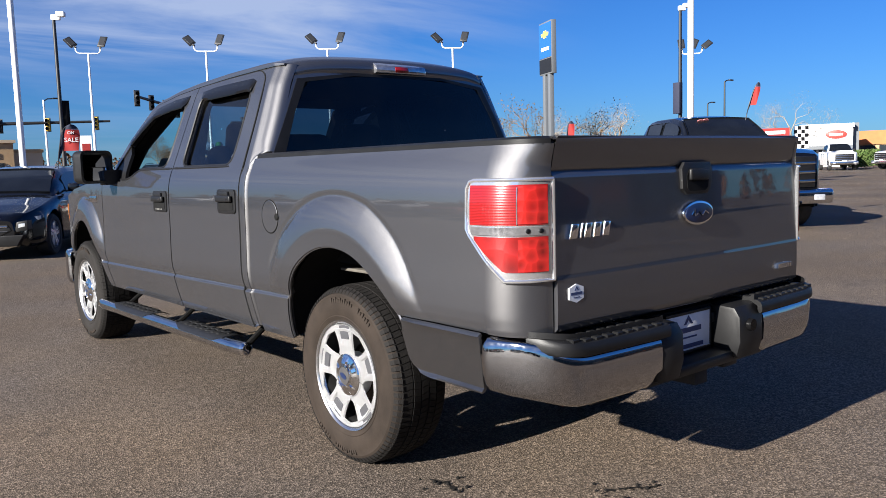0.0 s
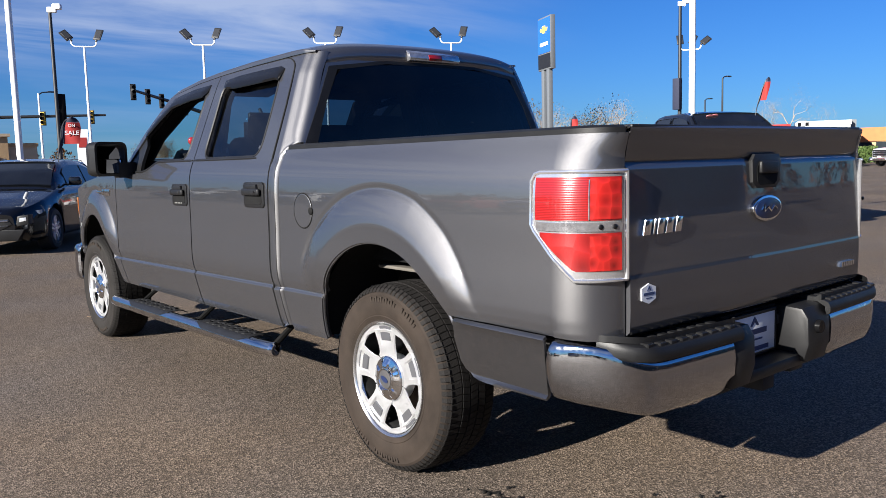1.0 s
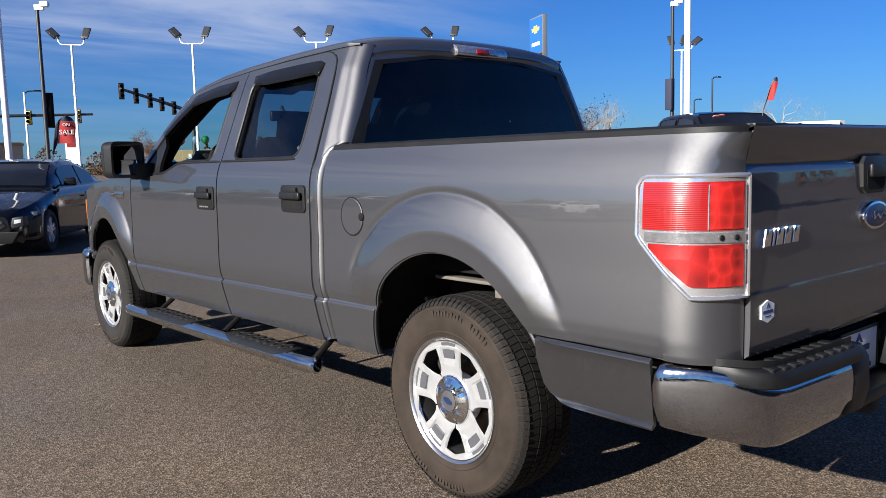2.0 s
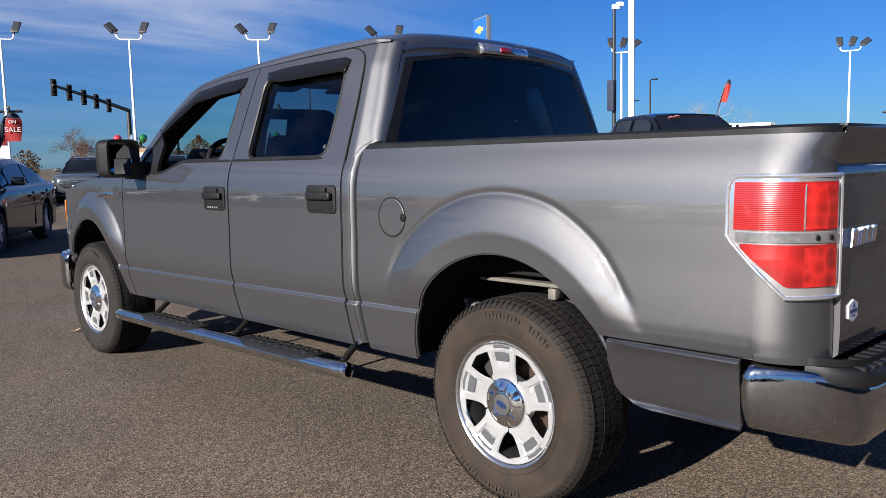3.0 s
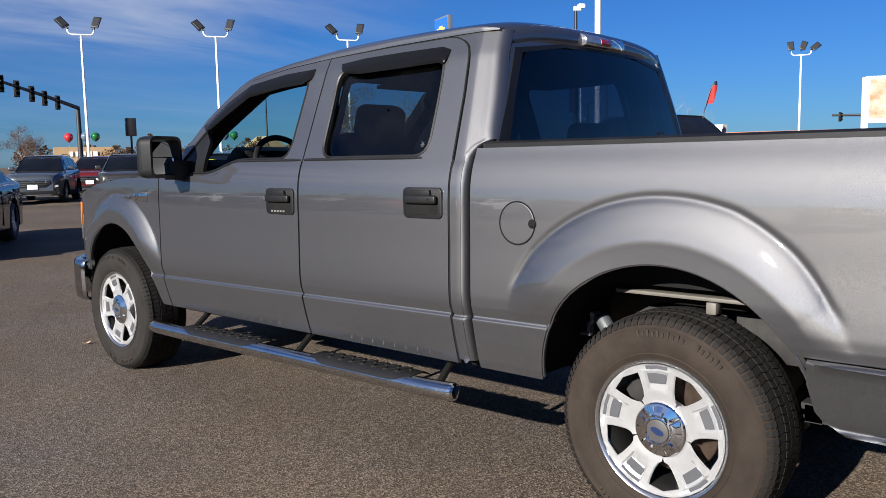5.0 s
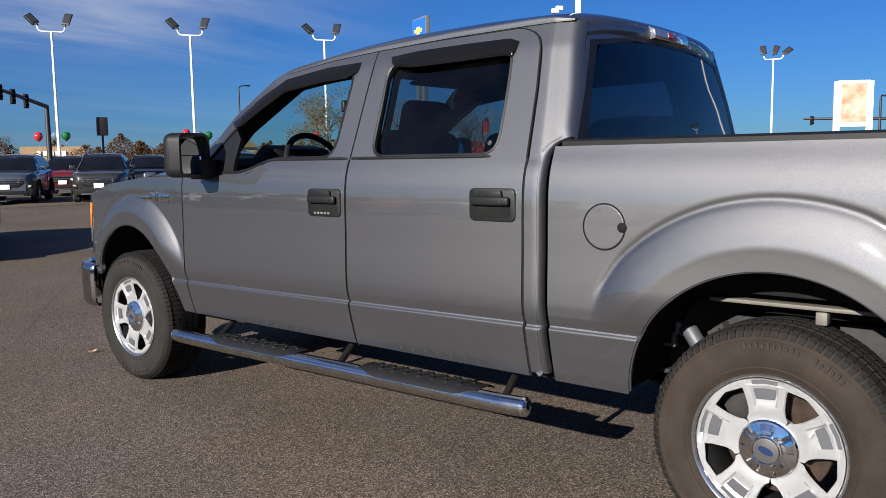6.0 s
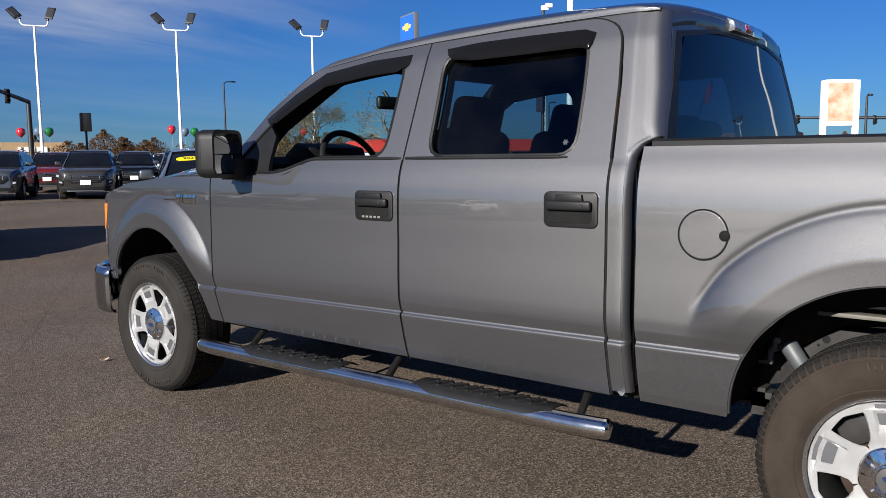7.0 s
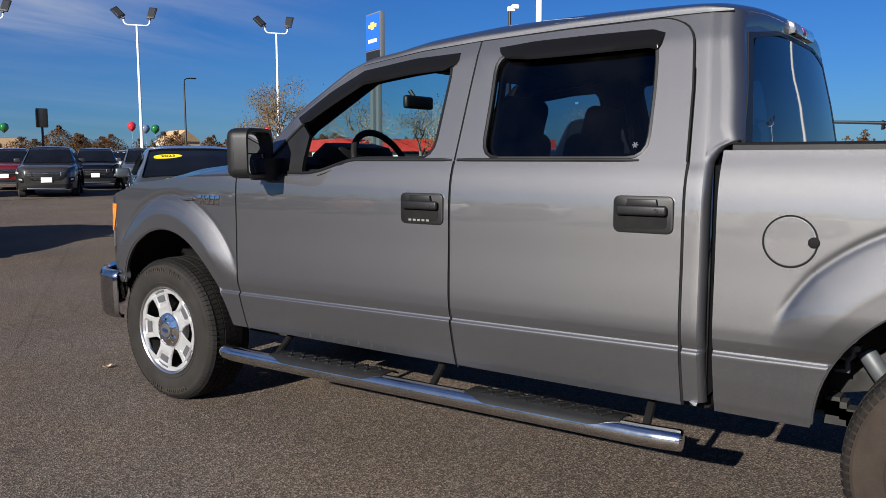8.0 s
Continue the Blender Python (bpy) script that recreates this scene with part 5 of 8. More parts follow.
bm = bmesh.new()
grid(bm, roof_pt, lin(-1, 1, 41), list(range(len(ROOF))), 0.03)
roof = part("roof", bm, M_PAINT, truck)
bm = bmesh.new()
grid(bm, lambda u, y: (roof_pt(u, y)[0] * 0.97, roof_pt(u, y)[1], roof_pt(u, y)[2] - 0.075), lin(-1, 1, 15), [7, 10, 13, 15, 17], 0.0)
part("headliner", bm, M_TRIM, roof)
for sg in (-1, 1):
    bm = bmesh.new()   # side rail between roof and door frames

    def rail(u, y):
        zt = float(np.interp(y, [0.78, 0.82, 0.86, 0.91, 0.98, 1.45, 1.84, 2.1, 2.36, 2.5, 2.75, 3.06], [1.796, 1.8035, 1.810, 1.815, 1.819, 1.812, 1.796, 1.776, 1.742, 1.690, 1.535, 1.240]))
        zb = float(np.interp(y, [0.90, 1.0, 1.40, 1.80, 2.1, 2.43, 2.74, 3.06], [1.795, 1.795, 1.788, 1.772, 1.752, 1.708, 1.503, 1.215]))
        ht = float(np.interp(y, [0.9, 2.3, 3.06], [0.665, 0.668, 0.80]))
        hb = float(np.interp(zb, [1.20, 1.285, 1.70, 1.80], [0.898, 0.886, 0.740, 0.694])) - 0.02 * smooth01((y - 2.5) / 0.6)
        bulge = 0.012 * math.sin(math.pi * u)
        dx = turn_in(y)
        return (sg * (hb + (ht - hb) * u + bulge - dx), y, zb + (zt - zb) * u + bulge * min(1.0, (zt - zb) / 0.02))

    grid(bm, lambda y, u: rail(u, y), lin(0.812, 0.96, 13)[:-1] + lin(0.96, 3.06, 42), lin(0, 1, 7), 0.02, flip=sg < 0)
    part("roof_rail", bm, M_PAINT, roof)

bm = bmesh.new()   # rear wall of the cab round the back glass


def corner_end(z):
    """Half width at which the quarter panel's rounded rear edge ends."""
    h = float(np.interp(z, [1.285, 1.70, 1.80, 1.84], [0.903, 0.742, 0.690, 0.645]))
    return h - 0.003 - edge_round(z) - 0.38 * max(0.0, cab_fold(z) - cab_rear(max(z, 1.36)) - edge_round(z))


def back_pt(x, z, off=0.0):
    w = abs(x) / corner_end(z)
    y = cab_rear(max(z, 1.36)) + (0.3 * (w - 1) if w > 1 else -0.032 * (1 - w ** 2.2))
    return Vector((x, y - off, z))


ce = [corner_end(z) + 0.004 for z in (1.315, 1.55, 1.755)]
outer = [(-ce[0], 1.315), (-ce[1], 1.55), (-ce[2], 1.740), (-0.30, 1.790), (0.30, 1.790), (ce[2], 1.740), (ce[1], 1.55), (ce[0], 1.315), (0.0, 1.30)]
be = [c - 0.012 for c in ce]
band = [(-be[0], 1.330), (-be[1], 1.55), (-be[2], 1.726), (-0.30, 1.766), (0.30, 1.766), (be[2], 1.726), (be[1], 1.55), (be[0], 1.330), (0.0, 1.325)]
inner = [(-0.746, 1.350), (-0.670, 1.55), (-0.588, 1.710), (-0.30, 1.750), (0.30, 1.750), (0.588, 1.710), (0.670, 1.55), (0.746, 1.350), (0.0, 1.345)]
frame_ring(bm, back_pt, outer, band, 8, 2, 0.02, flip=True)
part("cab_back_panel", bm, M_PAINT, truck)
bm = bmesh.new()
frame_ring(bm, lambda x, z: back_pt(x, z, 0.003), band, inner, 8, 2, 0.02, flip=True)
part("back_frame", bm, M_BLACK, truck)
bm = bmesh.new()
grid(bm, lambda u, w: back_pt(u * float(np.interp(1.345 + w * 0.40, [1.345, 1.55, 1.708, 1.75], [0.752, 0.676, 0.594, 0.55])), 1.340 + w * (0.412 - 0.028 * u * u), 0.001), lin(-1, 1, 25), lin(0, 1, 9), 0.0)
part("back_glass", bm, M_G_REAR, truck, "dark tinted rear window glass")
bm = bmesh.new()
box(bm, (-0.86, 0.803, 0.50), (0.86, 0.86, 1.31), 0.01)
part("cab_back_wall", bm, M_PAINT, truck)
bm = bmesh.new()   # high brake lamp
prism(bm, [(0.760, 1.768), (0.728, 1.774), (0.724, 1.790), (0.732, 1.814), (0.775, 1.834), (0.80, 1.80)], "x", -0.170, 0.170, 0.007)
brake = part("high_brake_lamp", bm, M_CLEARLENS, truck, "clear and red high brake lamp")
bm = bmesh.new()
prism(bm, [(0.745, 1.776), (0.7255, 1.779), (0.7215, 1.791), (0.7285, 1.809), (0.745, 1.812)], "x", -0.045, 0.045, 0.003)
part("red_lens", bm, M_RED, brake)

# windscreen, bonnet and nose
bm = bmesh.new()


def screen(u, w):
    h = 0.64 + (0.80 - 0.64) * w
    bowl = 1 - u * u
    return (h * u, 2.36 + 0.69 * w + 0.15 * bowl * (0.6 + 0.4 * w), 1.760 - 0.520 * w + 0.035 * bowl * (1 - w))


grid(bm, screen, lin(-1, 1, 21), lin(0, 1, 10), 0.0, flip=True)
part("windscreen", bm, M_G_CLEAR, truck)


def bonnet(u, w):
    y = 3.02 + w * 1.33
    h = 0.855 - taper(y) * 1.0
    zc = float(np.interp(w, [0, 0.3, 0.6, 0.85, 1.0], [1.285, 1.275, 1.245, 1.195, 1.13]))
    ze = float(np.interp(y, [3.0, 3.5, 3.9, 4.15, 4.35], [1.225, 1.215, 1.175, 1.11, 1.04]))
    a = abs(u)
    ridge = 0.018 * math.exp(-((a - 0.62) / 0.10) ** 2)
    return (h * u, y - 0.10 * a ** 3 * w, ze + (zc - ze) * (1 - a ** 3) + ridge * (1 - 0.5 * w))


bm = bmesh.new()
grid(bm, bonnet, lin(-1, 1, 41), lin(0, 1, 22), 0.04)
part("bonnet", bm, M_PAINT, truck)
bm = bmesh.new()
box(bm, (-0.80, 2.92, 1.18), (0.80, 3.10, 1.235), 0.02)
part("cowl", bm, M_BLACK, truck)
bm = bmesh.new()
prism(bm, [(-0.60, 0.62), (0.60, 0.62), (0.62, 1.04), (-0.62, 1.04)], "y", 4.30, 4.50, 0.03)
part("grille", bm, M_CHROME, truck)
for sg in (-1, 1):
    bm = bmesh.new()
    grid(bm, lambda y, z: (sg * (body(y, z) + 0.006), y, z), lin(4.20, 4.36, 12), lin(0.80, 1.035, 8), 0.05, flip=sg < 0)
    head = part("head_lamp", bm, M_CLEARLENS, truck, "clear head lamp with amber corner")
    bm = bmesh.new()

    def amber(u, z):
        # wraps round the corner and narrows towards its foot
        y = 4.128 + 0.075 * (max(0.0, 1.045 - z) / 0.155) ** 1.6
        y += (4.245 - y) * u
        return (sg * (body(y, z) + 0.010 - 0.006 * abs(2 * u - 1) ** 3), y, z)

    grid(bm, amber, lin(0, 1, 9), lin(0.89, 1.045, 9), 0.03, flip=sg < 0)
    part("amber_corner", bm, M_AMBER, head)
    bm = bmesh.new()
    ez = [0.385, 0.392, 0.41, 0.46, 0.55, 0.62, 0.645, 0.660, 0.664]
    eo = [-0.030, -0.012, 0.0, 0.004, 0.006, 0.004, 0.0, -0.012, -0.030]
    grid(bm, lambda y, k: (sg * (float(np.interp(y, [4.150, 4.162, 4.20, 4.28, 4.34, 4.40, 4.46, 4.52, 4.60], [0.885, 0.900, 0.902, 0.893, 0.872, 0.832, 0.775, 0.70, 0.58])) + eo[k]), y, ez[k]), lin(4.150, 4.60, 26), list(range(9)), 0.02, flip=sg < 0)
    part("front_bumper_end", bm, M_BUMPER, truck)
    bm = bmesh.new()
    grid(bm, lambda y, z: (sg * (body(y, 0.70) - 0.004), y, z), lin(4.11, 4.35, 8), lin(0.655, 0.80, 5), 0.04, flip=sg < 0)
    part("bumper_filler", bm, M_LOWPAINT, truck)
bm = bmesh.new()
box(bm, (-0.60, 4.50, 0.40), (0.60, 4.62, 0.65), 0.05, 3)
part("front_bumper", bm, M_CHROME, truck)
# wing badge as slanted chrome bars and a short name strip ahead of them
bm = bmesh.new()
prism(bm, [(3.19, 1.092), (3.49, 1.092), (3.488, 1.097), (3.188, 1.097)], "x", -(body(3.30, 1.10) + 0.003), -(body(3.30, 1.10) - 0.03), 0.0)
wing_badge = part("wing_badge", bm, M_CHROME, truck)
for y0, wd in ((3.392, 0.088), (3.322, 0.034), (3.297, 0.010), (3.254, 0.034), (3.216, 0.032), (3.178, 0.032)):
    hx = body(y0, 1.10)
    h = 0.014 if wd > 0.05 else 0.044
    bm = bmesh.new()
    prism(bm, [(y0, 1.096 - h / 2), (y0 + wd, 1.096 - h / 2), (y0 + wd - 0.008, 1.096 + h / 2), (y0 - 0.008, 1.096 + h / 2)], "x", -(hx + 0.009), -(hx - 0.02), 0.002)
    part("badge_bar", bm, M_CHROME, wing_badge)

# chassis seen under the body
bm = bmesh.new()
for sg in (-1, 1):
    rail = [(4.3, 0.50), (4.3, 0.66), (0.80, 0.64), (0.45, 0.60), (0.345, 0.645), (0.293, 0.683), (0.226, 0.722), (0.10, 0.733), (-0.32, 0.728), (-0.62, 0.66), (-1.05, 0.66), (-1.05, 0.50), (-0.62, 0.50), (-0.34, 0.57), (0.14, 0.57), (0.44, 0.50)]
    prism(bm, rail, "x", min(sg * 0.46, sg * 0.54), max(sg * 0.46, sg * 0.54), 0.006)
box(bm, (-0.50, 0.95, 0.52), (0.50, 1.05, 0.60), 0.01)
box(bm, (-0.50, -0.75, 0.52), (0.50, -0.68, 0.60), 0.01)
# added sheet along the centre, no real member: blocks the bright ground beyond
box(bm, (-0.03, -0.70, 0.50), (0.03, 0.72, 0.82), 0.01)
box(bm, (-0.78, 0.80, 0.50), (0.78, 3.3, 0.54), 0.01)
chassis = part("chassis_frame", bm, M_FRAME, truck)
bm = bmesh.new()
tube(bm, [(-0.80, 0, 0.38), (-0.2, 0, 0.38), (-0.13, 0, 0.38), (0.13, 0, 0.38), (0.2, 0, 0.38), (0.80, 0, 0.38)], [0.05, 0.05, 0.14, 0.14, 0.05, 0.05], 14)
part("rear_axle", bm, M_FRAME, truck)
bm = bmesh.new()
tube(bm, [(-0.75, 3.683, 0.36), (0.75, 3.683, 0.36)], 0.05, 10)
box(bm, (-0.45, 3.2, 0.30), (0.45, 4.2, 0.50), 0.05)
part("front_axle", bm, M_FRAME, truck)
bm = bmesh.new()
tube(bm, [(0.35, -0.95, 0.42), (0.36, -0.3, 0.46), (0.33, 0.9, 0.42), (0.3, 2.4, 0.40)], 0.035, 10)
tube(bm, [(0.34, 1.0, 0.42), (0.32, 1.7, 0.41)], 0.10, 14)
part("exhaust", bm, M_GALV, truck)
for sg in (-1, 1):
    bm = bmesh.new()
    for k in range(3):
        pts = [(sg * 0.60, y, 0.36 + 0.24 * (y / 0.75) ** 2 + 0.012 * k) for y in lin(-0.74 + 0.1 * k, 0.72 - 0.1 * k, 13)]
        for a, b in zip(pts, pts[1:]):
            box(bm, (sg * 0.60 - 0.032, min(a[1], b[1]), min(a[2], b[2])), (sg * 0.60 + 0.032, max(a[1], b[1]), max(a[2], b[2]) + 0.009), 0)
    part("leaf_spring", bm, M_FRAME, truck)
    bm = bmesh.new()
    tube(bm, [(sg * 0.66, 0.14, 0.36), (sg * 0.66, 0.28, 0.565)], 0.021, 18)
    tube(bm, [(sg * 0.66, 0.275, 0.558), (sg * 0.66, 0.279, 0.564), (sg * 0.66, 0.358, 0.679), (sg * 0.66, 0.362, 0.685)], [0.024, 0.029, 0.029, 0.024], 18)
    shock = part("shock_absorber", bm, M_SHOCK, truck, "grey painted shock absorber")
    bm = bmesh.new()
    prism(bm, [(0.372, 0.700), (0.394, 0.700), (0.402, 0.688), (0.402, 0.664), (0.417, 0.650), (0.417, 0.617), (0.446, 0.613), (0.446, 0.604), (0.402, 0.604), (0.402, 0.644), (0.387, 0.658), (0.387, 0.684), (0.372, 0.688)], "x", min(sg * 0.645, sg * 0.672), max(sg * 0.645, sg * 0.672), 0.002)
    part("bracket", bm, M_SHOCK, shock)
    bm = bmesh.new()
    bmesh.ops.create_cone(bm, cap_ends=True, segments=6, radius1=0.011, radius2=0.009, depth=0.030, matrix=Matrix.Translation((sg * 0.680, 0.380, 0.692)) @ Matrix.Rotation(radians(90), 4, "Y"))
    part("bolt", bm, M_CREAM, shock)
    # matt black discs on the rail draw the shade inside its holes
    bm = bmesh.new()
    for y, z, r in ((0.268, 0.682, 0.013), (0.292, 0.660, 0.005)):
        bmesh.ops.create_cone(bm, cap_ends=True, segments=20, radius1=r, radius2=r, depth=0.006, matrix=Matrix.Translation((sg * 0.5385, y, z)) @ Matrix.Rotation(radians(90), 4, "Y"))
    part("frame_hole", bm, M_MATT, chassis)
    bm = bmesh.new()
    box(bm, (min(sg * 0.70, sg * 0.75), -0.50, 0.800), (max(sg * 0.70, sg * 0.75), 0.25, 0.814), 0.004)
    box(bm, (min(sg * 0.69, sg * 0.745), -0.12, 0.755), (max(sg * 0.69, sg * 0.745), -0.085, 0.796), 0.004)
    part("bed_crossbar", bm, M_CREAM, truck, "pale primed crossbar under the bed")

# cabin
for sg in (-1, 1):
    bm = bmesh.new()
    tube(bm, [(sg * 0.80, 3.00, 1.20), (sg * 0.745, 2.72, 1.46), (sg * 0.655, 2.42, 1.675), (sg * 0.64, 2.20, 1.735)], [0.045, 0.045, 0.05, 0.04], 8)
    part("pillar_trim", bm, M_MATT, truck)
    bm = bmesh.new()
    box(bm, (min(sg * 0.12, sg * 0.58), 2.16, 1.735), (max(sg * 0.12, sg * 0.58), 2.36, 1.755), 0.008, 2, Matrix.Translation((0, 2.2, 1.745)) @ Matrix.Rotation(radians(-10), 4, "X") @ Matrix.Translation((0, -2.2, -1.745)))
    part("sun_visor", bm, M_TRIM, truck)
    bm = bmesh.new()
    tube(bm, [(sg * 0.70, 1.80, 0.6), (sg * 0.74, 1.85, 1.30), (sg * 0.655, 1.86, 1.74)], 0.05, 8)
    part("centre_pillar_trim", bm, M_MATT, truck)
bm = bmesh.new()
box(bm, (-0.82, 0.90, 0.52), (0.82, 3.0, 0.56), 0.0)
part("cabin_floor", bm, M_TRIM, truck)
bm = bmesh.new()
prism(bm, [(2.72, 0.85), (2.70, 1.12), (2.74, 1.270), (2.84, 1.305), (3.00, 1.225), (3.04, 0.60), (2.8, 0.60)], "x", -0.82, 0.82, 0.03)
part("dashboard", bm, M_TRIM, truck)
bm = bmesh.new()
prism(bm, [(2.70, 1.10), (2.66, 1.27), (2.69, 1.350), (2.80, 1.375), (2.88, 1.320), (2.92, 1.22)], "x", -0.60, -0.20, 0.02)
part("instrument_hood", bm, M_TRIM, truck)
bm = bmesh.new()
wheel_m = Matrix.Translation((-0.40, 2.58, 1.250)) @ Matrix.Rotation(radians(64), 4, "X")
rg = [(0.195 + 0.017 * math.cos(2 * math.pi * k / 10), 0.016 * math.sin(2 * math.pi * k / 10)) for k in range(10)]
spin(bm, rg, 36, wheel_m, closed=True)
sw = part("steering_wheel", bm, M_TRIM, truck)
bm = bmesh.new()
box(bm, (-0.07, -0.06, -0.03), (0.07, 0.06, 0.02), 0.02, 3, wheel_m)
for a in (0, 180, 250, 290):
    box(bm, (0.04, -0.014, -0.008), (0.18, 0.014, 0.008), 0.005, 1, wheel_m @ Matrix.Rotation(radians(a), 4, "Z"))
tube(bm, [(-0.40, 2.59, 1.24), (-0.40, 2.80, 1.14)], 0.04, 10)
part("steering_hub", bm, M_TRIM, sw)
for nm, y, xs_ in (("front_seat", 1.95, (-0.42, 0.42)), ("rear_seat", 1.16, (-0.42, 0.42))):
    for x in xs_:
        bm = bmesh.new()
        box(bm, (x - 0.26, y, 0.72), (x + 0.26, y + 0.52, 0.90), 0.06, 3)
        seat = part(nm, bm, M_CLOTH, truck)
        bm = bmesh.new()
        tilt = Matrix.Translation((x, y, 0.86)) @ Matrix.Rotation(radians(14 if nm == "front_seat" else 7), 4, "X")
        box(bm, (-0.25, -0.09, 0), (0.25, 0.07, 0.58 if nm == "front_seat" else 0.40), 0.07, 4, tilt)
        part("backrest", bm, M_CLOTH, seat)
        bm = bmesh.new()
        hr = -0.05 if nm == "front_seat" else -0.17
        box(bm, (-0.14, -0.085, 0.570 + hr), (0.14, 0.045, 0.775 + hr), 0.05, 4, tilt)
        for px in (-0.05, 0.05):
            tube(bm, [tilt @ Vector((px, -0.02, 0.36)), tilt @ Vector((px, -0.02, 0.62 + hr))], 0.007, 6)
        part("headrest", bm, M_CLOTH, seat)
bm = bmesh.new()
box(bm, (-0.12, 2.645, 1.560), (0.12, 2.68, 1.630), 0.015, 3)
tube(bm, [(0, 2.67, 1.60), (0, 2.72, 1.66)], 0.012, 8)
part("rear_view_mirror", bm, M_BLACK, truck)

# wheels
def build_wheel(parent, m, wall):
    """A wheel with its outer face along +z of m, at the hub."""
    TR, RW = 0.388, 0.2413
    bm = bmesh.new()
    spin(bm, [(0.214, 0.020), (0.222, 0.030), (0.2285, 0.043), (0.2375, 0.048), (0.2395, 0.040), (0.238, 0.020), (0.236, -0.02), (0.236, -0.19)], 56, m)
    rim = part("wheel", bm, M_RIM, parent, "bright five-spoke alloy wheel with chrome cap")
    # barrel split off in matt black: the shade inside the rim as colour
    bm = bmesh.new()
    spin(bm, [(0.222, -0.19), (0.206, -0.16), (0.198, -0.05), (0.206, 0.010), (0.214, 0.020)], 56, m)
    part("rim_barrel", bm, M_MATT, rim)
    bm = bmesh.new()
    spin(bm, [(0.232, -0.19), (0.236, -0.205), (0.262, -0.222), (0.31, -0.232), (0.352, -0.222), (0.374, -0.196), (0.380, -0.17), (0.382, -0.09), (0.380, -0.01), (0.3765, 0.018), (0.366, 0.036), (0.352, 0.046), (0.345, 0.0495), (0.341, 0.0485), (0.318, 0.0555), (0.300, 0.057), (0.272, 0.054), (0.262, 0.050), (0.2585, 0.0525), (0.254, 0.050), (0.246, 0.046), (0.239, 0.040)], 80, m)
    tyre = part("tyre", bm, wall, rim, "dusty black road tyre")
    # tread: five ribs of separate blocks
    bm = bmesh.new()
    nb = 88
    for row, (za, zb, sh) in enumerate(((-0.196, -0.150, 0.0), (-0.144, -0.112, 0.5), (-0.106, -0.072, 0.2), (-0.066, -0.034, 0.7), (-0.028, 0.020, 0.1))):
        for k in range(nb):
            a0, a1 = 2 * math.pi * (k + sh + 0.07) / nb, 2 * math.pi * (k + sh + 0.93) / nb
            edge = row in (0, 4)
            ro = TR - (0.002 if edge else 0)
            skew = 0.35 * (a1 - a0) * (1 if row % 2 else -1)
            vs = []
            for r in (ro - 0.012, ro):
                for a, z, q in ((a0, za, 0), (a1, za, 0), (a1, zb, 1), (a0, zb, 1)):
                    rr = r - (0.006 if edge and ((row == 0 and z == za) or (row == 4 and z == zb)) else 0)
                    vs.append(bm.verts.new(m @ Vector((rr * math.cos(a + skew * q), rr * math.sin(a + skew * q), z))))
            for f in ((4, 5, 6, 7), (0, 1, 5, 4), (1, 2, 6, 5), (2, 3, 7, 6), (3, 0, 4, 7)):
                bm.faces.new([vs[j] for j in f])
    # shoulder lugs on the outer edge
    for k in range(nb):
        a0, a1 = 2 * math.pi * (k + 0.12) / nb, 2 * math.pi * (k + 0.80) / nb
        vs = [bm.verts.new(m @ Vector((r * math.cos(a), r * math.sin(a), z))) for r, z in ((0.3835, 0.019), (0.372, 0.037), (0.356, 0.0475), (0.354, 0.043)) for a in (a0, a1)]
        for j in range(3):
            bm.faces.new((vs[2 * j], vs[2 * j + 1], vs[2 * j + 3], vs[2 * j + 2]))
    bmesh.ops.recalc_face_normals(bm, faces=bm.faces[:])
    part("tread", bm, M_RUBBER, rim, "worn tread blocks", smooth=False)
    # raised bars for the moulded lettering on the sidewall
    for base in (140, 320):
        for k in range(18):
            if k in (6, 7):
                continue
            bm = bmesh.new()
            mm = m @ Matrix.Rotation(radians(base + k * 3.1), 4, "Z")
            box(bm, (0.316, -0.0042, 0.050), (0.339 if k % 2 else 0.333, 0.0042, 0.0578), 0.0015, 1, mm)
            part("raised_letter_bar", bm, M_LETTER, rim)
    # five broad spokes: each a slab with raised edges and a grey pocket at its outer end
    rads = [0.070, 0.092, 0.110, 0.119, 0.136, 0.158, 0.180, 0.200, 0.207, 0.215, 0.224, 0.231]
    zs_ = [0.020, 0.023, 0.027, 0.028, 0.030, 0.0325, 0.035, 0.037, 0.038, 0.039, 0.040, 0.040]
    half = [36, 36, 34, 28.0, 24.0, 21.8, 20.6, 20.4, 36, 36, 36, 36]
    cols = [-1.0, -0.94, -0.80, -0.62, -0.52, -0.3, 0.0, 0.3, 0.52, 0.62, 0.80, 0.94, 1.0]
    for k in range(5):
        mm = m @ Matrix.Rotation(2 * math.pi * k / 5 + 0.08, 4, "Z")
        bm = bmesh.new()
        V = []
        for r, z, hf in zip(rads, zs_, half):
            row = []
            for c in cols:
                a = radians(c * hf)
                zz = z - (0.006 if abs(c) > 0.97 and hf < 30 else 0.0)
                if 0.150 < r < 0.20 and abs(c) < 0.55:
                    zz -= 0.010
                elif 0.20 < r < 0.222 and abs(c) * hf / 19.5 < 0.60:
                    zz -= 0.010
                row.append(bm.verts.new((r * math.cos(a), r * math.sin(a), zz)))
            V.append(row)
        for A, B in zip(V, V[1:]):
            for j in range(len(cols) - 1):
                bm.faces.new((A[j], B[j], B[j + 1], A[j + 1]))
        bmesh.ops.solidify(bm, geom=bm.faces[:], thickness=0.028)
        bmesh.ops.transform(bm, matrix=mm, verts=bm.verts[:])
        bmesh.ops.recalc_face_normals(bm, faces=bm.faces[:])
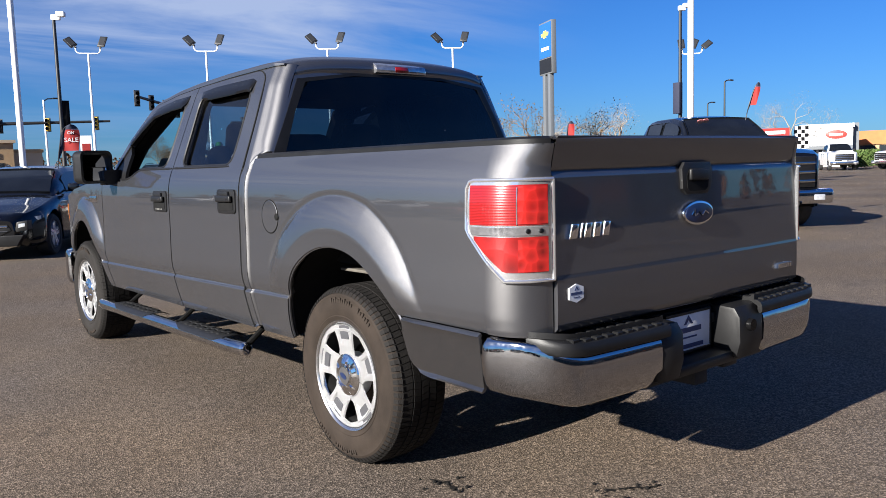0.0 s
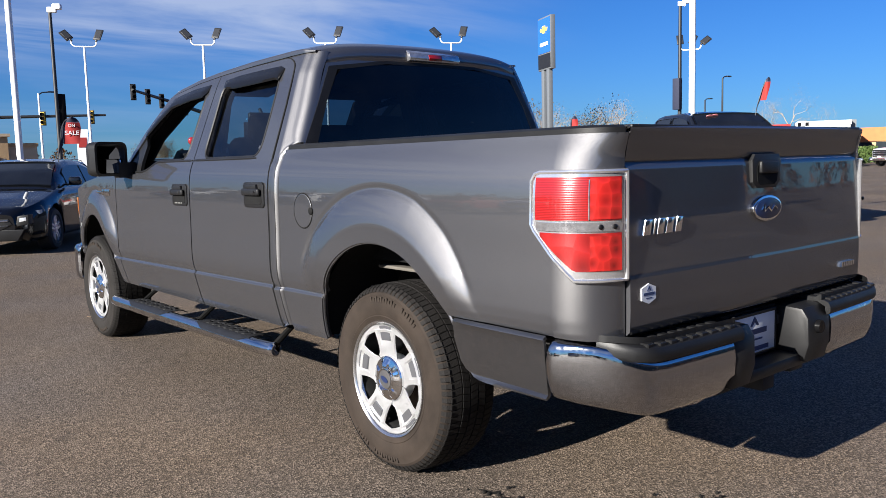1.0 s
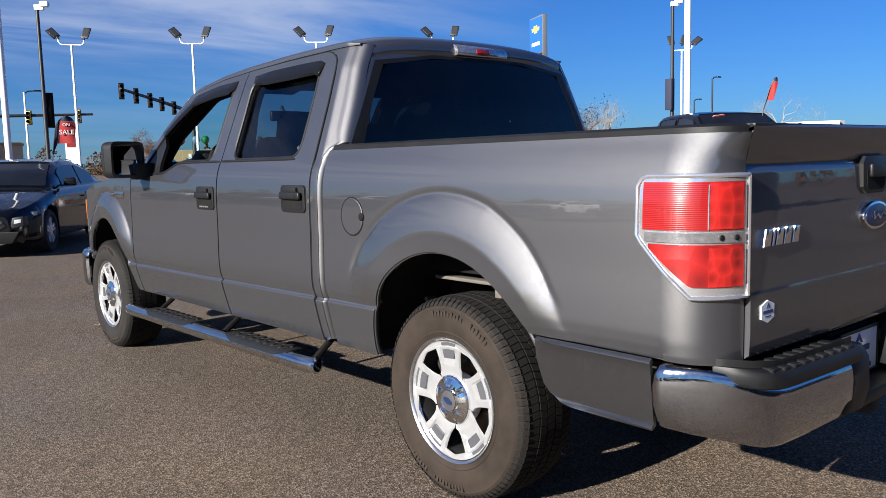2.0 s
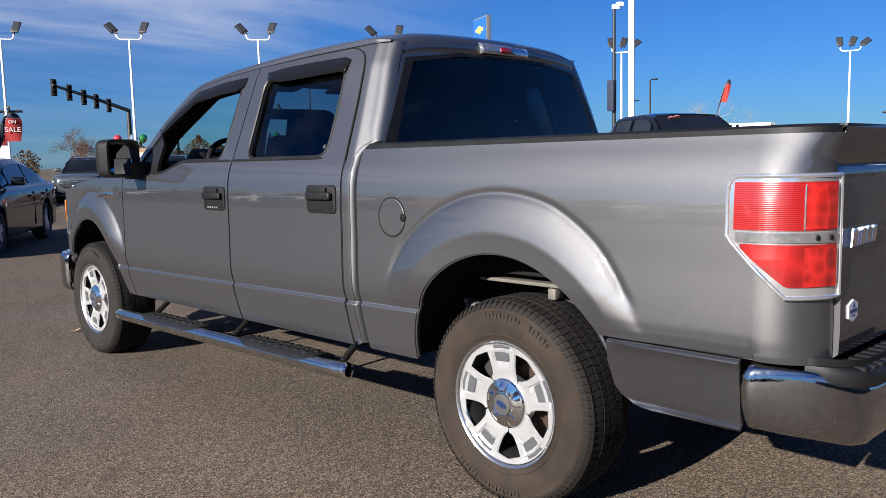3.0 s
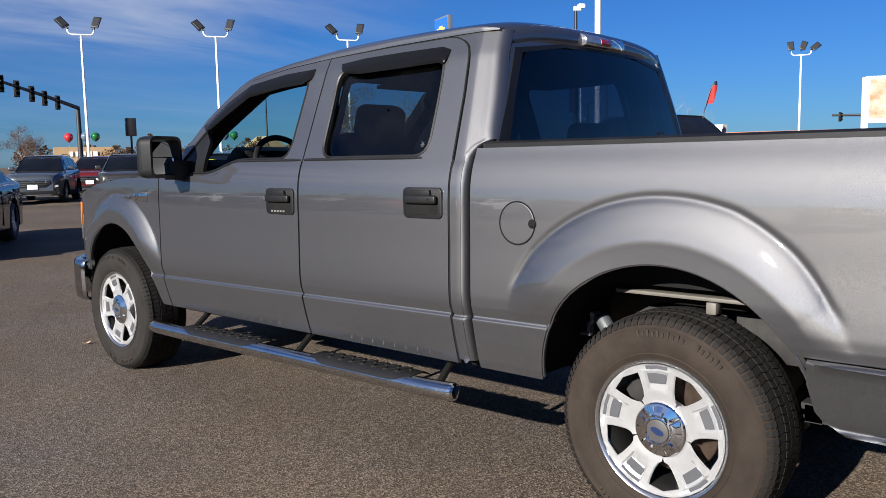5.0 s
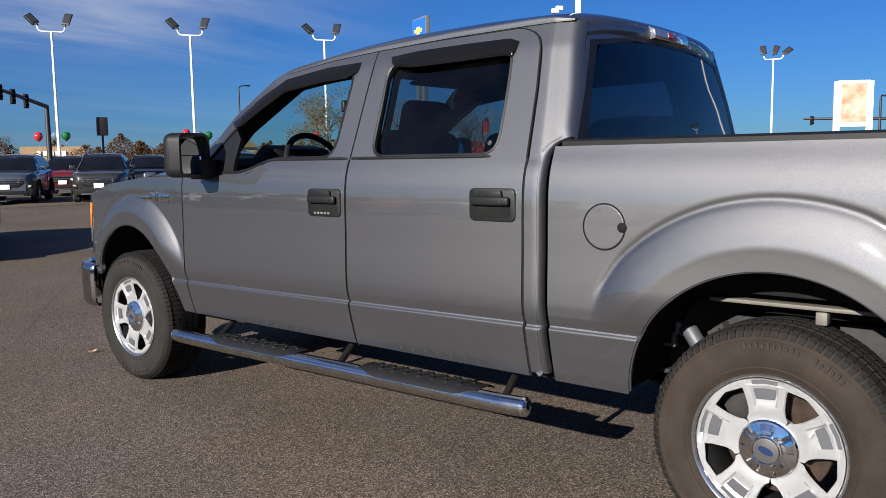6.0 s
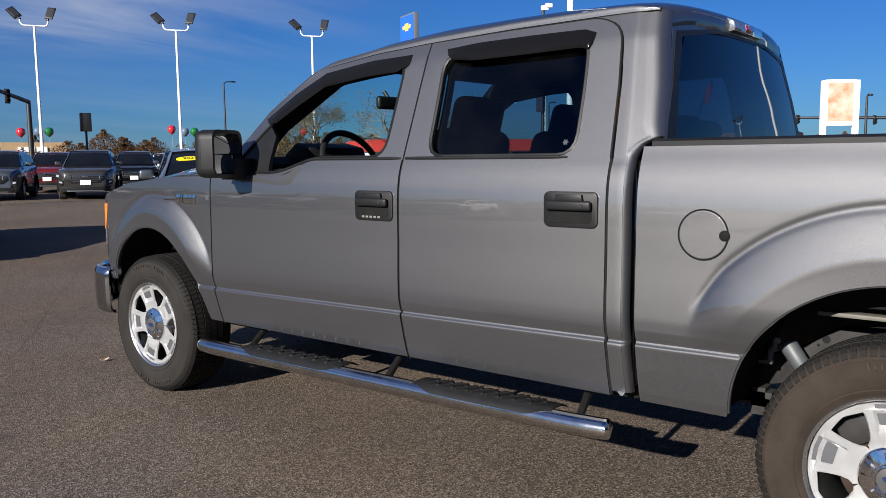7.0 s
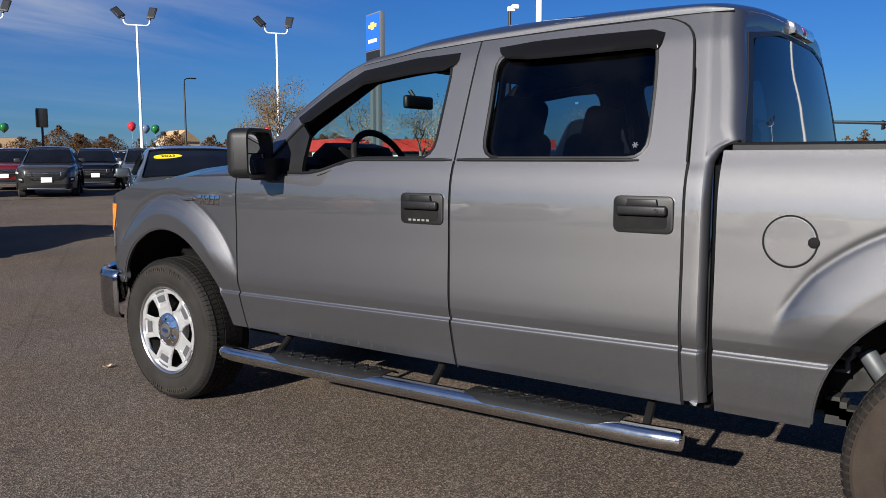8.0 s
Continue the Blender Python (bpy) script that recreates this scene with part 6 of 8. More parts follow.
        part("spoke", bm, M_ALLOY, rim, sharp=30)
        bm = bmesh.new()
        prism(bm, [(0.156, -0.028), (0.2235, -0.042), (0.2235, 0.042), (0.156, 0.028)], "z", 0.020, 0.0312, 0.0, mm)
        part("spoke_pocket", bm, M_ALLOYGREY, rim)
    bm = bmesh.new()
    spin(bm, [(0.0, 0.016), (0.091, 0.018), (0.094, 0.010), (0.094, -0.03)], 42, m)
    part("hub", bm, M_ALLOY, rim)
    bm = bmesh.new()   # chrome cap with five raised wedges round a grey centre
    n = 80
    def wedge(r, z, k):
        a = 2 * math.pi * k / n
        lift = 0.007 * (1 if math.cos(5 * a) > 0.25 else 0) * (1 if 0.05 < r < 0.078 else 0)
        return m @ Vector((r * math.cos(a), r * math.sin(a), z + lift))
    rings = [[bm.verts.new(wedge(r, z, k)) for k in range(n)] for r, z in ((0.093, 0.018), (0.092, 0.032), (0.087, 0.037), (0.080, 0.039), (0.066, 0.043), (0.054, 0.046), (0.049, 0.047), (0.047, 0.052), (0.043, 0.053), (0.040, 0.050), (0.002, 0.051))]
    for A, B in zip(rings, rings[1:]):
        for k in range(n):
            bm.faces.new((A[k], A[(k + 1) % n], B[(k + 1) % n], B[k]))
    part("centre_cap", bm, M_CHROME, rim, sharp=25)
    bm = bmesh.new()
    spin(bm, [(0.0, 0.0535), (0.034, 0.053), (0.0385, 0.0515)], 32, m)
    part("cap_disc", bm, M_CLAD, rim)
    bm = bmesh.new()
    prism(bm, ellipse(0.024, 0.011), "z", 0.052, 0.0555, 0.0, m @ Matrix.Rotation(radians(70), 4, "Z"))
    part("cap_emblem", bm, M_BLUE, rim)
    bm = bmesh.new()
    tube(bm, [m @ Vector((0.205 * math.cos(3.5), 0.205 * math.sin(3.5), 0.0)), m @ Vector((0.190 * math.cos(3.5), 0.190 * math.sin(3.5), 0.035))], 0.006, 8)
    part("valve", bm, M_BLACK, rim)
    bm = bmesh.new()
    spin(bm, [(0.07, -0.06), (0.165, -0.06), (0.168, -0.065), (0.168, -0.085), (0.07, -0.085)], 40, m)
    part("brake_disc", bm, M_RUST, rim)
    bm = bmesh.new()
    box(bm, (0.10, -0.09, -0.11), (0.19, 0.09, -0.035), 0.02, 2, m @ Matrix.Rotation(0.6, 4, "Z"))
    part("brake_caliper", bm, M_FRAME, rim)
    return rim


OUT = 0.862
for sg in (-1, 1):
    for y in (0.0, 3.683):
        wm = Matrix.Translation((sg * OUT, y, 0.380)) @ Matrix.Rotation(radians(90) * sg, 4, "Y") @ Matrix.Rotation(0.25 if y > 1 else 0.0, 4, "Z")
        build_wheel(truck, wm, M_FRONTWALL if y > 1 else M_SIDEWALL)

# ---- other vehicles on the lot ----
M_CARGLASS = mat("dark_car_glass", (0.006, 0.007, 0.009), 0.05, spec=0.4, vary=0.3, vscale=2)
M_TYRE = mat("far_tyre", (0.02, 0.02, 0.02), 0.8, vary=0.3)
M_LAMPGLASS = mat("head_lamp_glass", (0.55, 0.57, 0.6), 0.12, 0.4, coat=1.0, vary=0.3, vscale=20)
M_PLATE = mat("white_plate", (0.7, 0.7, 0.68), 0.5, vary=0.05)
PAINTS = {
    "black": car_paint("black_paint", (0.003, 0.0033, 0.0045), rough=0.3, metal=0.0),
    "silver": car_paint("silver_grey_paint", (0.075, 0.085, 0.10), rough=0.35, metal=0.6),
    "brown": car_paint("brown_grey_paint", (0.040, 0.037, 0.032), rough=0.35, metal=0.5),
    "red": car_paint("dark_red_paint", (0.12, 0.008, 0.008), rough=0.3, metal=0.3),
    "white": car_paint("white_car_paint", (0.72, 0.72, 0.72), flake=0.02, rough=0.35, metal=0.0),
    "slate": car_paint("slate_blue_paint", (0.045, 0.052, 0.065), rough=0.35, metal=0.5),
    "cream": car_paint("cream_car_paint", (0.62, 0.58, 0.50), flake=0.02, rough=0.35, metal=0.0),
}
# length, width, wheelbase, front axle behind the nose, tyre radius, lower edge, upper body line (y from nose back, z),
# greenhouse line (y, z), half-width at waist and at roof as shares of the width
KINDS = {
    "sedan": dict(L=4.92, W=1.85, wb=2.83, fo=0.98, r=0.335, low=0.20,
                  belt=[(0, 0.62), (0.12, 0.70), (0.6, 0.82), (1.35, 0.97), (2.2, 0.99), (3.9, 1.02), (4.6, 1.03), (4.85, 0.96), (4.92, 0.80)],
                  roof=[(1.25, 0.95), (1.75, 1.24), (2.15, 1.41), (2.6, 1.455), (3.1, 1.45), (3.6, 1.36), (4.1, 1.17), (4.45, 1.01)], win=[(1.95, 2.95), (3.02, 3.85)]),
    "suv": dict(L=4.65, W=1.84, wb=2.72, fo=0.92, r=0.355, low=0.24,
                belt=[(0, 0.82), (0.06, 0.94), (0.3, 1.01), (1.2, 1.08), (2.0, 1.10), (3.9, 1.14), (4.5, 1.15), (4.62, 1.05), (4.65, 0.8)],
                roof=[(1.1, 1.02), (1.55, 1.32), (1.95, 1.56), (2.4, 1.64), (3.2, 1.66), (4.0, 1.61), (4.3, 1.45), (4.55, 1.16)], win=[(1.85, 2.75), (2.82, 3.6), (3.66, 4.15)]),
    "pickup": dict(L=5.95, W=2.03, wb=3.75, fo=0.97, r=0.41, low=0.36,
                   belt=[(0, 1.05), (0.08, 1.28), (0.5, 1.36), (1.4, 1.42), (1.7, 1.43), (3.9, 1.45), (4.0, 1.43), (5.85, 1.43), (5.95, 1.40)],
                   roof=[(1.45, 1.40), (1.95, 1.80), (2.25, 1.99), (2.7, 2.06), (3.5, 2.06), (3.85, 2.02), (3.98, 1.80), (4.02, 1.45)], win=[(2.1, 2.9), (2.98, 3.7)]),
}


def car(name, kind, paint, label, nose, heading, group="", plate=True, category="car", sticker=None):
    """A parked vehicle: nose at a point of the ground, heading (x, y) the way it faces."""
    k = KINDS[kind]
    a = math.atan2(heading[1], heading[0]) - math.pi / 2
    root = thing(name, label, category, group, Matrix.Translation((nose[0], nose[1], 0)) @ Matrix.Rotation(a, 4, "Z"))
    L, hw, low, r = k["L"], k["W"] / 2, k["low"], k["r"]
    by, bz = zip(*k["belt"]); ry, rz = zip(*k["roof"])
    axles = (k["fo"], k["fo"] + k["wb"])
    M = PAINTS[paint]

    def width(y):
        e = 0.30 * hw * max(0, 1 - y / 0.75) ** 2.4 + 0.22 * hw * max(0, 1 - (L - y) / 0.6) ** 2.4
        return hw - e

    def floor_z(y):
        z = low + 0.12 * max(0, 1 - y / 0.25) + 0.15 * max(0, 1 - (L - y) / 0.3)
        for ax in axles:
            d = (y - ax) / (r + 0.055)
            if abs(d) < 1:
                z = max(z, r + (r + 0.055) * math.sqrt(1 - d * d))
        return z

    ys = sorted(set([0, 0.03, 0.08] + [round(v, 3) for v in lin(0.15, L - 0.1, 46)] + [L - 0.04, L] + [round(ax + q * (r + 0.055), 3) for ax in axles for q in (-0.999, -0.9, 0.9, 0.999)]))
    bm = bmesh.new()
    rings = []
    for y in ys:
        w, zb, z0 = width(y), float(np.interp(y, by, bz)), floor_z(y)
        zm = max(z0 + 0.02, min(0.66, zb - 0.16))
        half = [(w * 0.90, z0), (w * 0.985, z0 + min(0.05, (zm - z0) * 0.4)), (w, zm), (w * 0.985, zb - 0.13), (w * 0.965, zb - 0.055), (w * 0.91, zb - 0.008), (w * 0.72, zb + 0.012), (w * 0.38, zb + 0.028), (0, zb + 0.032)]
        half = [(x, max(z, z0)) for x, z in half]
        sec = [(-x, z) for x, z in half] + [(x, z) for x, z in half[-2::-1]]
        rings.append([bm.verts.new((x, -y, z)) for x, z in sec])
    for A, B in zip(rings, rings[1:]):
        for j in range(len(A) - 1):
            bm.faces.new((A[j], A[j + 1], B[j + 1], B[j]))
    bm.faces.new(rings[0]); bm.faces.new(rings[-1][::-1])
    bmesh.ops.recalc_face_normals(bm, faces=bm.faces[:])
    part("body", bm, M, root)
    # underside and wheel wells
    bm = bmesh.new()
    box(bm, (-hw * 0.86, -L + 0.35, low + 0.02), (hw * 0.86, -0.25, max(0.62, low + 0.3)), 0.0)
    part("underbody", bm, M_MATT, root)
    # greenhouse
    def waist(y):
        return width(min(max(y, 0.8), L - 0.7)) * 0.90

    def half_at(y, z):
        zb, zt = float(np.interp(y, by, bz)), float(np.interp(y, ry, rz))
        t = 0 if zt - zb < 0.02 else min(1, max(0, (z - zb) / (max(rz) - zb)))
        return waist(y) * (1 - 0.22 * t)

    bm = bmesh.new()
    gy = [ry[0] + (ry[-1] - ry[0]) * q / 34 for q in range(35)]
    rings = []
    for y in gy:
        zb, zt = float(np.interp(y, by, bz)) - 0.03, float(np.interp(y, ry, rz))
        zt = max(zt, zb + 0.005)
        w1 = half_at(y, zt)
        half = [(half_at(y, zb), zb), (half_at(y, (zb + zt) / 2), (zb + zt) / 2), (w1 - 0.005, zt - min(0.05, (zt - zb) * 0.3)), (w1 - 0.05, zt - 0.008), (w1 * 0.6, zt + 0.018), (0, zt + 0.026)]
        sec = [(-x, z) for x, z in half] + [(x, z) for x, z in half[-2::-1]]
        rings.append([bm.verts.new((x, -y, z)) for x, z in sec])
    for A, B in zip(rings, rings[1:]):
        for j in range(len(A) - 1):
            bm.faces.new((A[j], A[j + 1], B[j + 1], B[j]))
    bmesh.ops.recalc_face_normals(bm, faces=bm.faces[:])
    part("roof", bm, M, root)
    top = max(rz)
    yf = [y for y, z in k["roof"] if z < top - 0.10 and y < 2.5]
    # screens
    for nm, ya, yb in (("windscreen", ry[0] + 0.10, float(np.interp(top - 0.07, rz[:4], ry[:4]))), ("rear_screen", float(np.interp(-(top - 0.10), [-q for q in rz[4:]], ry[4:])), ry[-1] - 0.06)):
        bm = bmesh.new()
        def sc(u, y):
            zt = float(np.interp(y, ry, rz))
            w1 = half_at(y, zt) - 0.07
            x = u * w1
            return (x, -y, zt + 0.030 - 0.022 * abs(u) ** 3)
        grid(bm, sc, lin(-1, 1, 9), lin(ya, yb, 8), 0.02)
        part(nm, bm, M_CARGLASS, root)
    for sg in (-1, 1):
        for ya, yb in k["win"]:
            bm = bmesh.new()
            def sw_(y, q):
                zb = float(np.interp(y, by, bz)) + 0.025
                zt = max(zb + 0.02, min(float(np.interp(y, ry, rz)) - 0.085, top - 0.09))
                z = zb + (zt - zb) * q
                return (sg * (half_at(y, z) + 0.008), -y, z)
            grid(bm, sw_, lin(ya, yb, 8), lin(0, 1, 5), 0.015)
            part("side_window", bm, M_CARGLASS, root)
        # door mirror
        bm = bmesh.new()
        ym = k["win"][0][0] - 0.12
        zm = float(np.interp(ym, by, bz)) + 0.10
        wx = waist(ym)
        box(bm, (min(sg * (wx + 0.06), sg * (wx + 0.26)), -ym - 0.05, zm - 0.07), (max(sg * (wx + 0.06), sg * (wx + 0.26)), -ym + 0.06, zm + 0.07), 0.035, 3)
        box(bm, (min(sg * (wx - 0.02), sg * (wx + 0.1)), -ym - 0.03, zm - 0.07), (max(sg * (wx - 0.02), sg * (wx + 0.1)), -ym + 0.03, zm - 0.04), 0.01)
        part("door_mirror", bm, M_BLACK if kind == "pickup" else M, root)
        # door seams and handles
        for q, (ya, yb) in enumerate(k["win"][:2]):
            bm = bmesh.new()
            yc = yb + 0.035
            zb = float(np.interp(yc, by, bz))
            box(bm, (min(sg * (width(yc) * 0.97), sg * (width(yc) + 0.003)), -yc - 0.006, low + 0.12), (max(sg * (width(yc) * 0.97), sg * (width(yc) + 0.003)), -yc + 0.006, zb - 0.12), 0)
            part("door_seam", bm, M_MATT, root)
            bm = bmesh.new()
            box(bm, (min(sg * (width(yc) - 0.02), sg * (width(yc) + 0.03)), -yb + 0.05, zb - 0.20), (max(sg * (width(yc) - 0.02), sg * (width(yc) + 0.03)), -yb + 0.25, zb - 0.17), 0.01)
            part("door_handle", bm, M_CHROME if kind != "sedan" else M, root)
        # head lamp
        bm = bmesh.new()
        zh = float(np.interp(0.15, by, bz))
        def hl(u, q):
            y = 0.02 + u * (0.42 if kind != "pickup" else 0.14)
            x = width(y) * (0.62 + 0.385 * min(1, u * 1.25)) if u < 0.8 else width(y) * 1.004
            hgt = (0.12 if kind != "pickup" else 0.20) * (1 - 0.55 * u)
            if kind == "suv":
                return (sg * width(y) * (0.64 + 0.37 * min(1, u * 1.25)), -y + 0.035 * (1 - u) + 0.012, zh - 0.27 + 0.09 * u + hgt * q)
            return (sg * x, -y + (0.02 if u < 0.5 else 0.0), zh - (0.17 if kind != "pickup" else 0.32) + 0.08 * u + hgt * q)
        grid(bm, hl, lin(0, 1, 8), lin(0, 1, 4), 0.03)
        part("head_lamp", bm, M_LAMPGLASS, root)
        bm = bmesh.new()
        zt = float(np.interp(L - 0.1, by, bz))
        box(bm, (min(sg * hw * 0.60, sg * hw * 0.86), -L - 0.01, zt - 0.28), (max(sg * hw * 0.60, sg * hw * 0.86), -L + 0.10, zt - 0.10), 0.02)
        part("tail_lamp", bm, M_RED, root)
    # grille, lower intake, bumper strip
    zg = float(np.interp(0.1, by, bz))
    if kind == "pickup":
        bm = bmesh.new()
        box(bm, (-0.66, -0.02, 0.72), (0.66, 0.03, zg - 0.04), 0.03)
        grille = part("grille", bm, M_BLACK, root)
        for q in range(3):
            bm = bmesh.new()
            box(bm, (-0.64, 0.01, 0.80 + q * 0.15), (0.64, 0.055, 0.85 + q * 0.15), 0.012)
            part("grille_bar", bm, M_CHROME, grille)
        bm = bmesh.new()
        box(bm, (-hw * 0.98, -0.24, 0.44), (hw * 0.98, 0.06, 0.69), 0.06, 3)
        part("front_bumper", bm, M_CHROME, root)
        for sg in (-1, 1):
            bm = bmesh.new()
            box(bm, (min(sg * 0.62, sg * 0.82), 0.035, 0.50), (max(sg * 0.62, sg * 0.82), 0.068, 0.60), 0.015)
            part("fog_lamp", bm, M_LAMPGLASS, root)
    else:
        big = kind == "suv"
        gz0, gz1 = (zg - 0.40, zg - 0.13) if big else (zg - 0.30, zg - 0.12)
        bm = bmesh.new()
        prism(bm, [(-hw * 0.60, gz1), (hw * 0.60, gz1), (hw * 0.66, (gz0 + gz1) / 2), (hw * 0.46, gz0), (-hw * 0.46, gz0), (-hw * 0.66, (gz0 + gz1) / 2)], "y", -0.08, 0.015, 0.012)
        grille = part("grille", bm, M_BLACK, root)
        for q in range(4 if big else 2):
            bm = bmesh.new()
            zq = gz1 - 0.035 - q * (0.062 if big else 0.07)
            wq = hw * (0.60 - 0.10 * max(0, q - 1))
            box(bm, (-wq, 0.005, zq - (0.012 if q == 0 else 0.005)), (wq, 0.028, zq + (0.012 if q == 0 else 0.005)), 0.004)
            part("grille_bar", bm, M_CHROME if q == 0 else M_ALLOYGREY, grille)
        bm = bmesh.new()
        prism(bm, [(-hw * 0.84, low + 0.20), (hw * 0.84, low + 0.20), (hw * 0.72, low + 0.03), (-hw * 0.72, low + 0.03)], "y", -0.16, 0.008, 0.012)
        part("lower_intake", bm, M_BLACK, root)
        if big:
            bm = bmesh.new()
            box(bm, (-hw * 0.62, 0.0, low + 0.035), (hw * 0.62, 0.028, low + 0.075), 0.01)
            part("skid_strip", bm, M_ALLOYGREY, root)
            for sg in (-1, 1):
                bm = bmesh.new()   # roof rail
                tube(bm, [(sg * half_at(y, float(np.interp(y, ry, rz))) * 0.90, -y, float(np.interp(y, ry, rz)) + dz) for y, dz in ((2.15, 0.0), (2.3, 0.045), (3.2, 0.055), (3.9, 0.045), (4.05, 0.0))], 0.016, 6)
                part("roof_rail", bm, M_ALLOYGREY, root)
                for ax in axles:   # black arch trim
                    bm = bmesh.new()
                    tube(bm, [(sg * (width(ax + (r + 0.075) * math.cos(radians(a))) + 0.004), -(ax + (r + 0.075) * math.cos(radians(a))), r + (r + 0.075) * math.sin(radians(a))) for a in lin(-12, 192, 16)], 0.030, 6)
                    part("arch_trim", bm, M_MATT, root)
                bm = bmesh.new()   # black sill trim
                box(bm, (min(sg * hw * 0.93, sg * (hw + 0.006)), -(axles[1] - r - 0.06), low - 0.01), (max(sg * hw * 0.93, sg * (hw + 0.006)), -(axles[0] + r + 0.06), low + 0.16), 0.02)
                part("sill_trim", bm, M_MATT, root)
        for sg in (-1, 1):
            bm = bmesh.new()
            prism(bm, [(sg * hw * 0.70, low + 0.24), (sg * hw * 0.90, low + 0.28), (sg * hw * 0.90, low + 0.42), (sg * hw * 0.74, low + 0.40)], "y", -0.22, -0.015, 0.006)
            fog = part("fog_lamp_bay", bm, M_BLACK, root)
            bm = bmesh.new()
            prism(bm, [(sg * hw * 0.76, low + 0.31), (sg * hw * 0.87, low + 0.33), (sg * hw * 0.87, low + 0.38), (sg * hw * 0.77, low + 0.37)], "y", -0.22, -0.008, 0.004)
            part("fog_lamp", bm, M_LAMPGLASS, fog)
    if plate:
        bm = bmesh.new()
        box(bm, (-0.16, 0.0, low + 0.25), (0.16, 0.035, low + 0.41), 0.005)
        part("licence_plate", bm, M_PLATE, root)
    # badge on the nose as a plain bar
    bm = bmesh.new()
    box(bm, (-0.09, 0.01, zg - 0.20), (0.09, 0.035, zg - 0.15), 0.01)
    part("nose_badge", bm, M_CHROME, root)
    if sticker:
        ys_ = float(np.interp(top - 0.17, rz[:4], ry[:4]))
        zs_ = top - 0.17
        slope = math.atan2(rz[2] - rz[1], ry[2] - ry[1])
        sm = Matrix.Translation((0.36, -ys_, zs_ + 0.022)) @ Matrix.Rotation(-slope, 4, "X") @ Matrix.Rotation(radians(186), 4, "Z")
        bm = bmesh.new()
        prism(bm, ellipse(0.20, 0.070), "z", -0.003, 0.010, 0.0, sm)
        st = part("price_sticker", bm, M_YELLOW, root, "yellow oval year sticker on the windscreen")
        bm = text_mesh(sticker, 0.105, 0.002)
        bmesh.ops.transform(bm, matrix=sm @ Matrix.Translation((0, 0, 0.013)), verts=bm.verts[:])
        part("sticker_text", bm, M_INK, st, smooth=False)
    # wheels
    for ax in axles:
        for sg in (-1, 1):
            wm = Matrix.Translation((sg * (hw - 0.125), -ax, r)) @ Matrix.Rotation(radians(90) * sg, 4, "Y")
            bm = bmesh.new()
            rr = r * 0.66
            spin(bm, [(rr, -0.10), (rr + 0.01, -0.11), (r - 0.03, -0.12), (r, -0.09), (r, 0.08), (r - 0.03, 0.115), (rr + 0.02, 0.118), (rr, 0.10)], 32, wm)
            wheel = part("wheel", bm, M_TYRE, root)
            bm = bmesh.new()
            spin(bm, [(rr + 0.005, 0.098), (rr - 0.012, 0.112), (rr - 0.02, 0.06), (rr - 0.04, 0.0), (0, 0.0)], 32, wm)
            part("rim_barrel", bm, M_ALLOYGREY, wheel)
            bm = bmesh.new()
            for q in range(5):
                mm = wm @ Matrix.Rotation(2 * math.pi * q / 5, 4, "Z")
                prism(bm, [(0.02, -0.04), (rr - 0.01, -0.055), (rr - 0.01, -0.015), (0.05, -0.006), (0.05, 0.006), (rr - 0.01, 0.015), (rr - 0.01, 0.055), (0.02, 0.04)], "z", 0.07, 0.10, 0.0, mm)
            spin(bm, [(0.0, 0.108), (0.05, 0.106), (0.055, 0.07)], 16, wm)
            part("spokes", bm, M_ALLOY, wheel)
    return root


M_YELLOW = mat("yellow_vinyl", (0.85, 0.66, 0.01), 0.45, vary=0.05)
M_PINK = mat("pink_marker", (0.75, 0.25, 0.25), 0.6, vary=0.2, vscale=20)
M_INK = mat("black_ink", (0.01, 0.01, 0.01), 0.6)

LOT = "vehicles on the sales lot"


car("sedan", "sedan", "black", "glossy black four-door sedan parked on the lot", (-0.50, 11.06), (-0.537, -0.844), LOT)
HD = (-0.54, -0.84)
car("suv", "suv", "slate", "slate blue compact SUV in the parked row", (4.7, 29.6), HD, LOT)
car("suv", "suv", "silver", "silver grey compact SUV with a white plate", (8.1, 27.45), HD, LOT)
car("suv", "suv", "red", "dark red SUV parked back in the row", (12.3, 32.2), HD, LOT)
car("suv", "suv", "slate", "slate blue SUV behind the red one", (16.2, 36.5), HD, LOT)
car("suv", "suv", "brown", "brown grey compact SUV with a white plate", (10.31, 25.46), HD, LOT)
car("suv", "suv", "black", "black SUV parked behind the brown grey one", (14.9, 30.2), HD, LOT)
car("suv", "suv", "white", "white SUV at the back of the lot", (24.0, 42.0), HD, LOT)
car("suv", "suv", "silver", "silver SUV with a paper on its windscreen", (15.0, 26.9), HD, LOT)
car("sedan", "sedan", "silver", "silver sedan with a yellow windscreen sticker", (3.2, 8.5), HD, LOT, sticker="2023")
car("suv", "suv", "black", "black SUV behind the sedan", (3.3, 25.4), (-0.3, -0.95), LOT)
car("parked_pickup", "pickup", "black", "black heavy-duty pickup truck with chrome grille", (10.25, 4.0), (-0.53, -0.848), LOT, plate=False, category="pickup truck")
pickup = bpy.data.objects["parked_pickup"]
for k, (x, z) in enumerate(((0.36, 1.93), (0.24, 1.945))):   # pink marker writing on the windscreen as plain bars
    bm = bmesh.new()
    prism(bm, ellipse(0.065, 0.045), "z", 0.0, 0.008, 0.0, Matrix.Translation((x, -2.16 - 0.02 * k, z + 0.03)) @ Matrix.Rotation(radians(35), 4, "X"))
    part("windscreen_mark", bm, M_PINK, pickup)
car("white_pickup", "pickup", "white", "white pickup truck far across the lot", (60.2, 25.3), (-0.82, -0.57), LOT, category="pickup truck")
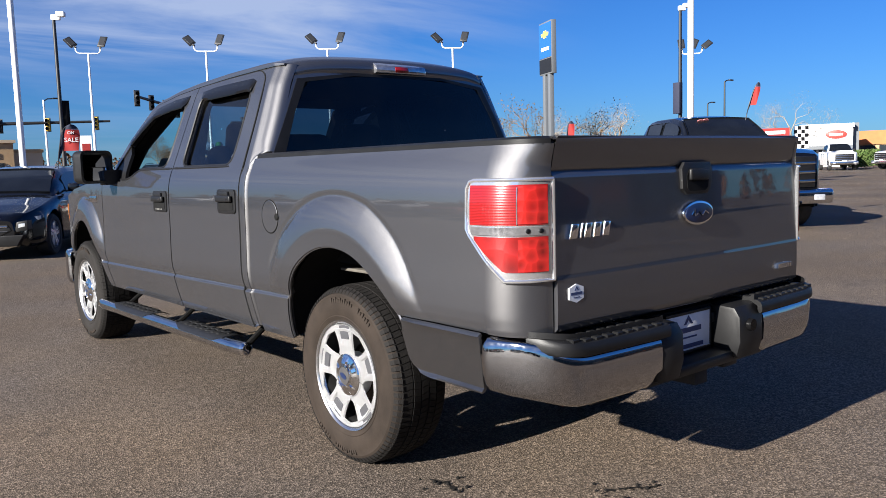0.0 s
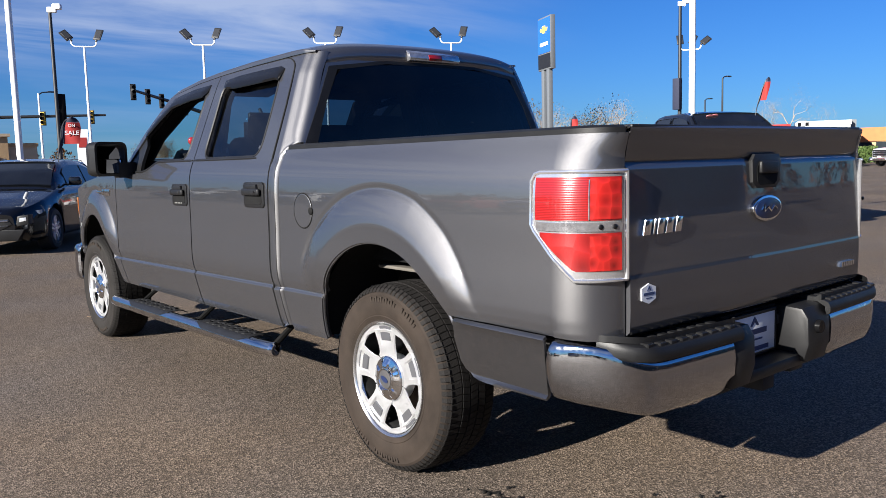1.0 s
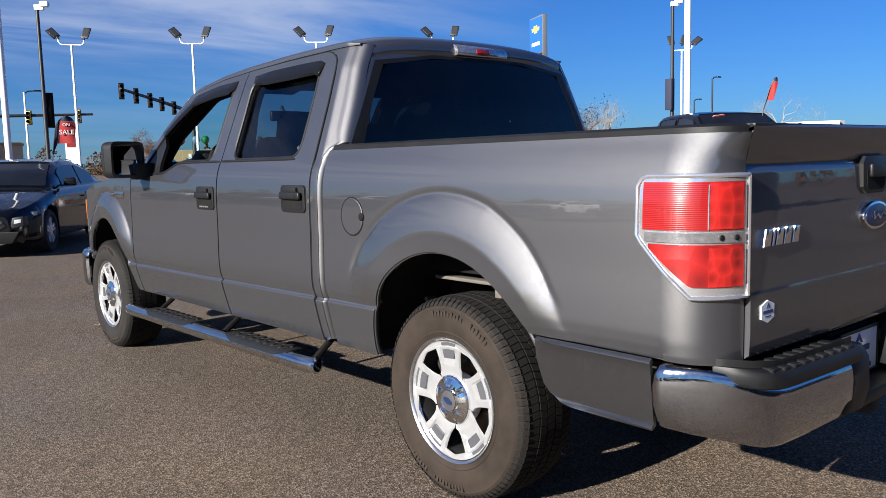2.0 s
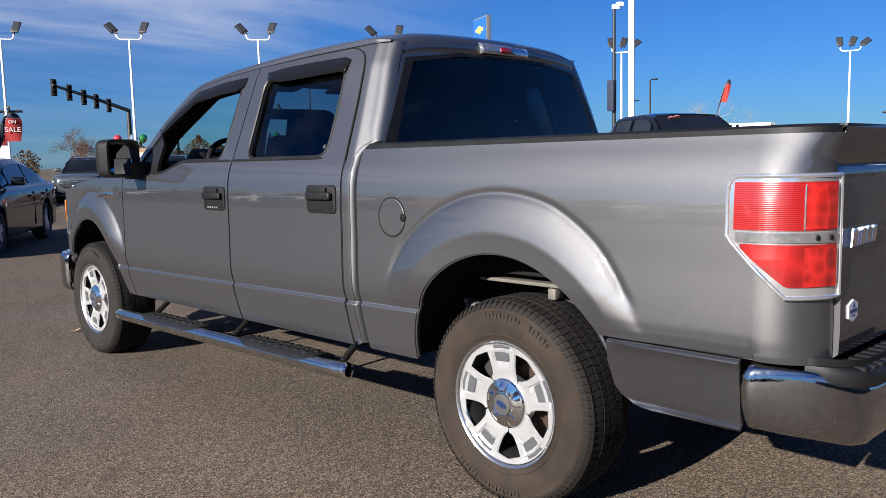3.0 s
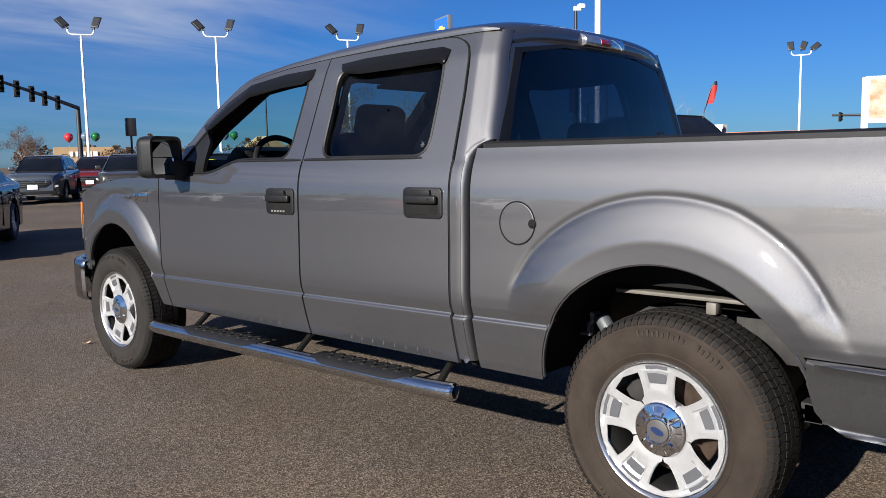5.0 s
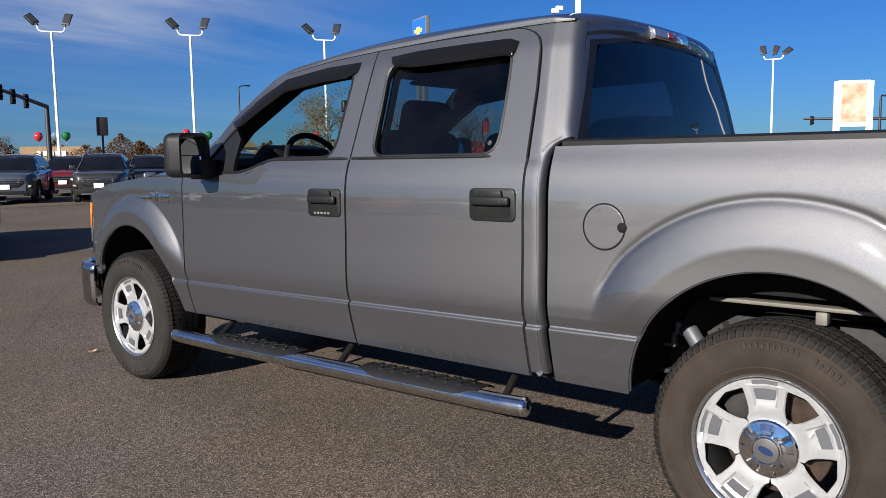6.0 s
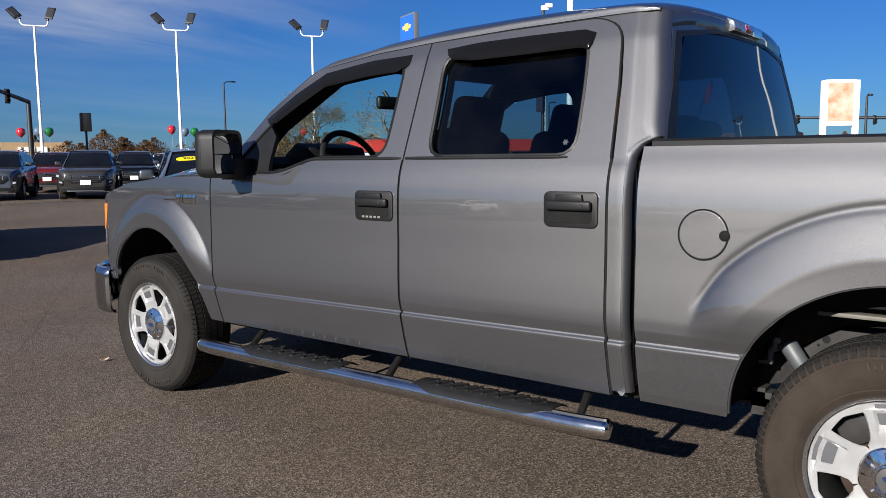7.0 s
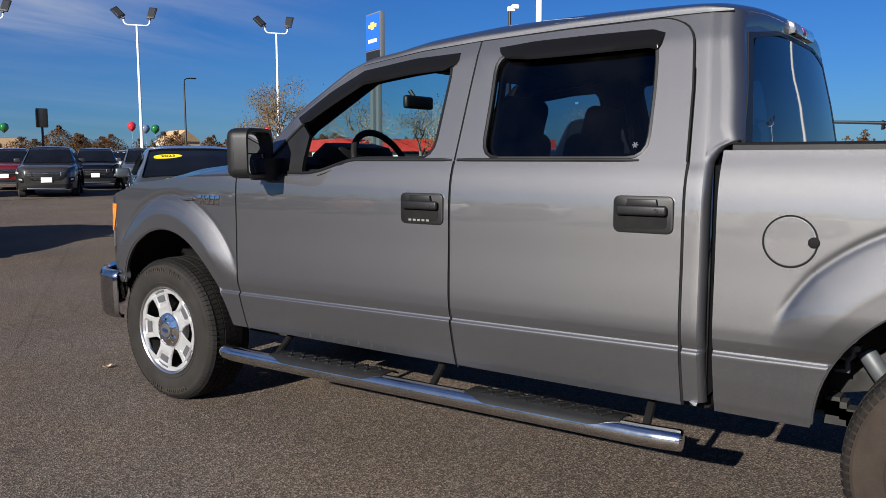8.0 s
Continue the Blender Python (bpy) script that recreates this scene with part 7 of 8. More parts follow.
car("cream_pickup", "pickup", "cream", "cream pickup truck far across the lot", (60.6, 22.8), (-0.9, 0.43), LOT, category="pickup truck")
# row across the aisle, seen only as reflections; matt paint keeps sun glints off
ROW = []
for nm, col in (("dusty_white", (0.55, 0.55, 0.54)), ("dusty_red", (0.16, 0.015, 0.015)), ("dusty_dark", (0.02, 0.021, 0.024)), ("dusty_silver", (0.20, 0.21, 0.23))):
    PAINTS[nm] = mat(nm + "_paint", col, 0.7, vary=0.1, vscale=3, spec=0.1)
for kind, paint, y, lab in (("suv", "dusty_white", -3.7, "dull white SUV in the row across the aisle"), ("sedan", "dusty_red", 0.0, "dull red sedan in the row across the aisle"), ("suv", "dusty_dark", 3.6, "dull black SUV in the row across the aisle"), ("sedan", "dusty_white", 7.1, "dull white sedan in the row across the aisle"), ("suv", "dusty_silver", 10.7, "dull silver SUV in the row across the aisle"), ("suv", "dusty_white", 14.5, "dull white SUV at the end of the row"), ("sedan", "dusty_dark", -7.4, "dull black sedan in the row across the aisle")):
    row_car = car(kind, kind, paint, lab, (-16.5, y), (0.95, -0.31), LOT)
    ROW.append(row_car)
    # chrome, lamps and glass turn matt black so they throw no glints
    for piece in row_car.children_recursive:
        if piece.data and piece.data.materials[0] in (M_CHROME, M_ALLOYGREY, M_ALLOY, M_LAMPGLASS, M_CARGLASS):
            piece.data.materials[0] = M_MATT

# the row goes on ahead, and another stands behind, both only for reflections
for k in range(8):
    copy_thing(ROW[(3 * k + 1) % 7], Matrix.Translation((-16.0 - 0.35 * (k % 3), 18.3 + 3.55 * k, 0)) @ Matrix.Rotation(radians(-108), 4, "Z"))
for k in range(9):
    copy_thing(ROW[(2 * k + 3) % 7], Matrix.Translation((-2.0 + 3.7 * k, -36.0 - 0.4 * (k % 2), 0)) @ Matrix.Rotation(radians(14), 4, "Z"))

# ---- poles, signs, flags, buildings and trees ----
M_POLEW = mat("white_pole_paint", (0.80, 0.80, 0.79), 0.4, vary=0.04, vscale=3)
M_POLED = mat("dark_bronze_pole", (0.012, 0.012, 0.013), 0.5, vary=0.2)
M_LED = mat("lamp_housing", (0.008, 0.008, 0.009), 0.5, vary=0.2)
M_LEDFACE = mat("lamp_lens", (0.025, 0.026, 0.028), 0.3, vary=0.2, vscale=30)
M_GREYPOLE = mat("grey_sign_steel", (0.13, 0.14, 0.15), 0.45, 0.2, vary=0.08)
M_SIGNBLUE = mat("blue_sign_face", (0.016, 0.10, 0.40), 0.35, vary=0.05)
M_GOLD = mat("gold_mark", (0.75, 0.52, 0.10), 0.4, vary=0.1)
M_SIGNALY = mat("yellow_signal_back", (0.65, 0.40, 0.03), 0.5, vary=0.1)
M_FLAGRED = mat("red_flag_cloth", (0.26, 0.014, 0.012), 0.8, vary=0.12, vscale=6)
M_FLAGBLUE = mat("dark_blue_flag_cloth", (0.010, 0.014, 0.035), 0.8, vary=0.12, vscale=6)
M_ORANGE = mat("orange_wall", (0.42, 0.12, 0.03), 0.7, vary=0.12, vscale=1.5)
M_TAN = mat("tan_wall", (0.36, 0.24, 0.13), 0.8, vary=0.12, vscale=0.8)
M_TAN2 = mat("pale_tan_wall", (0.46, 0.36, 0.25), 0.8, vary=0.10, vscale=0.8)
M_WALLW = mat("white_render", (0.78, 0.78, 0.77), 0.7, vary=0.05, vscale=0.8)
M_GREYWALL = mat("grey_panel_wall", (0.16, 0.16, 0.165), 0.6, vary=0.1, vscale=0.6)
M_REDROOF = mat("red_fascia", (0.52, 0.04, 0.03), 0.5, vary=0.1, vscale=1.0)
M_DARKGLASS = mat("shop_glass", (0.02, 0.025, 0.03), 0.08, vary=0.3, vscale=0.5)
M_BARK = mat("grey_brown_bark", (0.16, 0.12, 0.09), 0.9, vary=0.3, vscale=10)
M_PALEBARK = mat("pale_twigs", (0.24, 0.20, 0.16), 0.9, vary=0.2, vscale=10)
M_BAL = {c: mat(c + "_balloon", v, 0.12, vary=0.05, coat=1.0) for c, v in (("red", (0.40, 0.02, 0.025)), ("green", (0.012, 0.11, 0.025)), ("silver", (0.10, 0.14, 0.20)))}


def leaf_mat(name, cols):
    m = bpy.data.materials.new(name)
    m.use_nodes = True
    n, l = m.node_tree.nodes, m.node_tree.links
    p = n["Principled BSDF"]
    g = n.new("ShaderNodeNewGeometry")
    r = n.new("ShaderNodeValToRGB")
    r.color_ramp.elements[0].color = (*cols[0], 1)
    r.color_ramp.elements[1].color = (*cols[-1], 1)
    for i, c in enumerate(cols[1:-1]):
        e = r.color_ramp.elements.new((i + 1) / (len(cols) - 1)); e.color = (*c, 1)
    l.new(g.outputs["Random Per Island"], r.inputs[0])
    l.new(r.outputs[0], p.inputs["Base Color"])
    p.inputs["Roughness"].default_value, p.inputs["Specular IOR Level"].default_value = 0.75, 0.15
    return m


M_LEAFGOLD = leaf_mat("gold_leaves", [(0.17, 0.095, 0.036), (0.12, 0.078, 0.032), (0.075, 0.056, 0.026), (0.20, 0.125, 0.060)])
M_LEAFBROWN = leaf_mat("brown_autumn_leaves", [(0.100, 0.038, 0.015), (0.062, 0.030, 0.014), (0.030, 0.030, 0.014), (0.130, 0.050, 0.016)])
M_LEAFGREEN = leaf_mat("hedge_leaves", [(0.05, 0.09, 0.025), (0.07, 0.11, 0.03), (0.09, 0.12, 0.04)])
M_TWIG = leaf_mat("fine_red_brown_twigs", [(0.10, 0.06, 0.045), (0.07, 0.045, 0.035), (0.13, 0.085, 0.06)])
M_LEAFPALE = leaf_mat("pale_dry_leaves", [(0.24, 0.21, 0.17), (0.18, 0.15, 0.115), (0.30, 0.27, 0.23)])

CAM0 = Vector((-2.9, -1.9, 0))


def lamp_pole(x, y, h, heads, label, turn=0.0, w=0.085):
    """A white mast with a bent cross arm and flat LED heads."""
    d = (Vector((x, y, 0)) - CAM0).normalized()
    a = math.atan2(d.y, d.x) - math.pi / 2 + turn
    root = thing("lamp_post", label, "street lamp", "lamp posts of the lot", Matrix.Translation((x, y, 0)) @ Matrix.Rotation(a, 4, "Z"))
    bm = bmesh.new()
    tube(bm, [(0, 0, 0), (0, 0, 0.02), (0, 0, h)], [w * 1.3, w * 1.15, w * 0.72], 14)
    part("pole", bm, M_POLEW, root)
    bm = bmesh.new()
    tube(bm, [(0, 0, 0), (0, 0, 0.7)], 0.28, 20)
    part("plinth", bm, M_GREYPOLE, root)
    span = 0.72
    bm = bmesh.new()
    tube(bm, [(-span, 0, h + 0.40), (-span, 0, h + 0.18), (-span + 0.08, 0, h + 0.06), (-span + 0.2, 0, h), (span - 0.2, 0, h), (span - 0.08, 0, h + 0.06), (span, 0, h + 0.18), (span, 0, h + 0.40)], 0.045, 8)
    part("cross_arm", bm, M_POLEW, root)
    spots = [(-span, -32, 20), (span, 8, -30)] if heads == 2 else [(-span, -4, 8), (0, 22, 0), (span, 42, -20)]
    for sx, lean, yaw in spots:
        mm = Matrix.Translation((sx, 0, h + 0.36)) @ Matrix.Rotation(radians(lean), 4, "Y") @ Matrix.Rotation(radians(yaw), 4, "Z") @ Matrix.Rotation(radians(-24), 4, "X")
        bm = bmesh.new()
        box(bm, (-0.24, -0.04, 0.10), (0.24, 0.05, 0.86), 0.02, 2, mm)
        box(bm, (-0.06, -0.05, -0.06), (0.06, 0.05, 0.14), 0.015, 1, mm)
        head = part("lamp_head", bm, M_LED, root)
        bm = bmesh.new()
        box(bm, (-0.17, -0.052, 0.20), (0.17, -0.036, 0.78), 0.004, 1, mm)
        part("lamp_lens", bm, M_LEDFACE, head)
    return root


for x, y, h, heads, turn in ((13.47, 51.66, 9.0, 2, 0.0), (19.48, 47.46, 9.0, 2, 0.0), (25.81, 43.01, 9.0, 2, 0.05), (32.88, 38.78, 9.0, 2, 0.25), (65.48, 20.97, 9.0, 3, 0.0), (50.94, 32.48, 9.0, 3, 0.0), (68.0, -23.0, 9.0, 3, 0.0)):
    lamp_pole(x, y, h, heads, "white lot lamp post with " + ("two" if heads == 2 else "three") + " flat black heads", turn)


def plain_pole(name, x, y, h, r0, r1, m, label, category="pole", head=None):
    root = thing(name, label, category, "", Matrix.Translation((x, y, 0)))
    bm = bmesh.new()
    tube(bm, [(0, 0, 0), (0, 0, h)], [r0, r1], 14)
    part("pole", bm, m, root)
    bm = bmesh.new()
    tube(bm, [(0, 0, 0), (0, 0, 0.5)], r0 * 2.0, 16)
    part("plinth", bm, M_GREYPOLE, root)
    if head == "camera":
        bm = bmesh.new()
        box(bm, (-0.12, -0.1, h - 0.05), (0.32, 0.1, h + 0.22), 0.04, 2, Matrix.Rotation(radians(-35), 4, "Z"))
        box(bm, (0.15, -0.16, h + 0.1), (0.55, 0.16, h + 0.36), 0.05, 2, Matrix.Rotation(radians(-35), 4, "Z"))
        part("lamp_head", bm, M_WHITE, root)
    if head == "cobra":
        bm = bmesh.new()
        tube(bm, [(0, 0, h - 0.1), (0.3, 0, h + 0.1), (0.9, 0, h + 0.15)], 0.05, 8)
        box(bm, (0.7, -0.12, h + 0.10), (1.35, 0.12, h + 0.22), 0.04, 2)
        part("lamp_head", bm, M_LED, root)
    return root


plain_pole("flag_pole", 27.45, 17.05, 18, 0.135, 0.12, M_POLEW, "tall thick white flag pole on the lot")
plain_pole("white_mast", 20.6, -3.6, 15, 0.13, 0.11, M_POLEW, "tall plain white mast beside the lot")
plain_pole("white_mast", 3.28, 24.6, 15, 0.095, 0.085, M_POLEW, "tall plain white mast behind the cars")
dl = plain_pole("dark_post", 8.68, 40.64, 9.0, 0.11, 0.08, M_POLED, "dark bronze lamp post with a banner", "street lamp", "camera")
bm = bmesh.new()
box(bm, (0.10, -0.02, 3.35), (0.42, 0.03, 5.05), 0.01)
part("banner", bm, M_MATT, dl)
dr = plain_pole("dark_post", 39.0, 25.4, 9.9, 0.12, 0.09, M_POLED, "dark bronze lamp post with a blue banner", "street lamp", "camera")
bm = bmesh.new()
box(bm, (-0.38, -0.20, 3.9), (-0.06, 0.24, 5.7), 0.01)
part("banner", bm, M_FLAGBLUE, dr)
for x, y, h in ((65.6, 38.7, 8.2), (45.9, 65.4, 8.6), (77.5, 48.0, 7.2), (55.5, 11.0, 4.9), (15.1, 70.0, 7.6)):
    plain_pole("street_lamp", x, y, h, 0.11, 0.07, M_POLED if h != 7.6 else M_POLEW, "slim distant street lamp on a dark pole", "street lamp", "cobra")


def signal_head(name, parent, p, m_rot, yellow=False, k_=1.0):
    m_rot = m_rot @ Matrix.Scale(k_, 4)
    bm = bmesh.new()
    box(bm, (-0.17, -0.12, -0.53), (0.17, 0.12, 0.53), 0.03, 2, Matrix.Translation(p) @ m_rot)
    s = part(name, bm, M_SIGNALY if yellow else M_LED, parent, "three-light traffic signal")
    bm = bmesh.new()
    box(bm, (-0.21, 0.10, -0.60), (0.21, 0.13, 0.60), 0.01, 1, Matrix.Translation(p) @ m_rot)
    part("backplate", bm, M_LED, s)
    for k, z in enumerate((0.34, 0.0, -0.34)):
        bm = bmesh.new()
        mm = Matrix.Translation(p) @ m_rot @ Matrix.Translation((0, -0.16, z)) @ Matrix.Rotation(radians(90), 4, "X")
        spin(bm, [(0.0, -0.02), (0.13, -0.02), (0.15, -0.02), (0.15, 0.12), (0.135, 0.12), (0.135, 0.0)], 14, mm)
        part("visor", bm, M_MATT, s)
    return s


def signal_mast(base, tip, h, at, label, face=(-0.6, -0.8), yellows=(), k_=0.9):
    root = thing("traffic_signal", label, "traffic light", "traffic signals")
    b, t = Vector((*base, 0)), Vector((*tip, h + 0.35))
    bm = bmesh.new()
    tube(bm, [b, b + Vector((0, 0, h))], [0.24, 0.17], 12)
    part("pole", bm, M_POLED, root)
    bm = bmesh.new()
    tube(bm, [b + Vector((0, 0, h - 0.1)), (b + Vector((0, 0, h)) + t) / 2, t], [0.17, 0.13, 0.09], 10)
    part("mast_arm", bm, M_POLED, root)
    rot = Matrix.Rotation(math.atan2(face[1], face[0]) + math.pi / 2, 4, "Z")
    top = b + Vector((0, 0, h - 0.1))
    for k, q in enumerate(at):
        p = top + (t - top) * q + Vector((0, 0, -0.12))
        signal_head("signal_head", root, p, rot, k in yellows, k_)
    return root


signal_mast((27.95, 67.0), (16.6, 52.5), 6.15, (0.32, 0.50, 0.66, 0.83, 0.99), "dark mast arm with five traffic signals", face=(-0.15, -0.99))
signal_mast((4.0, 67.8), (18.4, 63.9), 5.2, (0.12, 0.30, 0.48, 0.70, 0.93), "dark mast arm of signals over the road", yellows=(3, 4))
signal_mast((69.5, 4.0), (64.1, 18.1), 3.7, (0.10, 0.35, 0.60, 0.82, 0.96), "low dark mast arm of distant signals", k_=0.6)

# dealer pylon sign: blue board with plain marks on two steel posts
py = thing("pylon_sign", "tall blue dealer sign on grey steel posts", "sign", "", Matrix.Translation((37.9, 34.9, 0)) @ Matrix.Rotation(radians(-114), 4, "Z"))
bm = bmesh.new()
box(bm, (-1.05, -0.17, 7.1), (1.05, 0.17, 10.55), 0.03, 2)
board = part("sign_board", bm, M_GREYPOLE, py)
bm = bmesh.new()
box(bm, (-1.0, -0.195, 8.2), (1.0, -0.168, 10.45), 0.0)
part("blue_face", bm, M_SIGNBLUE, board)
bm = bmesh.new()
box(bm, (-1.0, -0.195, 7.2), (1.0, -0.168, 8.12), 0.0)
part("dark_face", bm, M_LED, board)
bm = bmesh.new()
prism(bm, [(-0.55, 9.60), (-0.22, 9.60), (-0.22, 9.48), (0.22, 9.48), (0.22, 9.60), (0.55, 9.60), (0.62, 9.82), (0.26, 9.82), (0.26, 9.95), (-0.26, 9.95), (-0.26, 9.82), (-0.62, 9.82)], "y", -0.215, -0.190, 0)
part("gold_mark", bm, M_GOLD, board)
bm = bmesh.new()
box(bm, (-0.62, -0.215, 8.66), (0.62, -0.190, 8.88), 0.0)
part("white_bar", bm, M_WHITE, board)
for x in (-0.42, 0.42):
    bm = bmesh.new()
    box(bm, (x - 0.19, -0.15, 0), (x + 0.19, 0.15, 7.12), 0.02)
    part("post", bm, M_GREYPOLE, py)

# black roadside box sign
bx = thing("box_sign", "dark box sign seen from behind on one post", "sign", "", Matrix.Translation((24.85, 52.4, 0)) @ Matrix.Rotation(radians(-25), 4, "Z"))
bm = bmesh.new()
box(bm, (-0.36, -0.20, 3.22), (0.36, 0.20, 4.45), 0.05)
part("sign_box", bm, M_LED, bx)
bm = bmesh.new()
box(bm, (-0.07, -0.07, 0), (0.07, 0.07, 3.25), 0.01)
part("post", bm, M_POLED, bx)

# white billboard with faded orange print
bb = thing("billboard", "white billboard with a faded orange print", "billboard", "", Matrix.Translation((55.2, 12.55, 0)) @ Matrix.Rotation(radians(-58), 4, "Z"))
for x in (-1.02, 1.02):
    bm = bmesh.new()
    box(bm, (x - 0.17, -0.17, 0), (x + 0.17, 0.17, 6.0), 0.02)
    part("post", bm, M_WALLW, bb)
bm = bmesh.new()
box(bm, (-0.98, -0.14, 3.05), (0.98, 0.14, 6.05), 0.03)
panel = part("panel", bm, M_WALLW, bb)
M_FADED = mat("faded_orange_print", (0.52, 0.40, 0.32), 0.7, vscale=1.6, color2=(0.42, 0.17, 0.09), detail=3)
bm = bmesh.new()
for ya, yb in ((-0.155, -0.138), (0.138, 0.155)):
    box(bm, (-0.80, ya, 3.35), (0.80, yb, 5.85), 0.0)
part("print", bm, M_FADED, panel)

# feather flags clipped to car windows
def window_flag(x, y, z0, w, h, label, lean, words=None, name="window_flag"):
    d = (Vector((x, y, 0)) - CAM0).normalized()
    a = math.atan2(d.y, d.x) - math.pi / 2
    root = thing(name, label, "flag", "window flags", Matrix.Translation((x, y, z0)) @ Matrix.Rotation(a, 4, "Z"))
    bm = bmesh.new()
    tube(bm, [(0, 0, 0), (lean * 0.3, 0, h * 0.55), (lean * 0.6 + 0.02, 0, h * 1.1), (lean + 0.12 * w, 0, h * 1.42), (lean + 0.5 * w, 0, h * 1.58)], 0.008, 6)
    part("staff", bm, M_POLED, root)

    def cloth(u, v):
        # a drop shape: full width below, rounded over at the top, a narrow tail along the staff beneath
        wide = math.sqrt(max(0.0, 1 - max(0.0, (v - 0.5) / 0.5) ** 2)) if v > 0 else max(0.05, 1 + v / 0.42)
        x = lean * (0.35 + 0.65 * v) + w * (0.5 - 0.5 * wide if v > 0.5 else 0.0) + u * wide * w
        return (x, 0.02 * math.sin(5 * u + 3 * v), h * (0.62 + 0.95 * v))
    bm = bmesh.new()
    grid(bm, cloth, lin(0.20, 1, 10), lin(0, 0.80, 10), 0.004)
    fl_ = part("flag_cloth", bm, M_FLAGRED, root)
    bm = bmesh.new()
    grid(bm, cloth, lin(0, 0.195, 4), lin(-0.40, 0.80, 14), 0.004)
    part("dark_edge", bm, M_FLAGBLUE, fl_)
    bm = bmesh.new()
    grid(bm, cloth, lin(0, 1, 12), [0.805, 0.84, 0.88, 0.92, 0.95, 0.975, 0.99, 0.999], 0.004)
    part("dark_top", bm, M_FLAGBLUE, fl_)
    if words:
        zc = h * 0.98
        for word, sz, dz in words:
            bm = text_mesh(word, sz, 0.002)
            bmesh.ops.transform(bm, matrix=Matrix.Translation((lean * 0.6 + w * 0.58, -0.03, zc + dz)) @ Matrix.Rotation(radians(90), 4, "X"), verts=bm.verts[:])
            part("lettering", bm, M_STICKER, fl_, smooth=False)
    return root


window_flag(1.28, 12.85, 1.42, 0.33, 0.50, "red and blue flag reading on sale", 0.10, (("ON", 0.075, 0.14), ("SALE", 0.112, 0.01)))
window_flag(11.55, 5.35, 1.95, 0.13, 0.44, "red flag clipped to the black pickup", 0.16)
window_flag(15.2, 13.1, 1.75, 0.22, 0.44, "small red and dark flag", 0.03)

# balloons on strings
for c, x, y, z in (("red", 26.9, 45.6, 3.2), ("silver", 27.6, 45.2, 3.06), ("green", 28.1, 44.9, 3.06), ("red", 19.2, 49.4, 3.0), ("silver", 20.1, 49.1, 3.04), ("green", 20.65, 48.9, 3.04), ("red", 33.6, 40.6, 3.06)):
    b = thing("balloon", c + " balloon on a string above parked cars", "balloon", "balloons", Matrix.Translation((x, y, z)))
    bm = bmesh.new()
    spin(bm, [(0.0, 0.27), (0.12, 0.25), (0.22, 0.17), (0.265, 0.04), (0.25, -0.08), (0.17, -0.20), (0.06, -0.29), (0.02, -0.32), (0.03, -0.35)], 20)
    part("skin", bm, M_BAL[c], b)
    bm = bmesh.new()
    tube(bm, [(0, 0, -0.33), (0.03, 0, -1.0), (0, 0.02, -z)], 0.002, 4)
    part("string", bm, M_WHITE, b)


# buildings
def slab(parent, name, lo, hi, m, bevel=0.0, label=""):
    bm = bmesh.new()
    box(bm, lo, hi, bevel)
    return part(name, bm, m, parent, label, smooth=False)


def facing(x, y, spin_deg=0.0):
    d = (Vector((x, y, 0)) - CAM0).normalized()
    return Matrix.Translation((x, y, 0)) @ Matrix.Rotation(math.atan2(d.y, d.x) - math.pi / 2 + radians(spin_deg), 4, "Z")


st = thing("white_store", "white flat-roofed shop with a red oval sign", "building", "", facing(79.0, 34.6, 4))
slab(st, "wall", (-3.2, 0, 0), (1.5, 8, 4.0), M_WALLW)
slab(st, "side_wall", (1.5, 0.8, 0), (2.1, 8, 4.3), M_GREYPOLE)
slab(st, "parapet", (-3.3, -0.12, 3.85), (1.6, 8.1, 4.25), M_WALLW)
slab(st, "canopy", (-2.8, -1.4, 1.75), (1.4, 0.0, 2.1), M_GREYPOLE)
for q in range(4):
    slab(st, "window", (-2.6 + q * 1.05, -0.06, 0.3), (-1.75 + q * 1.05, 0.02, 1.7), M_DARKGLASS)
bm = bmesh.new()
prism(bm, [(x, 3.2 + z) for x, z in ellipse(0.95, 0.42)], "y", -0.14, -0.02, 0.02)
ov = part("oval_sign", bm, M_REDROOF, st, "red oval shop sign")
slab(ov, "sign_bar", (-0.6, -0.17, 3.08), (0.6, -0.13, 3.30), M_STICKER)
og = thing("orange_shop", "orange single-storey shop behind the hedge", "building", "", facing(91.5, 34.0, -10))
slab(og, "wall", (-6.0, 0, 0), (9, 8, 2.3), M_TAN)
slab(og, "fascia", (-6.1, -0.2, 2.2), (9.1, 8.1, 3.7), M_ORANGE)
for q in range(6):
    slab(og, "window", (-3.4 + q * 1.9, -0.06, 0.7), (-1.9 + q * 1.9, 0.02, 2.1), M_DARKGLASS)
tn = thing("tan_store", "tan retail building with a stepped parapet", "building", "", facing(12.0, 77.0, 6))
slab(tn, "wall", (-14, 0, 0), (4.3, 12, 3.6), M_TAN2)
slab(tn, "entrance_tower", (-3.4, -0.8, 0), (1.9, 3, 4.55), M_TAN)
slab(tn, "cornice", (-3.6, -1.0, 4.35), (2.1, 3.1, 4.6), M_TAN2)
slab(tn, "parapet", (-14.1, -0.15, 3.5), (4.4, 12.1, 3.8), M_TAN)
slab(tn, "shop_front", (-2.6, -0.86, 0.2), (1.1, -0.76, 2.6), M_DARKGLASS)
slab(tn, "sign_bar", (-1.9, -0.9, 3.15), (0.4, -0.78, 3.6), M_GLOSSBLACK)
jn = thing("brick_store", "brown brick store with white raised sign bars", "building", "", facing(43.0, 99.0, 4))
slab(jn, "wall", (-6.5, 0, 0), (6, 14, 2.6), M_TAN)
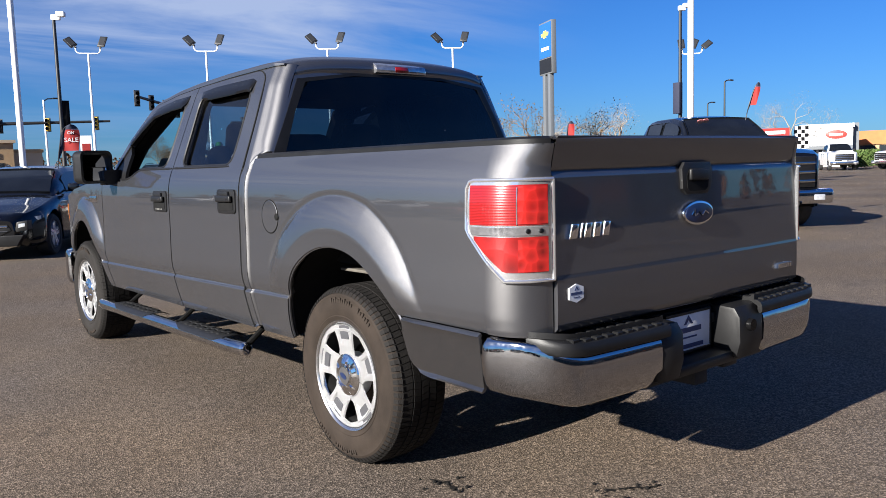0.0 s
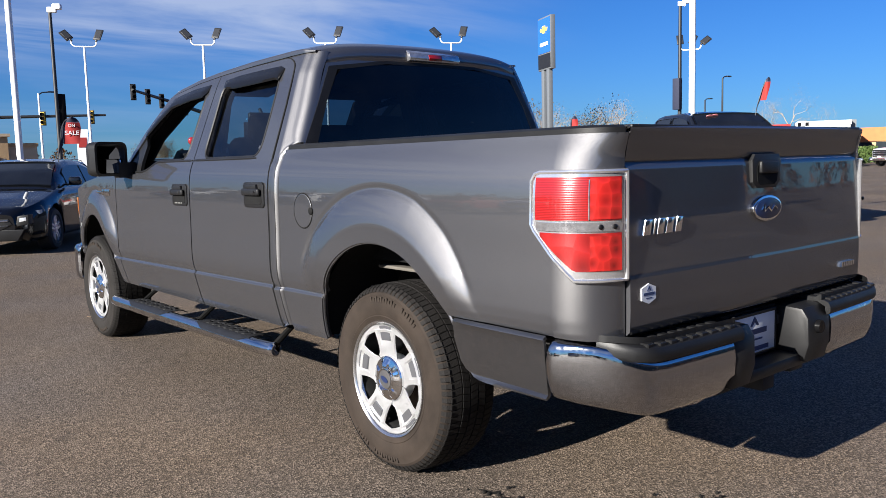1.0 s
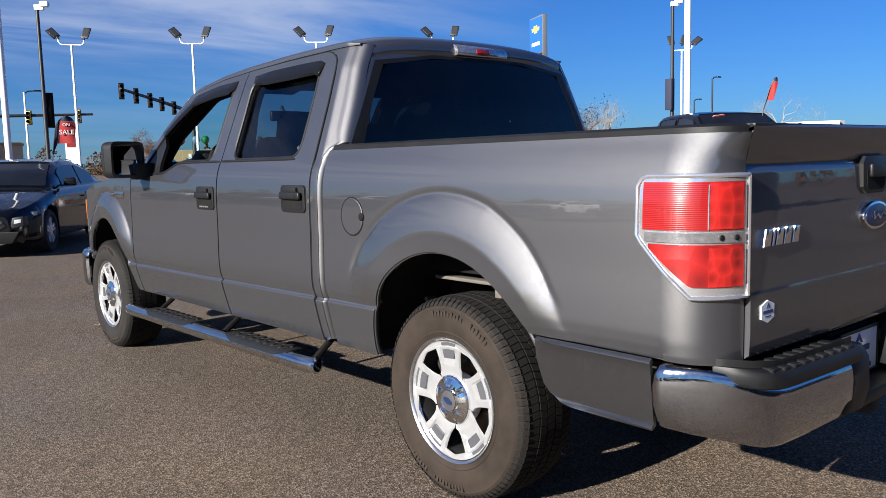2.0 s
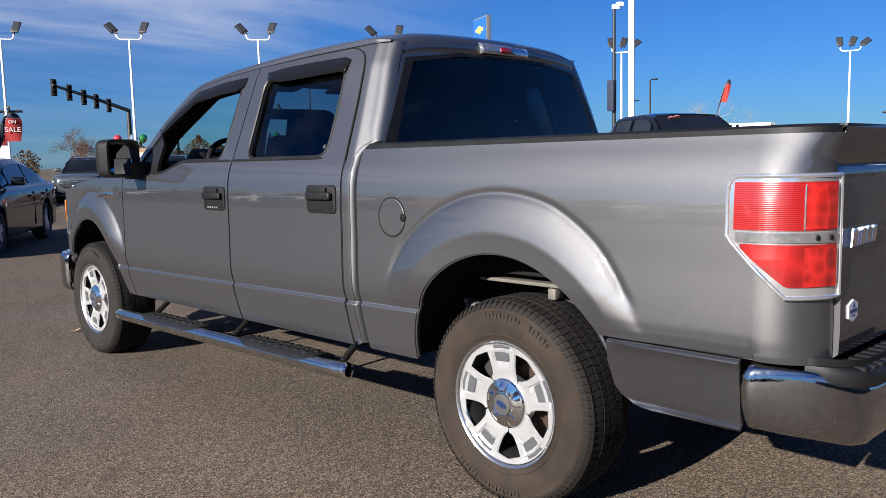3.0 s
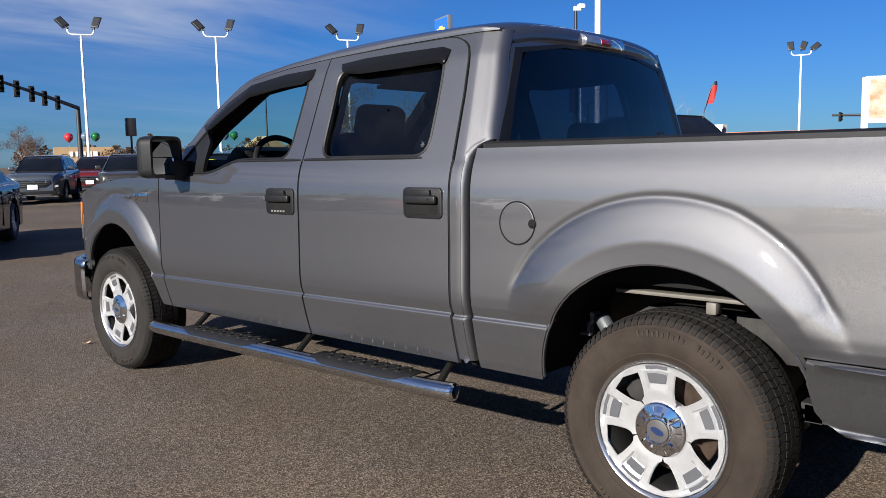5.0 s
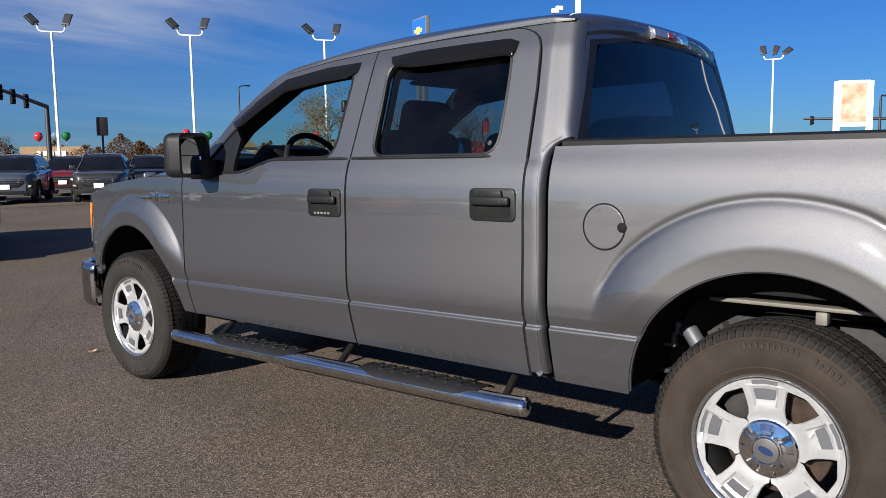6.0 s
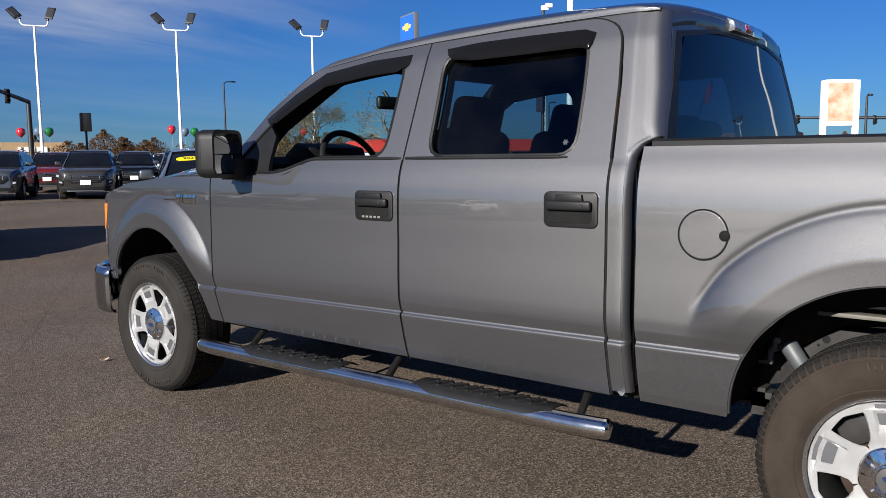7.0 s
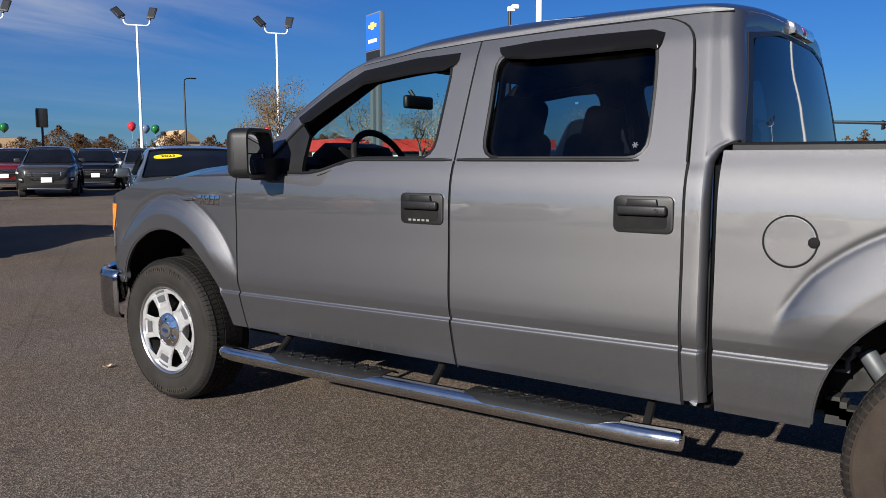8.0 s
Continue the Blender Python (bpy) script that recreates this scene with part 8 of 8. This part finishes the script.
slab(jn, "sign_panel", (-3.4, -0.3, 1.6), (3.6, 0.1, 3.5), M_TAN)
for q, wd in enumerate((0.35, 0.5, 0.45, 0.5, 0.5)):
    slab(jn, "sign_bar", (-1.6 + q * 0.66, -0.42, 2.35), (-1.6 + q * 0.66 + wd, -0.28, 2.95), M_WHITE)
rb = thing("red_fascia_shop", "long low shop with a red fascia", "building", "", facing(53.4, 41.0, 20))
slab(rb, "wall", (-9, 0, 0), (11, 9, 1.9), M_WALLW)
slab(rb, "fascia", (-9.2, -0.5, 1.75), (11.2, 9.2, 2.75), M_REDROOF)
for q in range(8):
    slab(rb, "window", (-8.4 + q * 2.4, -0.07, 0.4), (-6.6 + q * 2.4, 0.02, 1.65), M_DARKGLASS)
hs = thing("far_house", "pale house with a low gable roof", "house", "", facing(105.9, 144.9, 28))
slab(hs, "wall", (-3.2, 0, 0), (3.2, 7, 4.6), M_TAN2)
bm = bmesh.new()
prism(bm, [(-3.5, 4.5), (3.5, 4.5), (0, 6.9)], "y", -0.3, 7.3, 0)
part("roof", bm, M_TAN, hs, smooth=False)

# unseen block behind the viewpoint, added to darken what the tailgate reflects
sr = thing("showroom", "unseen plain grey building added to darken reflections", "building", "", Matrix.Translation((4, -27, 0)))
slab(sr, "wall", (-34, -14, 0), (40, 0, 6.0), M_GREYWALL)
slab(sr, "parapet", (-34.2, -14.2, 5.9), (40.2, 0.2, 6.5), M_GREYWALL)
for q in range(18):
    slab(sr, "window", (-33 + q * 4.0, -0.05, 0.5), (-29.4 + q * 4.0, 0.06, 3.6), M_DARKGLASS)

# small roadside sign boards
for x, y, z0, z1, w, m, lab in ((37.5, 17.3, 1.6, 2.62, 0.34, None, "checkered banner on a post"), (32.5, 16.0, 1.9, 2.5, 0.6, M_FLAGRED, "small red and white sign board"), (9.7, 40.4, 1.3, 3.3, 0.27, M_WALLW, "white and red sign panel")):
    sgn = thing("sign_board", lab, "sign", "", facing(x, y))
    slab(sgn, "post", (-0.04, -0.04, 0), (0.04, 0.04, z0 + 0.02), M_GREYPOLE)
    if m is None:
        for i in range(4):
            for j in range(6):
                slab(sgn, "square", (-w + i * w / 2, -0.03, z0 + j * 0.185), (-w + (i + 1) * w / 2, 0.03, z0 + (j + 1) * 0.185), M_WHITE if (i + j) % 2 else M_GLOSSBLACK)
    else:
        slab(sgn, "board", (-w, -0.03, z0), (w, 0.03, z1), m)
        slab(sgn, "stripe", (-w * 0.7, -0.045, z0 + (z1 - z0) * 0.55), (w * 0.7, -0.032, z0 + (z1 - z0) * 0.8), M_WHITE if m is M_FLAGRED else M_FLAGRED)


# trees
def branch(bm, p, d, length, r, depth, tips, rng, spread, last=4):
    n = 4
    pts, rad = [p.copy()], [r]
    q = p.copy()
    for k in range(n):
        d = (d + Vector((rng.uniform(-1, 1), rng.uniform(-1, 1), rng.uniform(-0.5, 0.9))) * 0.16).normalized()
        q = q + d * length / n
        pts.append(q.copy()); rad.append(r * (1 - 0.45 * (k + 1) / n))
    tube(bm, pts, rad, 6 if depth < 2 else 4 if depth < 4 else 3, caps=False)
    if depth >= last:
        tips.append((q, d))
        return
    for k in range(3 if depth < 3 else 2):
        a = rng.uniform(0, 2 * math.pi)
        side = d.orthogonal().normalized()
        side = Matrix.Rotation(a, 3, d) @ side
        nd = (d * rng.uniform(0.55, 0.95) + side * rng.uniform(0.45, 0.85) * spread).normalized()
        start = pts[rng.randint(2, n)]
        branch(bm, start, nd, length * rng.uniform(0.60, 0.80), r * 0.52, depth + 1, tips, rng, spread, last)


def leaves(bm, centre, n, rad, size, rng):
    for _ in range(n):
        p = centre + Vector((rng.gauss(0, 1), rng.gauss(0, 1), rng.gauss(0, 0.8))) * rad
        rot = Euler((rng.uniform(0, 6.3), rng.uniform(0, 6.3), rng.uniform(0, 6.3))).to_matrix()
        s = size * rng.uniform(0.6, 1.3)
        vs = [bm.verts.new(p + rot @ Vector(c)) for c in ((-s * 0.5, 0, 0), (0, -s * 0.32, s * 0.08), (s * 0.55, 0, 0), (0, s * 0.32, s * 0.08))]
        bm.faces.new(vs)


def tree(x, y, h, leaf, bark, per_tip, size, seed, label, spread=1.0, fat=0.03, last=4):
    rng = random.Random(seed)
    root = thing("tree", label, "tree", "trees round the lot", Matrix.Translation((x, y, 0)))
    bm = bmesh.new()
    tips = []
    branch(bm, Vector((0, 0, 0)), Vector((0, 0, 1)), h * 0.36, h * fat, 0, tips, rng, spread, last)
    part("trunk", bm, bark, root)
    if per_tip:
        bm = bmesh.new()
        for p, d in tips:
            leaves(bm, p, per_tip, h * 0.045, size, rng)
        part("crown", bm, leaf, root, smooth=False)
    return root


tree(48.8, 44.4, 7.2, M_LEAFPALE, M_PALEBARK, 16, 0.05, 3, "bare pale tree with a few dry leaves", 1.1, 0.026, 6)
tree(52.5, 40.1, 7.4, M_LEAFPALE, M_PALEBARK, 18, 0.05, 5, "rounded tree with thin pale leaves", 1.1, 0.026, 6)
tree(59.5, 29.0, 6.8, M_LEAFPALE, M_PALEBARK, 16, 0.05, 8, "small pale tree by the white shop", 1.1, 0.026, 6)
tree(31.5, 36.6, 6.9, M_LEAFGOLD, M_BARK, 70, 0.085, 11, "half-bare tree with golden brown leaves", 0.85, 0.026, 5)
tree(42.1, 39.0, 6.8, M_LEAFGOLD, M_BARK, 9, 0.12, 13, "half-bare tree with golden leaves", 1.1, 0.024, 5)
tree(44.4, 36.0, 6.2, M_LEAFGOLD, M_BARK, 8, 0.12, 17, "half-bare tree with golden leaves", 1.1, 0.024, 5)
tree(23.9, 68.6, 4.6, M_TWIG, M_BARK, 60, 0.07, 19, "bare reddish brown tree with dense twigs", 1.25, 0.03, 5)

# hedge in front of the orange shop, far tree belts
rng = random.Random(5)
bm = bmesh.new()
hm = facing(66.1, 26.9, -8)
for _ in range(2600):
    p = hm @ Vector((rng.uniform(-1.3, 1.6), rng.uniform(-0.5, 0.5), 0.15 + 1.35 * rng.random() ** 0.7))
    leaves(bm, p, 1, 0.03, 0.22, rng)
solid("hedge", bm, M_LEAFGREEN, "clipped green hedge beside the road", "hedge", kind="stuff", smooth=False)


def belt(name, m, a0, a1, r0, r1, hmin, hmax, n, size, seed, label, gap=2.2):
    """A belt of far shrubs and trees between two bearings (degrees from +y towards +x)."""
    rng = random.Random(seed)
    bm = bmesh.new()
    clumps = []
    for _ in range(int((a1 - a0) * r0 / 57.3 / gap)):
        a, r = radians(rng.uniform(a0, a1)), rng.uniform(r0, r1)
        clumps.append((CAM0 + Vector((math.sin(a) * r, math.cos(a) * r, 0)), rng.uniform(hmin, hmax), rng.uniform(1.2, 2.6)))
    for k in range(n):
        c, h, w = clumps[k % len(clumps)]
        u = rng.random()
        ww = w * math.sqrt(max(0.02, 1 - (2 * u - 0.85) ** 2)) * rng.random() ** 0.5
        t = rng.uniform(0, 6.3)
        leaves(bm, c + Vector((math.cos(t) * ww, math.sin(t) * ww, h * u)), 1, 0.05, size, rng)
    return solid(name, bm, m, label, "trees", kind="stuff", smooth=False)


belt("far_shrubs", M_LEAFBROWN, 26, 52, 88, 104, 2.4, 4.4, 110000, 0.14, 31, "belt of brown autumn shrubs beyond the road", 0.8)
belt("far_trees", M_LEAFBROWN, -10, 100, 150, 230, 2.5, 6.0, 60000, 0.45, 37, "low belt of autumn trees along the horizon", 1.4)
# this last belt is never in view; it is added for reflections
belt("rear_trees", M_LEAFBROWN, 100, 350, 150, 230, 3.0, 8.0, 14000, 1.1, 41, "unseen low belt of trees added to close the horizon")
